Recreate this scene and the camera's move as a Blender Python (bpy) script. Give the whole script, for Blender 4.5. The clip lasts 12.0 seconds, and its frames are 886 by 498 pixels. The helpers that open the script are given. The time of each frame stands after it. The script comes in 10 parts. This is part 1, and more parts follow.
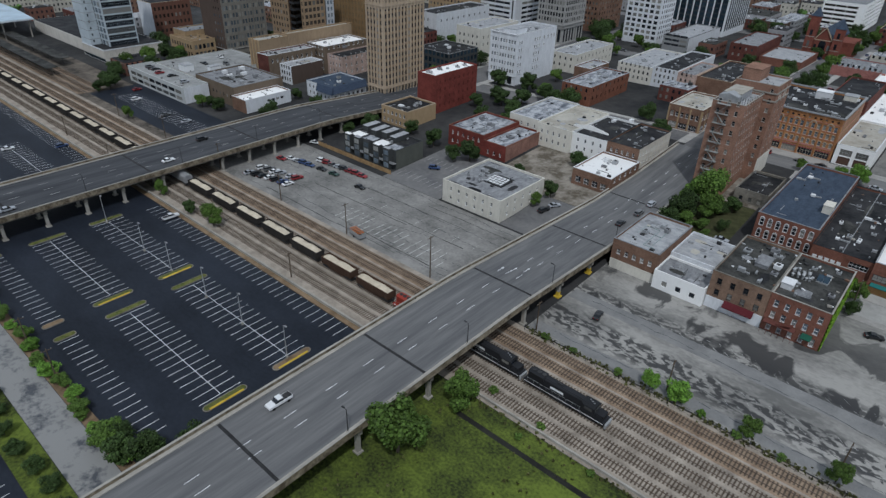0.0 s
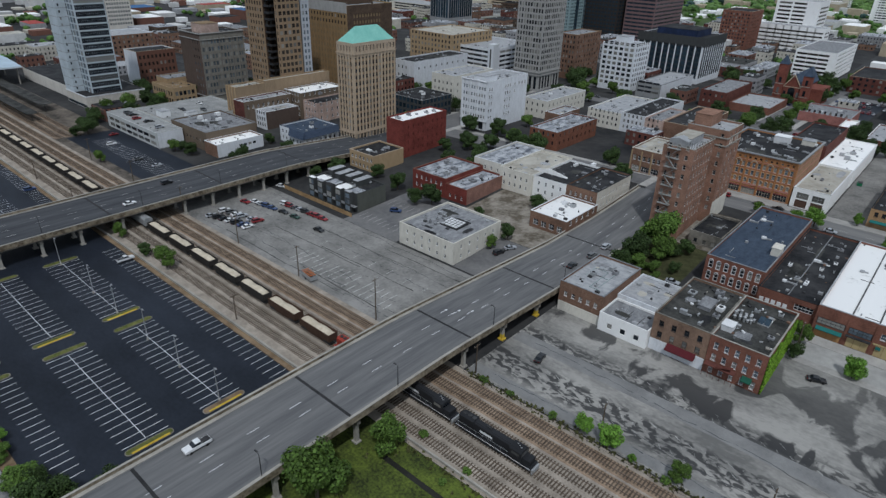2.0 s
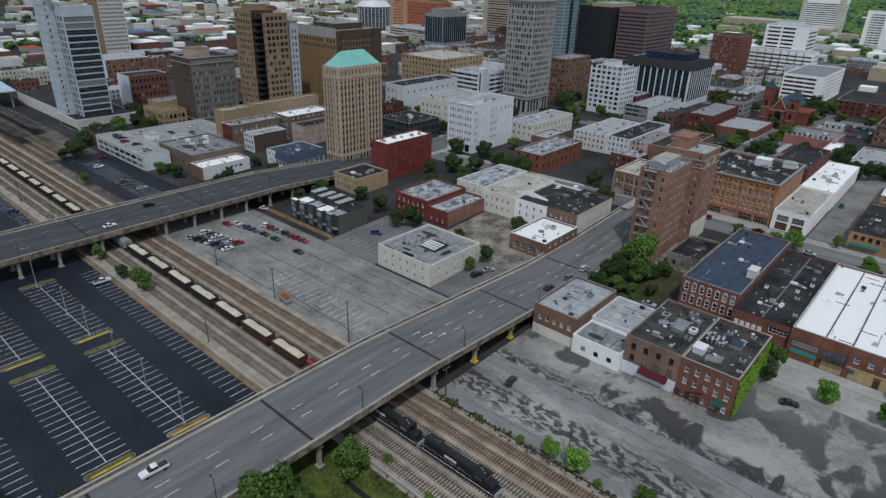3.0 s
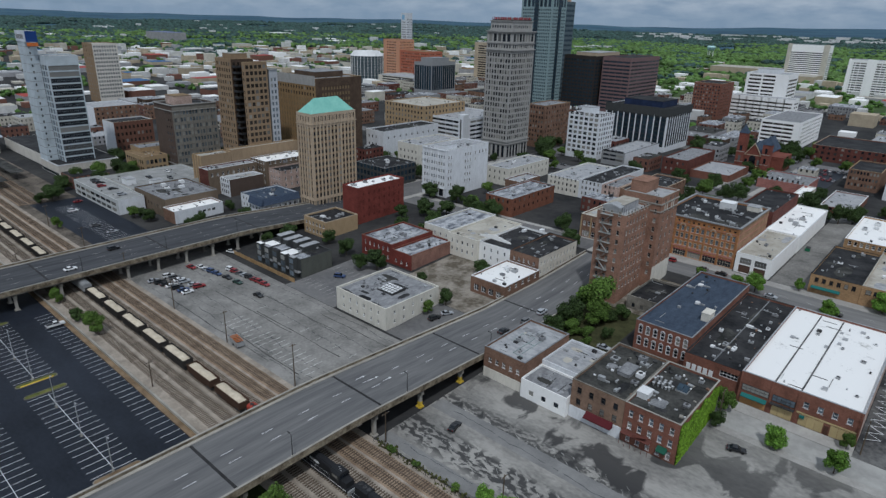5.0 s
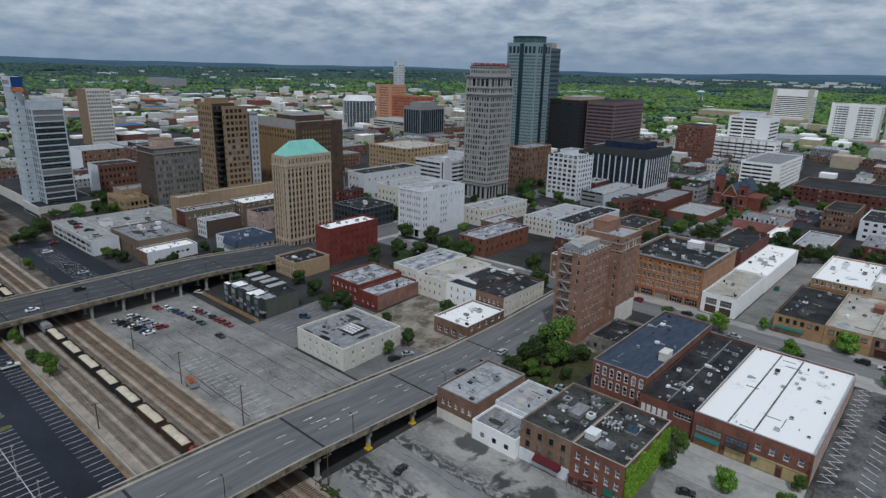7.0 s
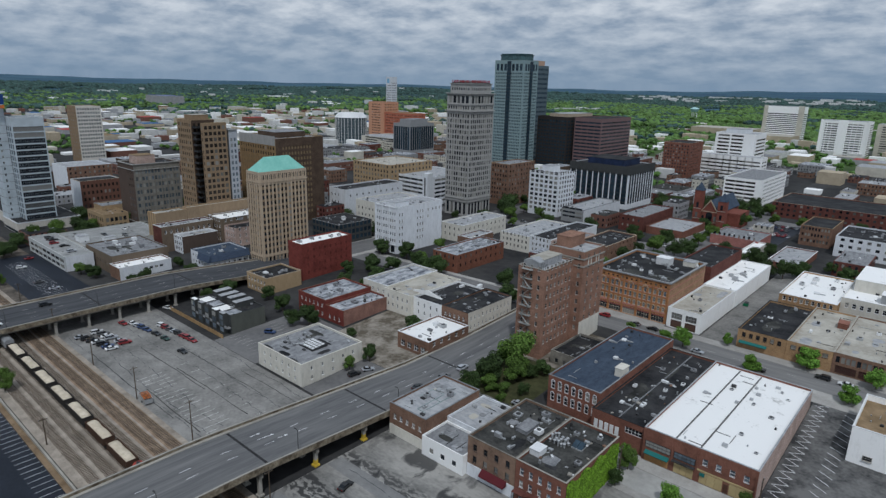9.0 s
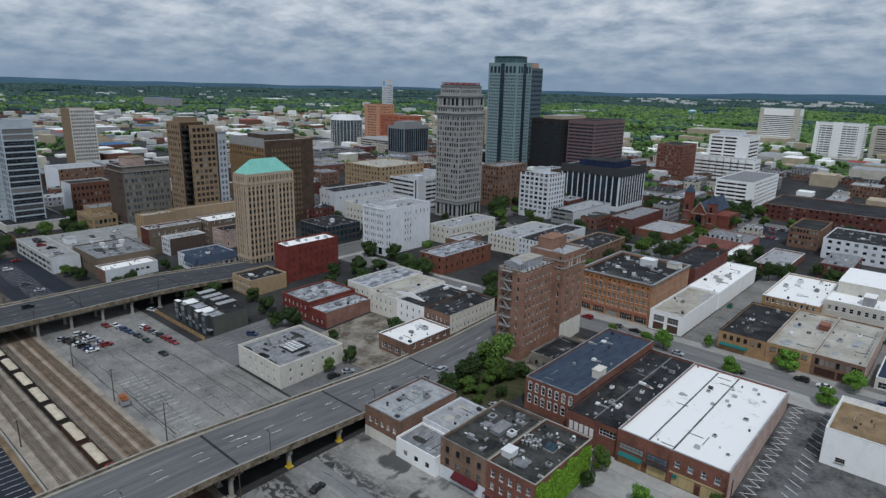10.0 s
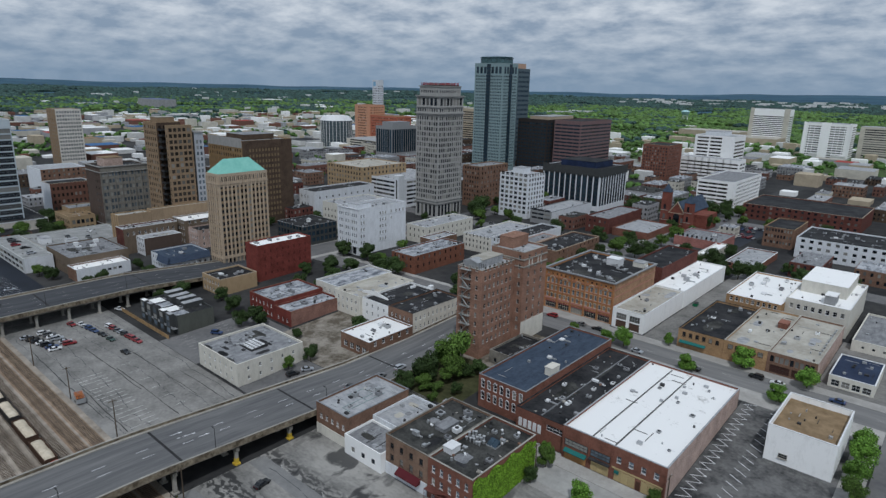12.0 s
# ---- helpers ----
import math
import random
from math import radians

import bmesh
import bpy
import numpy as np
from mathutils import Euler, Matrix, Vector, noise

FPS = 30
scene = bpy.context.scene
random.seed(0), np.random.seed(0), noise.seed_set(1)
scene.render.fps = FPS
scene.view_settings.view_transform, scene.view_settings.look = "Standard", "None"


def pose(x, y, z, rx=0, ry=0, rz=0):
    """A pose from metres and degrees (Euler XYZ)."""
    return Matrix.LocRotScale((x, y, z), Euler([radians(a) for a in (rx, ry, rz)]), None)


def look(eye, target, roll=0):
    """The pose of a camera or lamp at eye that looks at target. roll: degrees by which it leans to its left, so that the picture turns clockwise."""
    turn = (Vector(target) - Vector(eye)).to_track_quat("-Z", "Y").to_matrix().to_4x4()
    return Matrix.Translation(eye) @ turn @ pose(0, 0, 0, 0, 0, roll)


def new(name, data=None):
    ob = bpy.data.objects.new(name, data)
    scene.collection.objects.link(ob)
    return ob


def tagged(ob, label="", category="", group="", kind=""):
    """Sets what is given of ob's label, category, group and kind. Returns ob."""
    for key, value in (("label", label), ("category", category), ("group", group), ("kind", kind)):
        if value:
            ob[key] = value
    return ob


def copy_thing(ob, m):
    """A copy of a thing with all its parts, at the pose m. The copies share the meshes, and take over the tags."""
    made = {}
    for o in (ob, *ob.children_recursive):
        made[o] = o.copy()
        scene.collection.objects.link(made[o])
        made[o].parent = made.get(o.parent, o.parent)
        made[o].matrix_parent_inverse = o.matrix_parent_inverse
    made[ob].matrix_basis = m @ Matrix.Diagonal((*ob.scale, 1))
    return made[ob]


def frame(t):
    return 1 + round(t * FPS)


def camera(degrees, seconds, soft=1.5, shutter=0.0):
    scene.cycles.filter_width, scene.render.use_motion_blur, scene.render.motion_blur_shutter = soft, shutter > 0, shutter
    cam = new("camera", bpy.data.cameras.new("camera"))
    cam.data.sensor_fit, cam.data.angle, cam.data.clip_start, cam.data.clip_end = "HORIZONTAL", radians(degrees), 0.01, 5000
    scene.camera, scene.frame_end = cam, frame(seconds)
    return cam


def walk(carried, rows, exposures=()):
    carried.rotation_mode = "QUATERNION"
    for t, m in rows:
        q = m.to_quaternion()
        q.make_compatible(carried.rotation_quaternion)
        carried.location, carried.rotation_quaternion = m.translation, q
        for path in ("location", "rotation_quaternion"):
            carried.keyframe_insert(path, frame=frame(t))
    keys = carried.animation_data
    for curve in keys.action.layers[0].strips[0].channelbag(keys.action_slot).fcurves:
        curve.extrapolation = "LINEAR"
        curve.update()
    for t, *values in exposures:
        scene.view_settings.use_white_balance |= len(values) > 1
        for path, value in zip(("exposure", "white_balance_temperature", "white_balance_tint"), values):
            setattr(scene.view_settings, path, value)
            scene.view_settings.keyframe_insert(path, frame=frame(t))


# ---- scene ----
cam = camera(71.5, 12.0, soft=1.42)
METRES, EYE, TILT, LEAN, TURN = 88.94, 100.0, 0.0, 0.0, 40.5
ROWS = [
    (0.0, 0.0, 0.0, 0.0, 0.95, -30.9, -1.58),
    (0.5, 0.0455, -0.0025, 0.0021, 0.95, -29.94, -1.57),
    (1.0, 0.0902, -0.0043, 0.0033, 0.94, -28.93, -1.54),
    (1.5, 0.135, -0.0054, 0.0052, 0.96, -27.92, -1.55),
    (2.0, 0.1803, -0.0056, 0.0059, 1.01, -26.89, -1.55),
    (2.5, 0.2255, -0.0048, 0.0079, 1.03, -25.87, -1.52),
    (3.0, 0.2702, -0.0041, 0.0087, 1.06, -24.84, -1.52),
    (5.0, 0.4438, -0.0019, 0.0103, 1.14, -20.76, -1.44),
    (5.5, 0.4841, -0.0021, 0.0097, 1.14, -19.74, -1.43),
    (6.0, 0.5226, -0.0031, 0.0092, 1.11, -18.71, -1.39),
    (6.5, 0.5617, -0.0046, 0.0091, 1.09, -17.69, -1.37),
    (7.0, 0.6005, -0.0071, 0.0086, 1.08, -16.87, -1.34),
    (9.0, 0.7589, -0.0092, 0.0095, 1.1, -15.36, -1.32),
    (9.5, 0.7985, -0.0093, 0.0102, 1.11, -15.21, -1.31),
    (10.0, 0.8391, -0.0102, 0.0106, 1.08, -15.15, -1.3),
    (10.5, 0.8801, -0.012, 0.0105, 1.06, -15.14, -1.31),
    (11.0, 0.9211, -0.0148, 0.0102, 1.03, -15.11, -1.3),
    (11.5, 0.9606, -0.0184, 0.0099, 0.98, -15.09, -1.29),
    (12.0, 0.9989, -0.0231, 0.0089, 0.94, -15.07, -1.28),
]
walk(cam, [(t, pose(0, 0, EYE, TILT, LEAN, TURN) @ pose(METRES * x, METRES * y, METRES * z, 90 + pitch, roll, yaw)) for t, x, y, z, yaw, pitch, roll in ROWS])

# ---- world, sun, exposure ----
SUN_ELEV, SUN_AZ = 57.0, 138.0
world = bpy.data.worlds.new("sky")
scene.world = world
world.use_nodes = True
wn, wl = world.node_tree.nodes, world.node_tree.links
wn.clear()
w_out = wn.new("ShaderNodeOutputWorld")
w_bg = wn.new("ShaderNodeBackground")
w_sky = wn.new("ShaderNodeTexSky")
w_sky.sky_type = "NISHITA"
w_sky.sun_disc = False
w_sky.sun_elevation, w_sky.sun_rotation = radians(SUN_ELEV), radians(SUN_AZ)
w_sky.air_density, w_sky.dust_density, w_sky.ozone_density = 1.0, 1.5, 1.0
w_co = wn.new("ShaderNodeTexCoord")
w_sep = wn.new("ShaderNodeSeparateXYZ")
wl.new(w_co.outputs["Generated"], w_sep.inputs[0])
# cloud layer: a flat sheet overhead, so that it thins into bands towards the horizon
w_up = wn.new("ShaderNodeMath"); w_up.operation = "MAXIMUM"; w_up.inputs[1].default_value = 0.0
wl.new(w_sep.outputs["Z"], w_up.inputs[0])
w_add = wn.new("ShaderNodeMath"); w_add.operation = "ADD"; w_add.inputs[1].default_value = 0.26
wl.new(w_up.outputs[0], w_add.inputs[0])
w_dx = wn.new("ShaderNodeMath"); w_dx.operation = "DIVIDE"
w_dy = wn.new("ShaderNodeMath"); w_dy.operation = "DIVIDE"
wl.new(w_sep.outputs["X"], w_dx.inputs[0]); wl.new(w_add.outputs[0], w_dx.inputs[1])
wl.new(w_sep.outputs["Y"], w_dy.inputs[0]); wl.new(w_add.outputs[0], w_dy.inputs[1])
w_com = wn.new("ShaderNodeCombineXYZ")
wl.new(w_dx.outputs[0], w_com.inputs["X"]); wl.new(w_dy.outputs[0], w_com.inputs["Y"])
w_n1 = wn.new("ShaderNodeTexNoise")
w_n1.inputs["Scale"].default_value, w_n1.inputs["Detail"].default_value, w_n1.inputs["Roughness"].default_value = 1.1, 8.0, 0.5
wl.new(w_com.outputs[0], w_n1.inputs["Vector"])
w_r1 = wn.new("ShaderNodeValToRGB")
w_r1.color_ramp.elements[0].position, w_r1.color_ramp.elements[1].position = 0.27, 0.38
wl.new(w_n1.outputs["Fac"], w_r1.inputs[0])
w_n2 = wn.new("ShaderNodeTexNoise")
w_n2.inputs["Scale"].default_value, w_n2.inputs["Detail"].default_value, w_n2.inputs["Roughness"].default_value = 5.2, 9.0, 0.57
wl.new(w_com.outputs[0], w_n2.inputs["Vector"])
w_r2 = wn.new("ShaderNodeValToRGB")
w_r2.color_ramp.elements[0].position, w_r2.color_ramp.elements[1].position = 0.36, 0.66
w_r2.color_ramp.elements[0].color, w_r2.color_ramp.elements[1].color = (5.5, 6.9, 8.7, 1), (12.6, 13.4, 14.2, 1)
wl.new(w_n2.outputs["Fac"], w_r2.inputs[0])
w_mix = wn.new("ShaderNodeMix"); w_mix.data_type = "RGBA"
wl.new(w_r1.outputs[0], w_mix.inputs["Factor"])
wl.new(w_sky.outputs[0], w_mix.inputs["A"]); wl.new(w_r2.outputs[0], w_mix.inputs["B"])
# pale haze low over the land
w_hz = wn.new("ShaderNodeMapRange")
w_hz.inputs["From Min"].default_value, w_hz.inputs["From Max"].default_value = 0.0, 0.1
w_hz.inputs["To Min"].default_value, w_hz.inputs["To Max"].default_value = 0.85, 0.0
wl.new(w_sep.outputs["Z"], w_hz.inputs["Value"])
w_mh = wn.new("ShaderNodeMix"); w_mh.data_type = "RGBA"
wl.new(w_hz.outputs[0], w_mh.inputs["Factor"])
wl.new(w_mix.outputs["Result"], w_mh.inputs["A"]); w_mh.inputs["B"].default_value = (3.9, 5.6, 7.6, 1)
wl.new(w_mh.outputs["Result"], w_bg.inputs["Color"])
w_bg.inputs["Strength"].default_value = 0.08
wl.new(w_bg.outputs[0], w_out.inputs["Surface"])

sun_data = bpy.data.lights.new("sun", "SUN")
sun_data.energy, sun_data.angle, sun_data.color = 2.85, radians(3), (0.985, 0.985, 0.97)
sun = new("sun", sun_data)
az, el = radians(SUN_AZ), radians(SUN_ELEV)
sun_dir = Vector((math.sin(az) * math.cos(el), math.cos(az) * math.cos(el), math.sin(el)))
sun.matrix_world = look(sun_dir * 400, (0, 0, 0))
scene.view_settings.exposure = -0.74
scene.view_settings.use_white_balance = True
scene.view_settings.white_balance_temperature = 6180

# ---- materials ----
MATS = {}


def surf(name, a, b, rough=0.85, metal=0.0, big=0.12, fine=2.5, bump=0.15, vary=0.06, spec=0.14, stretch=(1, 1, 1), contrast=(0.3, 0.7), rgh=0.65):
    """A worn surface: two colours mixed by a broad and a fine noise, fine relief, and a little difference from object to object."""
    if name in MATS:
        return MATS[name]
    m = bpy.data.materials.new(name)
    m.use_nodes = True
    n, l = m.node_tree.nodes, m.node_tree.links
    p = n["Principled BSDF"]
    geo = n.new("ShaderNodeNewGeometry")
    mp = n.new("ShaderNodeMapping")
    mp.inputs["Scale"].default_value = stretch
    l.new(geo.outputs["Position"], mp.inputs["Vector"])
    t1, t2 = n.new("ShaderNodeTexNoise"), n.new("ShaderNodeTexNoise")
    t1.inputs["Scale"].default_value, t1.inputs["Detail"].default_value = big, 6
    t1.inputs["Roughness"].default_value = rgh
    t2.inputs["Scale"].default_value, t2.inputs["Detail"].default_value = fine, 3
    l.new(mp.outputs[0], t1.inputs["Vector"]); l.new(mp.outputs[0], t2.inputs["Vector"])
    add = n.new("ShaderNodeMath"); add.operation = "MULTIPLY_ADD"
    add.inputs[1].default_value = 0.3
    l.new(t2.outputs["Fac"], add.inputs[0]); l.new(t1.outputs["Fac"], add.inputs[2])
    ramp = n.new("ShaderNodeValToRGB")
    ramp.color_ramp.elements[0].position, ramp.color_ramp.elements[1].position = contrast[0] + 0.15, contrast[1] + 0.15
    ramp.color_ramp.elements[0].color, ramp.color_ramp.elements[1].color = (*a, 1), (*b, 1)
    l.new(add.outputs[0], ramp.inputs[0])
    info = n.new("ShaderNodeObjectInfo")
    val = n.new("ShaderNodeMapRange")
    val.inputs["To Min"].default_value, val.inputs["To Max"].default_value = 1 - vary, 1 + vary
    l.new(info.outputs["Random"], val.inputs["Value"])
    hsv = n.new("ShaderNodeHueSaturation")
    l.new(ramp.outputs[0], hsv.inputs["Color"]); l.new(val.outputs[0], hsv.inputs["Value"])
    l.new(hsv.outputs[0], p.inputs["Base Color"])
    p.inputs["Roughness"].default_value, p.inputs["Metallic"].default_value = rough, metal
    p.inputs["Specular IOR Level"].default_value = spec
    if bump:
        bp = n.new("ShaderNodeBump")
        bp.inputs["Strength"].default_value, bp.inputs["Distance"].default_value = bump, 0.05
        l.new(t2.outputs["Fac"], bp.inputs["Height"]); l.new(bp.outputs[0], p.inputs["Normal"])
    MATS[name] = m
    return m


def tone(c, k):
    return tuple(min(1.0, v * k) for v in c)


def paint(name, c, rough=0.8, **kw):
    return surf(name, tone(c, 0.78), tone(c, 1.1), rough, **kw)


def masonry(name, c, brick=True):
    """Brick or block wall: courses in fine relief over the worn colour."""
    m = surf(name, tone(c, 0.66), tone(c, 1.15), 0.9, big=0.2, fine=1.6) if brick else surf(name, tone(c, 0.84), tone(c, 1.05), 0.9, big=0.5, fine=2.0, contrast=(0.25, 0.6), stretch=(1, 1, 0.35))
    if brick and "courses" not in m.node_tree.nodes:
        n, l = m.node_tree.nodes, m.node_tree.links
        hsv = [x for x in n if x.bl_idname == "ShaderNodeHueSaturation"][0]
        geo = [x for x in n if x.bl_idname == "ShaderNodeNewGeometry"][0]
        sep, com = n.new("ShaderNodeSeparateXYZ"), n.new("ShaderNodeCombineXYZ")
        su = n.new("ShaderNodeMath"); su.operation = "ADD"
        l.new(geo.outputs["Position"], sep.inputs[0])
        l.new(sep.outputs["X"], su.inputs[0]); l.new(sep.outputs["Y"], su.inputs[1])
        l.new(su.outputs[0], com.inputs["X"]); l.new(sep.outputs["Z"], com.inputs["Y"])
        br = n.new("ShaderNodeTexBrick"); br.name = "courses"
        br.inputs["Scale"].default_value = 1.0
        br.inputs["Brick Width"].default_value, br.inputs["Row Height"].default_value = 0.45, 0.15
        br.inputs["Mortar Size"].default_value = 0.012
        br.inputs["Color1"].default_value, br.inputs["Color2"].default_value = (0.85, 0.85, 0.85, 1), (1.12, 1.1, 1.08, 1)
        br.inputs["Mortar"].default_value = (1.25, 1.3, 1.35, 1)
        l.new(com.outputs[0], br.inputs["Vector"])
        mx = n.new("ShaderNodeMix"); mx.data_type = "RGBA"; mx.blend_type = "MULTIPLY"
        mx.inputs["Factor"].default_value = 0.8
        l.new(hsv.outputs[0], mx.inputs["A"]); l.new(br.outputs["Color"], mx.inputs["B"])
        l.new(mx.outputs["Result"], n["Principled BSDF"].inputs["Base Color"])
    return m


def glass(name, c, rough=0.12, blinds=0.0):
    """Window glass; some panes show drawn pale blinds behind them."""
    m = surf(name, tone(c, 0.6), tone(c, 1.5), rough, big=0.35, fine=0.9, bump=0.02, vary=0.4, spec=0.3)
    if blinds and "blinds" not in m.node_tree.nodes:
        n, l = m.node_tree.nodes, m.node_tree.links
        hsv = [x for x in n if x.bl_idname == "ShaderNodeHueSaturation"][0]
        geo = [x for x in n if x.bl_idname == "ShaderNodeNewGeometry"][0]
        info = [x for x in n if x.bl_idname == "ShaderNodeObjectInfo"][0]
        su = n.new("ShaderNodeMath"); su.operation = "MULTIPLY_ADD"; su.inputs[1].default_value = 7.3
        l.new(info.outputs["Random"], su.inputs[0]); l.new(geo.outputs["Random Per Island"], su.inputs[2])
        fr = n.new("ShaderNodeMath"); fr.operation = "FRACT"
        l.new(su.outputs[0], fr.inputs[0])
        rp = n.new("ShaderNodeValToRGB")
        e = rp.color_ramp.elements
        e[0].position, e[0].color = 1 - 2.2 * blinds, (0, 0, 0, 1)
        e[1].position, e[1].color = 1 - 0.4 * blinds, (0.75, 0.75, 0.75, 1)
        l.new(fr.outputs[0], rp.inputs[0])
        mx = n.new("ShaderNodeMix"); mx.data_type = "RGBA"; mx.name = "blinds"
        l.new(rp.outputs[0], mx.inputs["Factor"])
        l.new(hsv.outputs[0], mx.inputs["A"]); mx.inputs["B"].default_value = (0.34, 0.33, 0.30, 1)
        l.new(mx.outputs["Result"], n["Principled BSDF"].inputs["Base Color"])
    return m


GLASS = glass("window_glass", (0.014, 0.017, 0.022), blinds=0.2)
GLASS_MID = glass("office_glass", (0.038, 0.045, 0.055), 0.18, blinds=0.2)
GLASS_GREY = glass("grey_glass", (0.10, 0.125, 0.15), 0.2, blinds=0.25)
GLASS_BROWN = glass("brown_glass", (0.035, 0.03, 0.026), 0.15, blinds=0.12)
GLASS_BLUE = glass("blue_glass", (0.02, 0.035, 0.05))
ASPHALT_NEW = surf("new_asphalt", (0.0055, 0.008, 0.0135), (0.018, 0.023, 0.034), 0.62, big=0.04, fine=1.0, bump=0.1, contrast=(0.34, 0.66), stretch=(0.7, 1.2, 1), spec=0.22)
ASPHALT = surf("old_asphalt", (0.10, 0.10, 0.105), (0.20, 0.195, 0.19), 0.9, big=0.05, fine=0.7)
ASPHALT_ROAD = surf("road_asphalt", (0.098, 0.1, 0.105), (0.185, 0.184, 0.184), 0.88, big=0.45, fine=1.6, stretch=(1, 0.06, 1))
# Road asphalt with cloud shade put into its colour; also serves tar cracks.
ASPHALT_SHADE_TAR = surf("shade_and_tar_asphalt", (0.038, 0.041, 0.047), (0.085, 0.088, 0.095), 0.88, big=0.45, fine=1.6, stretch=(1, 0.06, 1))
LOT_GREY = surf("worn_lot", (0.112, 0.11, 0.105), (0.26, 0.253, 0.24), 0.9, big=0.06, fine=1.1, contrast=(0.32, 0.64), rgh=0.72)
STREET_PALE = surf("pale_street", (0.25, 0.248, 0.238), (0.43, 0.425, 0.405), 0.9, big=0.12, fine=0.5)


def damp_lot():
    """Grey asphalt with broad wet stains towards the buildings and rows of small damp dabs along the old stalls."""
    m = surf("damp_lot", (0.135, 0.133, 0.127), (0.305, 0.296, 0.277), 0.75, big=0.05, fine=0.9, contrast=(0.34, 0.60), stretch=(0.7, 1.3, 1), rgh=0.62)
    n, l = m.node_tree.nodes, m.node_tree.links
    p = n["Principled BSDF"]
    hsv = [x for x in n if x.bl_idname == "ShaderNodeHueSaturation"][0]
    geo = [x for x in n if x.bl_idname == "ShaderNodeNewGeometry"][0]
    sep = n.new("ShaderNodeSeparateXYZ")
    l.new(geo.outputs["Position"], sep.inputs[0])

    def stain(scale, detail, distortion, lo, hi, turn, stretch):
        mp = n.new("ShaderNodeMapping")
        mp.inputs["Rotation"].default_value, mp.inputs["Scale"].default_value = (0, 0, turn), stretch
        l.new(geo.outputs["Position"], mp.inputs["Vector"])
        t = n.new("ShaderNodeTexNoise")
        t.inputs["Scale"].default_value, t.inputs["Detail"].default_value, t.inputs["Distortion"].default_value = scale, detail, distortion
        l.new(mp.outputs[0], t.inputs["Vector"])
        r = n.new("ShaderNodeMapRange")
        r.inputs["From Min"].default_value, r.inputs["From Max"].default_value = lo, hi
        l.new(t.outputs["Fac"], r.inputs["Value"])
        return r.outputs[0]

    def band(stops):
        mr = n.new("ShaderNodeMapRange")
        mr.inputs["From Min"].default_value, mr.inputs["From Max"].default_value = 110.0, 190.0
        l.new(sep.outputs["Y"], mr.inputs["Value"])
        cr = n.new("ShaderNodeValToRGB")
        for k, (y, v) in enumerate(stops):
            e = cr.color_ramp.elements[k] if k < 2 else cr.color_ramp.elements.new(0.5)
            e.position, e.color = (y - 110) / 80, (v, v, v, 1)
        l.new(mr.outputs[0], cr.inputs[0])
        return cr.outputs[0]

    def times(a, b, how="MULTIPLY"):
        x = n.new("ShaderNodeMath"); x.operation = how
        l.new(a, x.inputs[0]); l.new(b, x.inputs[1])
        return x.outputs[0]
    wide = times(stain(0.10, 7, 0.7, 0.495, 0.54, -0.9, (1.0, 0.6, 1)), band(((133, 0), (138, 1), (153, 1), (158, 0.6), (176, 0.55))))
    dabs = times(stain(0.55, 4, 0.5, 0.465, 0.535, 0.6, (0.7, 1.2, 1)), band(((117.5, 0.25), (120, 0.92), (126.5, 0.92), (128.5, 0.08), (134.5, 0.08), (136, 0.9), (140, 0.8), (143, 0))))
    wet = times(wide, dabs, "MAXIMUM")
    mx = n.new("ShaderNodeMix"); mx.data_type = "RGBA"
    l.new(wet, mx.inputs["Factor"]); l.new(hsv.outputs[0], mx.inputs["A"])
    mx.inputs["B"].default_value = (0.04, 0.04, 0.041, 1)
    l.new(mx.outputs["Result"], p.inputs["Base Color"])
    rg = n.new("ShaderNodeMapRange")
    rg.inputs["To Min"].default_value, rg.inputs["To Max"].default_value = 0.8, 0.5
    l.new(wet, rg.inputs["Value"]); l.new(rg.outputs[0], p.inputs["Roughness"])
    return m


LOT_WET = damp_lot()
CITY_GROUND = surf("city_ground", (0.016, 0.017, 0.019), (0.058, 0.057, 0.056), 0.92, big=0.03, fine=0.3)
CONCRETE = surf("concrete", (0.24, 0.225, 0.20), (0.40, 0.38, 0.34), 0.9, big=0.15, fine=1.5)
PARAPET = surf("weathered_parapet", (0.085, 0.066, 0.046), (0.29, 0.245, 0.18), 0.92, big=0.45, fine=1.4, contrast=(0.36, 0.66))
ROOF_TAR = surf("stained_tar_roof", (0.019, 0.02, 0.019), (0.085, 0.084, 0.079), 0.85, big=0.16, fine=1.2, contrast=(0.36, 0.70))
CONCRETE_DK = surf("stained_concrete", (0.10, 0.095, 0.085), (0.27, 0.25, 0.215), 0.92, big=0.2, fine=1.2)
SIDEWALK = surf("sidewalk_concrete", (0.27, 0.26, 0.245), (0.40, 0.39, 0.37), 0.9, big=0.2, fine=1.5)
LINE_WHITE = surf("line_paint", (0.55, 0.56, 0.58), (0.82, 0.83, 0.84), 0.7, big=0.8, fine=4, bump=0)
LINE_WORN = surf("worn_line_paint", (0.28, 0.28, 0.275), (0.52, 0.52, 0.50), 0.8, big=0.5, fine=3, bump=0)
YELLOW = surf("yellow_paint", (0.42, 0.28, 0.03), (0.62, 0.44, 0.06), 0.7, big=0.5, fine=3, bump=0)
GRASS = surf("grass", (0.026, 0.034, 0.013), (0.128, 0.17, 0.03), 0.95, big=0.05, fine=1.6, bump=0.6, contrast=(0.38, 0.64), rgh=0.7)
BALLAST = surf("ballast", (0.19, 0.163, 0.134), (0.40, 0.352, 0.298), 0.95, big=0.2, fine=3.0, bump=0.5)
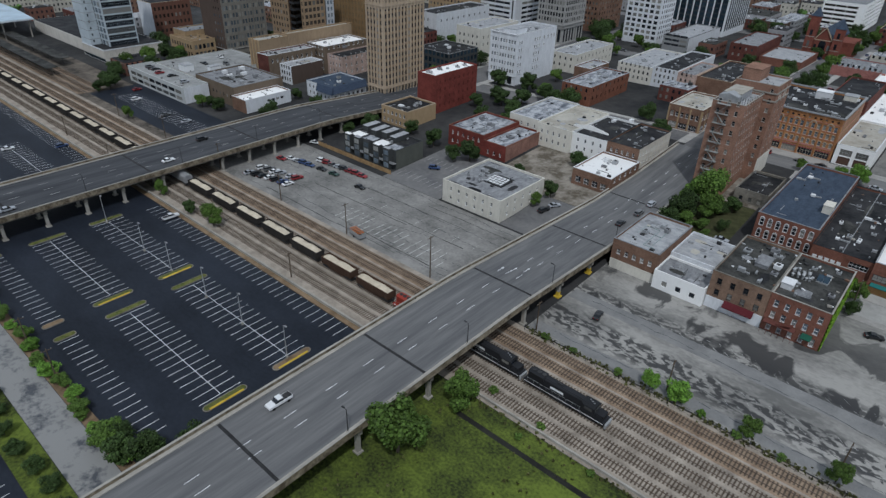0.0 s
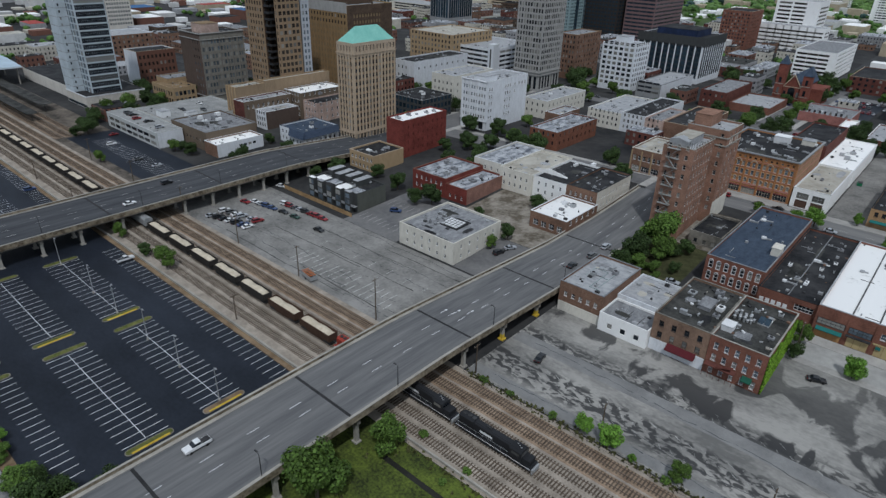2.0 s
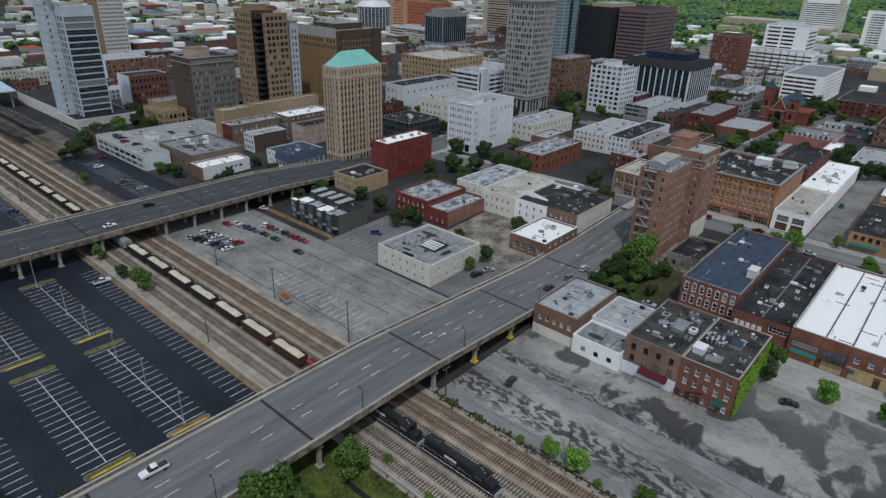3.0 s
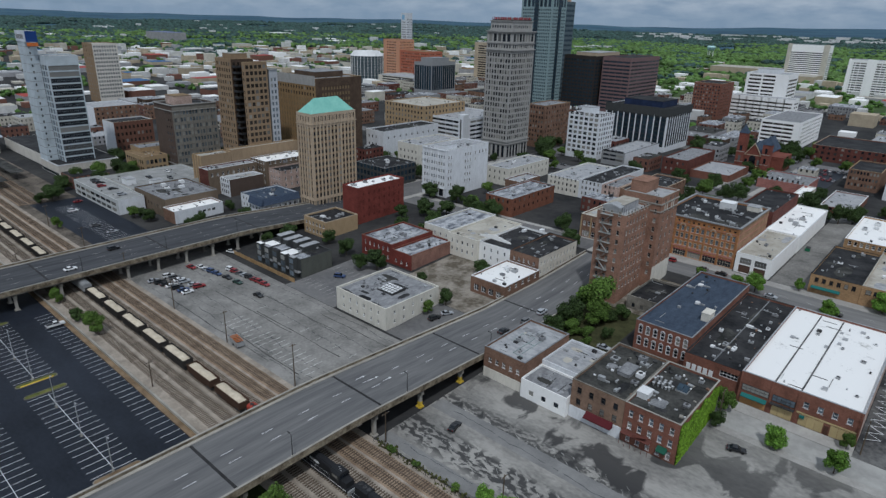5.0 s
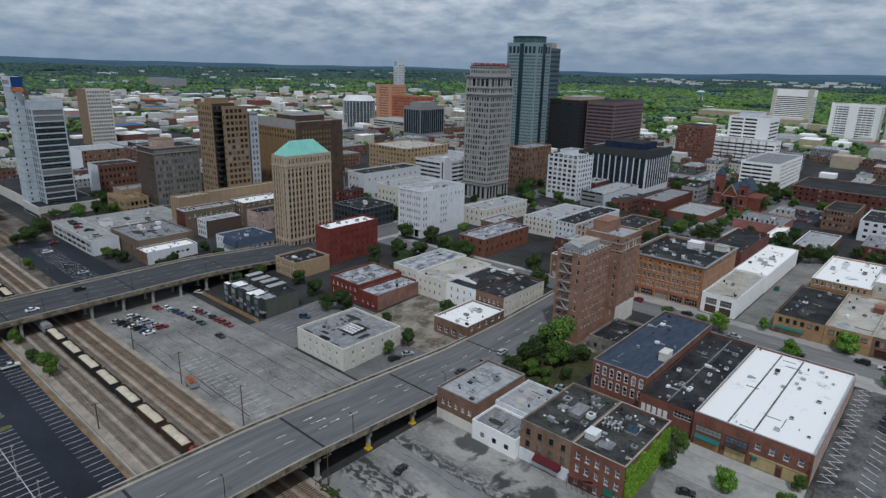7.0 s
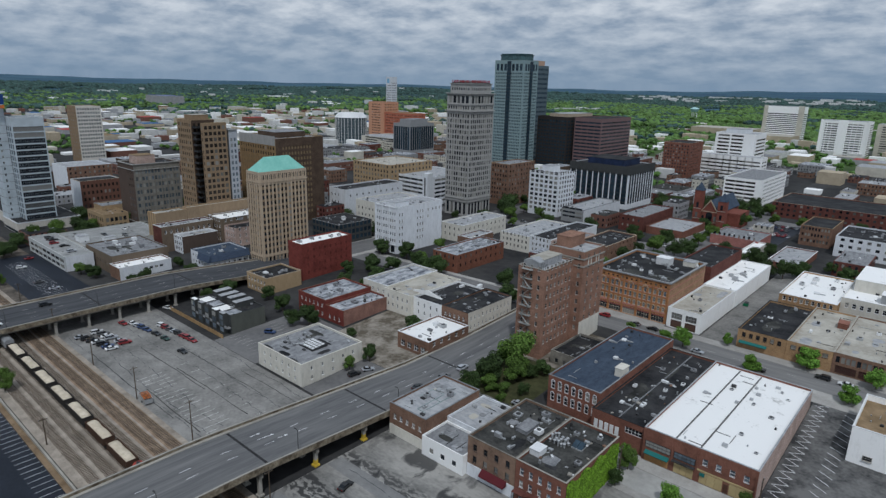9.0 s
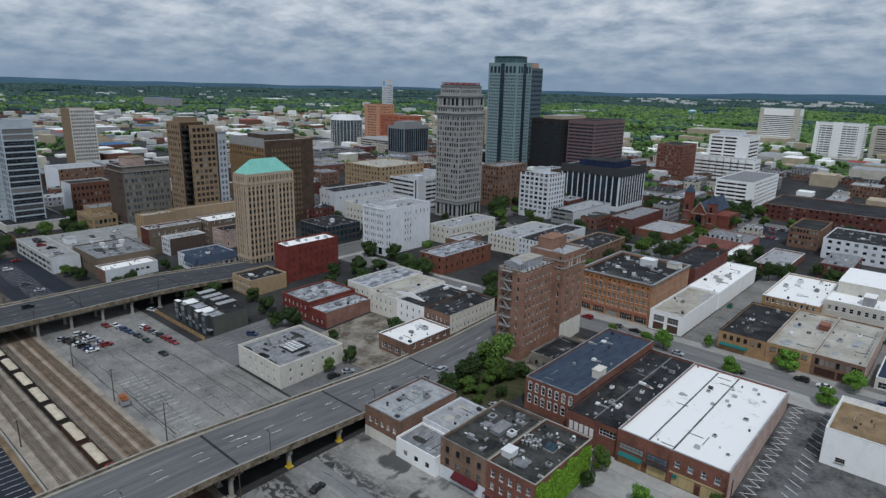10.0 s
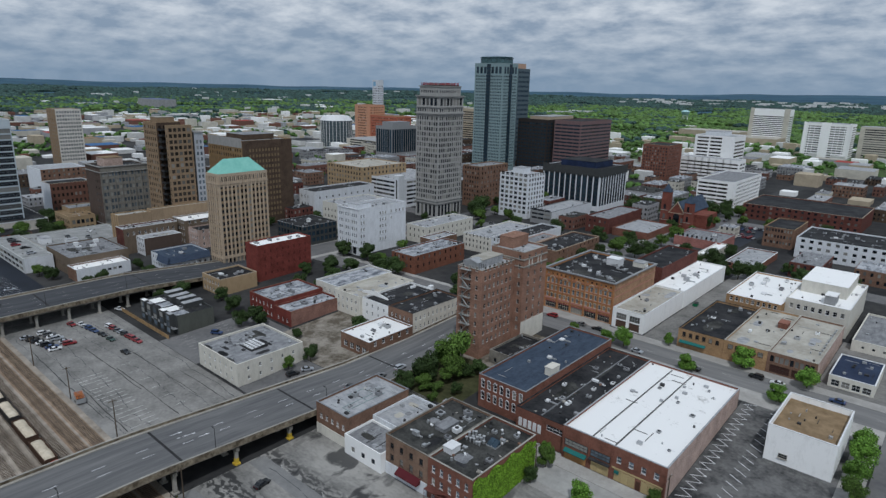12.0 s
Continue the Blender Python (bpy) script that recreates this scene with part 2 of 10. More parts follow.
BALLAST_RUST = surf("rusty_ballast", (0.15, 0.104, 0.073), (0.335, 0.252, 0.182), 0.95, big=0.2, fine=3.0, bump=0.5)
DIRT = surf("dirt", (0.12, 0.082, 0.05), (0.25, 0.18, 0.115), 0.95, big=0.25, fine=1.2, bump=0.4)
TIE = surf("tie_wood", (0.05, 0.039, 0.03), (0.145, 0.113, 0.085), 0.95, big=0.4, fine=3)
RAIL = surf("rail_steel", (0.14, 0.10, 0.08), (0.26, 0.21, 0.18), 0.5, metal=0.6, big=0.5, fine=5)
STEEL_DK = surf("dark_steel", (0.03, 0.03, 0.032), (0.07, 0.07, 0.072), 0.6, metal=0.3, big=0.5, fine=4)
STEEL_LT = surf("galvanised_steel", (0.32, 0.33, 0.34), (0.5, 0.51, 0.52), 0.5, metal=0.5, big=0.4, fine=4)
WHITE = paint("white_paint", (0.72, 0.73, 0.74))
ROOF_WHITE = surf("white_membrane", (0.34, 0.335, 0.32), (0.83, 0.83, 0.82), 0.75, big=0.22, fine=1.4, contrast=(0.22, 0.40))
ROOF_GREY = surf("grey_roofing", (0.13, 0.135, 0.145), (0.27, 0.275, 0.285), 0.85, big=0.55, fine=2.2, contrast=(0.3, 0.66), stretch=(1, 0.45, 1))
ROOF_LT = surf("light_roofing", (0.20, 0.208, 0.222), (0.38, 0.388, 0.40), 0.85, big=0.6, fine=2.2, contrast=(0.26, 0.62), stretch=(0.5, 1, 1))
ROOF_DK = surf("black_roofing", (0.010, 0.011, 0.013), (0.045, 0.045, 0.047), 0.8, big=0.13, fine=1.1, contrast=(0.36, 0.66))
ROOF_BLUE = surf("slate_roofing", (0.03, 0.043, 0.066), (0.06, 0.083, 0.12), 0.75, big=0.5, fine=2.0, contrast=(0.3, 0.68), stretch=(1, 0.4, 1))
ROOF_BROWN = surf("brown_roofing", (0.15, 0.105, 0.06), (0.28, 0.20, 0.12), 0.9, big=0.25, fine=0.7)
ROOF_PATCHED = surf("patched_roofing", (0.085, 0.095, 0.115), (0.46, 0.475, 0.50), 0.85, big=0.4, fine=2.2, contrast=(0.36, 0.62), stretch=(1, 0.5, 1), rgh=0.7)
ROOF_TAN = surf("tan_roofing", (0.28, 0.26, 0.22), (0.48, 0.46, 0.41), 0.88, big=0.12, fine=0.9)
BARK = surf("bark", (0.05, 0.04, 0.03), (0.12, 0.10, 0.08), 0.95, big=1.0, fine=6)


# ---- mesh helpers ----
def box(bm, x0, x1, y0, y1, z0, z1, mi=0):
    v = [bm.verts.new(c) for c in ((x0, y0, z0), (x1, y0, z0), (x1, y1, z0), (x0, y1, z0), (x0, y0, z1), (x1, y0, z1), (x1, y1, z1), (x0, y1, z1))]
    for f in ((3, 2, 1, 0), (4, 5, 6, 7), (0, 1, 5, 4), (1, 2, 6, 5), (2, 3, 7, 6), (3, 0, 4, 7)):
        bm.faces.new([v[i] for i in f]).material_index = mi


def prism(bm, profile, y0, y1, mi=0):
    """An x-z profile drawn out along y."""
    a = [bm.verts.new((x, y0, z)) for x, z in profile]
    b = [bm.verts.new((x, y1, z)) for x, z in profile]
    k = len(profile)
    bm.faces.new(a).material_index = mi
    bm.faces.new(b[::-1]).material_index = mi
    for i in range(k):
        bm.faces.new((a[i], b[i], b[(i + 1) % k], a[(i + 1) % k])).material_index = mi


def tube(bm, p, q, r0, r1, k=8, mi=0):
    p, q = Vector(p), Vector(q)
    rot = (q - p).to_track_quat("Z", "Y").to_matrix()
    ring = [[bm.verts.new(c + rot @ Vector((math.cos(i * math.tau / k) * r, math.sin(i * math.tau / k) * r, 0))) for i in range(k)] for c, r in ((p, r0), (q, r1))]
    for i in range(k):
        bm.faces.new((ring[0][i], ring[0][(i + 1) % k], ring[1][(i + 1) % k], ring[1][i])).material_index = mi
    bm.faces.new(ring[0][::-1]).material_index = mi
    bm.faces.new(ring[1]).material_index = mi


def blob(bm, cx, cy, rx, ry, z0, z1, r, turn=0.0, k=14):
    """A thin ragged-edged patch: a closed rim of uneven radius, with a top and sides."""
    lo, hi = [], []
    c_, s_ = math.cos(turn), math.sin(turn)
    w = 0.85
    for i in range(k):
        w = 0.5 * w + 0.5 * r.uniform(0.6, 1.15)
        a = (i + r.uniform(-0.3, 0.3)) * math.tau / k
        e = min(1.0, w) / max(abs(math.cos(a)), abs(math.sin(a))) ** 0.5
        u, v = math.cos(a) * rx * min(1.0, e), math.sin(a) * ry * min(1.0, e)
        p = (cx + u * c_ - v * s_, cy + u * s_ + v * c_)
        lo.append(bm.verts.new((*p, z0))); hi.append(bm.verts.new((*p, z1)))
    bm.faces.new(hi)
    for i in range(k):
        bm.faces.new((lo[i], lo[(i + 1) % k], hi[(i + 1) % k], hi[i]))


def mesh(name, bm, *mats):
    bmesh.ops.recalc_face_normals(bm, faces=bm.faces)
    me = bpy.data.meshes.new(name)
    bm.to_mesh(me)
    bm.free()
    for m in mats:
        me.materials.append(m)
    return me


def part(name, bm, material, parent=None, label=""):
    """Links a bmesh, or a finished mesh, as one object under a thing or under a part."""
    me = bm if isinstance(bm, bpy.types.Mesh) else mesh(name, bm, *(material if isinstance(material, (list, tuple)) else (material,)))
    ob = new(name, me)
    if parent:
        ob.parent = parent
    return tagged(ob, label)


def thing(name, label, category, loc=(0, 0, 0), rz=0, group="", kind=""):
    ob = new(name)
    ob.empty_display_size = 0.5
    ob.matrix_basis = pose(*loc, 0, 0, rz)
    return tagged(ob, label, category, group, kind)


def lerp(x, pts):
    if x <= pts[0][0]:
        return pts[0][1]
    for (a, u), (b, v) in zip(pts, pts[1:]):
        if x <= b:
            return u + (v - u) * (x - a) / (b - a)
    return pts[-1][1]


def ground_z(x, y):
    """The street level: flat by the railway, rising to the north-east, level again far out."""
    return lerp(x, ((-220, 2.5), (-60, 6.0))) * lerp(y, ((160, 0), (260, 1), (420, 1), (640, 0)))


def steps(a, b, s):
    """Grid lines from a to b that fall on whole multiples of s."""
    out = [a]
    k = math.floor(a / s) * s + s
    while k < b - 1e-6:
        if k > a + 1e-6:
            out.append(k)
        k += s
    return out + [b]


def patch(name, x0, x1, y0, y1, mat, dz, thick=0.0, parent=None, s=10):
    """A flat piece of ground cover that follows the street level."""
    xs, ys = steps(x0, x1, s), steps(y0, y1, s)
    bm = bmesh.new()
    g = [[bm.verts.new((x, y, ground_z(x, y) + dz)) for x in xs] for y in ys]
    for j in range(len(ys) - 1):
        for i in range(len(xs) - 1):
            bm.faces.new((g[j][i], g[j][i + 1], g[j + 1][i + 1], g[j + 1][i]))
    if thick:
        lo = {}
        rim = [g[0][i] for i in range(len(xs))] + [g[j][-1] for j in range(1, len(ys))] + [g[-1][i] for i in range(len(xs) - 2, -1, -1)] + [g[j][0] for j in range(len(ys) - 2, 0, -1)]
        for v in rim:
            lo[v] = bm.verts.new((v.co.x, v.co.y, v.co.z - thick))
        for a, b in zip(rim, rim[1:] + rim[:1]):
            bm.faces.new((b, a, lo[a], lo[b]))
    me = mesh(name, bm, mat)
    ob = new(name, me)
    if parent:
        ob.parent = parent
    return ob


# ---- ground ----
def grid_lines(near, far):
    return sorted(set(far) | set(near))


gx = grid_lines(range(-520, 161, 10), [-9000, -7000, -5000, -3500, -2500, -1800, -1300, -1000, -800, -650, 220, 300, 420, 600, 900, 1300, 1800, 2600, 4000, 6000])
gy = grid_lines(range(-100, 701, 10), [-3000, -1500, -700, -300, 760, 850, 1000, 1200, 1500, 1900, 2400, 3000, 3800, 4600, 5600, 7000, 9000])
bm = bmesh.new()
gv = [[bm.verts.new((x, y, ground_z(x, y))) for x in gx] for y in gy]
for j in range(len(gy) - 1):
    for i in range(len(gx) - 1):
        bm.faces.new((gv[j][i], gv[j][i + 1], gv[j + 1][i + 1], gv[j + 1][i]))
ground = new("ground", mesh("ground", bm, CITY_GROUND))
tagged(ground, "grey city ground of worn paving and dirt", "ground", kind="structure")

parking = patch("pavement", -300, -97.5, 23.5, 82, ASPHALT_NEW, 0.05)
tagged(parking, "freshly sealed dark asphalt of the striped parking lot", "parking lot", kind="structure")
lot_n = patch("pavement", -236, -88, 111.5, 152, LOT_GREY, 0.05)
tagged(lot_n, "worn grey asphalt lot beside the railway", "parking lot", kind="structure")
lot_e = patch("pavement", -66.5, 120, 112.5, 190, LOT_WET, 0.05)
tagged(lot_e, "cracked grey lot with dark damp patches", "parking lot", kind="structure")
lawn = patch("ground_cover", -96, 140, -60, 83.1, GRASS, 0.05)
tagged(lawn, "rough green grass beside the bridge", "grass", kind="structure")
rail_bed = patch("ground_cover", -700, 160, 83.2, 112, BALLAST, 0.09)
tagged(rail_bed, "pale crushed-stone ballast of the railway", "ballast", kind="structure")
# This stretch has sunlight put into its asphalt, lighter than the rest.
avenue = patch("road", -60, 140, 261, 274, surf("sunlit_avenue_asphalt", (0.13, 0.13, 0.132), (0.24, 0.236, 0.23), 0.9, big=0.3, fine=1.0, stretch=(0.08, 1, 1)), 0.06)
tagged(avenue, "grey asphalt avenue between brick shops", "road", kind="structure")


# ---- bridges ----
def deck_z(y):
    return lerp(y, ((-200, 8.3), (108, 8.3), (183, 3.9), (215, 4.0), (256, 5.95), (300, 6.1)))


def far_deck_z(y):
    return lerp(y, ((-200, 7.6), (165, 7.4), (230, 3.2), (256, 2.6)))


def bridge(name, label, x0, x1, ya, yb, zf, supports, paving=None):
    b = thing(name, label, "bridge", kind="structure")
    ys = steps(ya, yb, 8)

    def strip(nm, xa, xb, za, zb, mat, y0=None, y1=None, lab=""):
        yy = [y for y in ys if (y0 is None or y >= y0) and (y1 is None or y <= y1)]
        bm = bmesh.new()
        rows = [[bm.verts.new((x, y, zf(y) + z)) for x, z in ((xa, za), (xb, za), (xb, zb), (xa, zb))] for y in yy]
        for p, q in zip(rows, rows[1:]):
            for i in range(4):
                bm.faces.new((p[i], p[(i + 1) % 4], q[(i + 1) % 4], q[i]))
        bm.faces.new(rows[0]); bm.faces.new(rows[-1][::-1])
        return part(nm, bm, mat, b, lab)
    strip("deck", x0 + 0.4, x1 - 0.4, -0.45, 0.0, paving or ASPHALT_ROAD, lab="grey asphalt deck")
    for s, xa in ((1, x0), (-1, x1)):
        strip("parapet", min(xa, xa + s * 0.35), max(xa, xa + s * 0.35), -0.9, 0.85, PARAPET, lab="weathered tan concrete parapet")
        strip("coping", min(xa - s * 0.06, xa + s * 0.41), max(xa - s * 0.06, xa + s * 0.41), 0.852, 1.0, CONCRETE)
        strip("kerb", min(xa + s * 0.42, xa + s * 1.3), max(xa + s * 0.42, xa + s * 1.3), 0.003, 0.2, CONCRETE)
    ye = max(supports) + 6 if supports else yb
    for k in range(6):
        xg = x0 + 1.2 + k * (x1 - x0 - 2.4) / 5
        strip("girder", xg - 0.25, xg + 0.25, -1.7, -0.46, CONCRETE_DK, y1=ye)
    for y in supports:
        h = zf(y) - 1.72
        pier = part("pier", mesh_box(x0 + 0.6, x1 - 0.6, y - 0.55, y + 0.55, h - 1.1, h, CONCRETE_DK), None, b, "concrete cap beam on columns")
        for k in range(4):
            xc = x0 + 1.6 + k * (x1 - x0 - 3.2) / 3
            bm = bmesh.new()
            gz0 = ground_z(xc, y) - 0.1
            box(bm, xc - 0.45, xc + 0.45, y - 0.45, y + 0.45, gz0, h - 1.1)
            box(bm, xc - 0.8, xc + 0.8, y - 0.8, y + 0.8, gz0, gz0 + 0.5)
            col = part("column", bm, CONCRETE, pier)
            if k == 3 and x0 > -100 and 120 < y < 150:
                bm = bmesh.new()
                box(bm, xc - 0.83, xc + 0.83, y - 0.83, y + 0.83, gz0 + 0.1, gz0 + 0.56)
                box(bm, xc - 0.48, xc + 0.48, y - 0.48, y + 0.48, gz0 + 0.5, gz0 + 2.0)
                part("painted_foot", bm, YELLOW, col, "yellow painted column foot")
    return b


def mesh_box(x0, x1, y0, y1, z0, z1, mat):
    bm = bmesh.new()
    box(bm, x0, x1, y0, y1, z0, z1)
    return mesh("block", bm, mat)


bridge("road_bridge", "four-lane concrete road bridge over the railway", -88.5, -66.3, -160, 256, deck_z, [-30, -10, 12, 33, 55, 76, 113, 130, 147])
# The viaduct paving is darkened in colour to stand for a cloud's shadow.
bridge("road_bridge", "long concrete viaduct over tracks and parking lots", -236, -208.5, -160, 256, far_deck_z, [-40, -20, 0, 12, 24, 36, 48.5, 61, 73.5, 88, 112, 124, 136, 148, 160, 172], ASPHALT_SHADE_TAR)

# ---- buildings ----
WIN = {}
PATCHY = {"grey_roofing": (ROOF_LT, ROOF_TAR, ROOF_TAR), "light_roofing": (ROOF_GREY, ROOF_TAN, ROOF_GREY), "stained_tar_roof": (ROOF_DK, ROOF_GREY), "black_roofing": (ROOF_TAR, ROOF_TAR), "tan_roofing": (ROOF_LT,), "slate_roofing": (ROOF_BLUE,)}
FOOT = []


def window_mesh(w, h, style, frame_mat, pane_mat):
    """A window unit that faces -y, its middle at the origin of x and its sill at z 0: frame, bars, pane and sill."""
    key = (round(w, 2), round(h, 2), style, frame_mat.name, pane_mat.name)
    if key in WIN:
        return WIN[key]
    bm = bmesh.new()
    a = w / 2
    if style == "plain":
        box(bm, -a, a, 0.0, 0.05, 0, h, 1)
    else:
        # cells of frame and pane; the panes lie back, and all cells hang together
        f, bar = (0.22, 0.1) if style == "thick" else (0.1, 0.07)
        xs, zs = [-a, -a + f, a - f, a], [0, f, h - f, h]
        if style == "grid":
            k = max(2, round(w / 1.1))
            xs = [-a, -a + f] + [q for i in range(1, k) for q in (-a + i * w / k - bar / 2, -a + i * w / k + bar / 2)] + [a - f, a]
        zs = [0, f, h * 0.52 - bar / 2, h * 0.52 + bar / 2, h - f, h]
        pane_at = lambda i, j: i % 2 == 1 and j % 2 == 1
        vert = {}

        def vt(i, j, back):
            if (i, j, back) not in vert:
                vert[i, j, back] = bm.verts.new((xs[i], 0.06 if back else -0.03, zs[j]))
            return vert[i, j, back]
        nx, nz = len(xs) - 1, len(zs) - 1
        for i in range(nx):
            for j in range(nz):
                bk = pane_at(i, j)
                bm.faces.new([vt(p, q, bk) for p, q in ((i, j), (i + 1, j), (i + 1, j + 1), (i, j + 1))]).material_index = 1 if bk else 0
                if bk:
                    for p, q in (((i, j), (i + 1, j)), ((i + 1, j), (i + 1, j + 1)), ((i + 1, j + 1), (i, j + 1)), ((i, j + 1), (i, j))):
                        bm.faces.new((vt(*p, True), vt(*q, True), vt(*q, False), vt(*p, False)))
        rim = [(i, 0) for i in range(nx)] + [(nx, j) for j in range(nz)] + [(i, nz) for i in range(nx, 0, -1)] + [(0, j) for j in range(nz, 0, -1)]
        back = [bm.verts.new((xs[i], 0.09, zs[j])) for i, j in rim]
        for n in range(len(rim)):
            m = (n + 1) % len(rim)
            bm.faces.new((vt(*rim[n], False), vt(*rim[m], False), back[m], back[n]))
    if style == "sash" and w < 3:
        box(bm, -a - 0.1, a + 0.1, -0.27, -0.02, -0.12, -0.002)
    WIN[key] = mesh("window", bm, frame_mat, pane_mat)
    return WIN[key]


def skin(bm, face, L, z0, H, d, cols, rows, w, h, sill, pitch, m0, m1, start=0.0):
    """A wall skin of depth d with openings; face maps (u, out, z) to a point. Returns the openings' places (u, z)."""
    sp = (L - m0 - m1) / cols
    us = [m0 + (i + 0.5) * sp for i in range(cols)]
    zs = [z0 + sill + j * pitch for j in range(rows)]

    def slab(u0, u1, za, zb):
        if u1 - u0 < 0.01 or zb - za < 0.01:
            return
        v = [bm.verts.new(face(u, o, z)) for u, o, z in ((u0, 0, za), (u1, 0, za), (u1, -d, za), (u0, -d, za), (u0, 0, zb), (u1, 0, zb), (u1, -d, zb), (u0, -d, zb))]
        for f in ((3, 2, 1, 0), (4, 5, 6, 7), (0, 1, 5, 4), (1, 2, 6, 5), (3, 0, 4, 7)):
            bm.faces.new([v[i] for i in f])
    e = start
    for u in us:
        slab(e, u - w / 2, z0, z0 + H)
        top = z0
        for z in zs:
            slab(u - w / 2, u + w / 2, top, z)
            top = z + h
        slab(u - w / 2, u + w / 2, top, z0 + H)
        e = u + w / 2
    slab(e, L, z0, z0 + H)
    return [(u, z) for z in zs for u in us]


def building(name, label, x0, x1, y0, y1, z1, wall, roof=None, S=None, E=None, parapet=0.7, base=None, coping=None, style="plain", frame_mat=None, pane=None, trim=None, wall_e=None, category="building", group="", cornice=0.0, band=None):
    """A block with walls, parapet, roof and windows in real openings on its south and east fronts.
    S, E: lists of (columns, rows, width, height, first sill, storey, margin, margin)."""
    roof, frame_mat, pane = roof or ROOF_GREY, frame_mat or WHITE, pane or GLASS
    if base is None:
        base = min(ground_z(x, y) for x in (x0, x1) for y in (y0, y1)) - 0.3
        lift = max(ground_z(x1, y0), ground_z(x0, y0)) - base
    else:
        lift = 0.0
    b = thing(name, label, category, (x0, y0, base), group=group)
    W, D, H = x1 - x0, y1 - y0, z1 - base
    FOOT.append((x0, x1, y0, y1))
    d = 0.28
    south = lambda u, o, z: (u, -o, z)
    east = lambda u, o, z: (W + o, u, z)
    todo = []
    bm = bmesh.new()
    bme = bmesh.new() if wall_e else bm
    body = H - parapet
    if not S and not E and not wall_e:
        # plain block: outer walls, parapet and sunken top in one piece
        lv = [[bm.verts.new((x, y, z)) for x, y in ((a, a), (W - a, a), (W - a, D - a), (a, D - a))] for a, z in ((0, 0), (0, H), (0.3, H), (0.3, body))]
        for p, q in zip(lv, lv[1:]):
            for i in range(4):
                bm.faces.new((p[i], p[(i + 1) % 4], q[(i + 1) % 4], q[i]))
        bm.faces.new(lv[3]); bm.faces.new(lv[0][::-1])
    else:
        box(bm, 0, W - d, d, D, 0, body)
    for face, L, spec, turn, tgt in ((south, W, S, 0, bm), (east, D, E, 90, bme)) if S or E or wall_e else ():
        if not spec:
            skin(tgt, face, L, 0, H - 0.001, d, 1, 0, 0.0, 0.0, 0, 1, 0, 0, d if turn else 0.0)
            continue
        spec = spec if isinstance(spec, list) else [spec]
        # storeys are stacked: each entry fills its own height
        zlo = 0.0
        for n, s in enumerate(spec):
            cols, rows, w, h, sill, pitch, m0, m1 = s[:8]
            top = H - 0.001 if n == len(spec) - 1 else sill + lift + (rows - 1) * pitch + h + 0.25
            holes = skin(tgt, face, L, zlo, top - zlo, d, cols, rows, w, h, sill + lift - zlo, pitch, m0, m1, d if turn else 0.0)
            st = s[8] if len(s) > 8 else style
            pm = s[9] if len(s) > 9 else pane
            todo += [(face, turn, u, z, w, h, st, pm) for u, z in holes]
            zlo = top
    # parapet behind the two skins, and the two far sides
    t = 0.3
    if S or E or wall_e:
        box(bm, 0, W - d, D - t, D, body, H)
        box(bm, 0, t, d, D - t, body, H)
    part("wall", bm, wall, b)
    if wall_e:
        part("wall", bme, wall_e, b)
    bm = bmesh.new()
    box(bm, t, W - d, d, D - t, body, body + 0.05)
    part("roof", bm, roof, b)
    # relaid felt patches on the nearer roofs
    if roof.name in PATCHY and (y0 < 330 and x0 > -350) and z1 < 26:
        r = random.Random(int(x0 * 7 + y0 * 3))
        for k in range(r.choice((2, 3, 4))):
            w_, d_ = r.uniform(1.5, 0.4 * W), r.uniform(1.5, 0.28 * D)
            u, v = r.uniform(t + 0.3, W - d - 0.3 - w_), r.uniform(d + 0.3, D - t - 0.3 - d_)
            bm = bmesh.new()
            blob(bm, u + w_ / 2, v + d_ / 2, w_ / 2, d_ / 2, body + 0.05, body + 0.062 + 0.006 * k, r)
            part("roof_patch", bm, r.choice(PATCHY[roof.name]), b)
    if -420 < x0 and y0 < 480 and 5 < z1 < 75 and W > 7 and base < 20:
        r = random.Random(int(x0 * 11 + y0 * 5))
        for m in (STEEL_LT, STEEL_DK if roof.name != "black_roofing" else ROOF_LT):
            bm = bmesh.new()
            for k in range(r.randint(3, 6) + int(W * D / 260)):
                w_, d_ = r.choice(((0.35, 0.35), (0.5, 0.5), (0.9, 0.7), (1.3, 0.9), (0.12, r.uniform(2, 6)), (r.uniform(2, 5), 0.12)))
                if w_ > W - 1.6 or d_ > D - 1.6:
                    continue
                u, v = r.uniform(t + 0.3, W - d - 0.4 - w_), r.uniform(d + 0.3, D - t - 0.4 - d_)
                box(bm, u, u + w_, v, v + d_, body + 0.05, body + 0.05 + (0.16 if min(w_, d_) < 0.2 else r.uniform(0.3, 0.9)))
            if len(bm.verts):
                tagged(part("roof_plant", bm, m, b), kind="stuff")
            else:
                bm.free()
    if coping or cornice:
        c = cornice or 0.06
        ct = 0.12 if not cornice else 0.55
        bm = bmesh.new()
        o = [bm.verts.new((x, y, z)) for z in (H, H + ct) for x, y in ((-c, -c), (W + c, -c), (W + c, D + c), (-c, D + c))]
        n = [bm.verts.new((x, y, z)) for z in (H, H + ct) for x, y in ((0.36, 0.36), (W - 0.36, 0.36), (W - 0.36, D - 0.36), (0.36, D - 0.36))]
        for i in range(4):
            j = (i + 1) % 4
            bm.faces.new((o[i], o[j], o[4 + j], o[4 + i])); bm.faces.new((n[j], n[i], n[4 + i], n[4 + j]))
            bm.faces.new((o[4 + i], o[4 + j], n[4 + j], n[4 + i])); bm.faces.new((o[j], o[i], n[i], n[j]))
        part("coping", bm, coping or trim or CONCRETE, b)
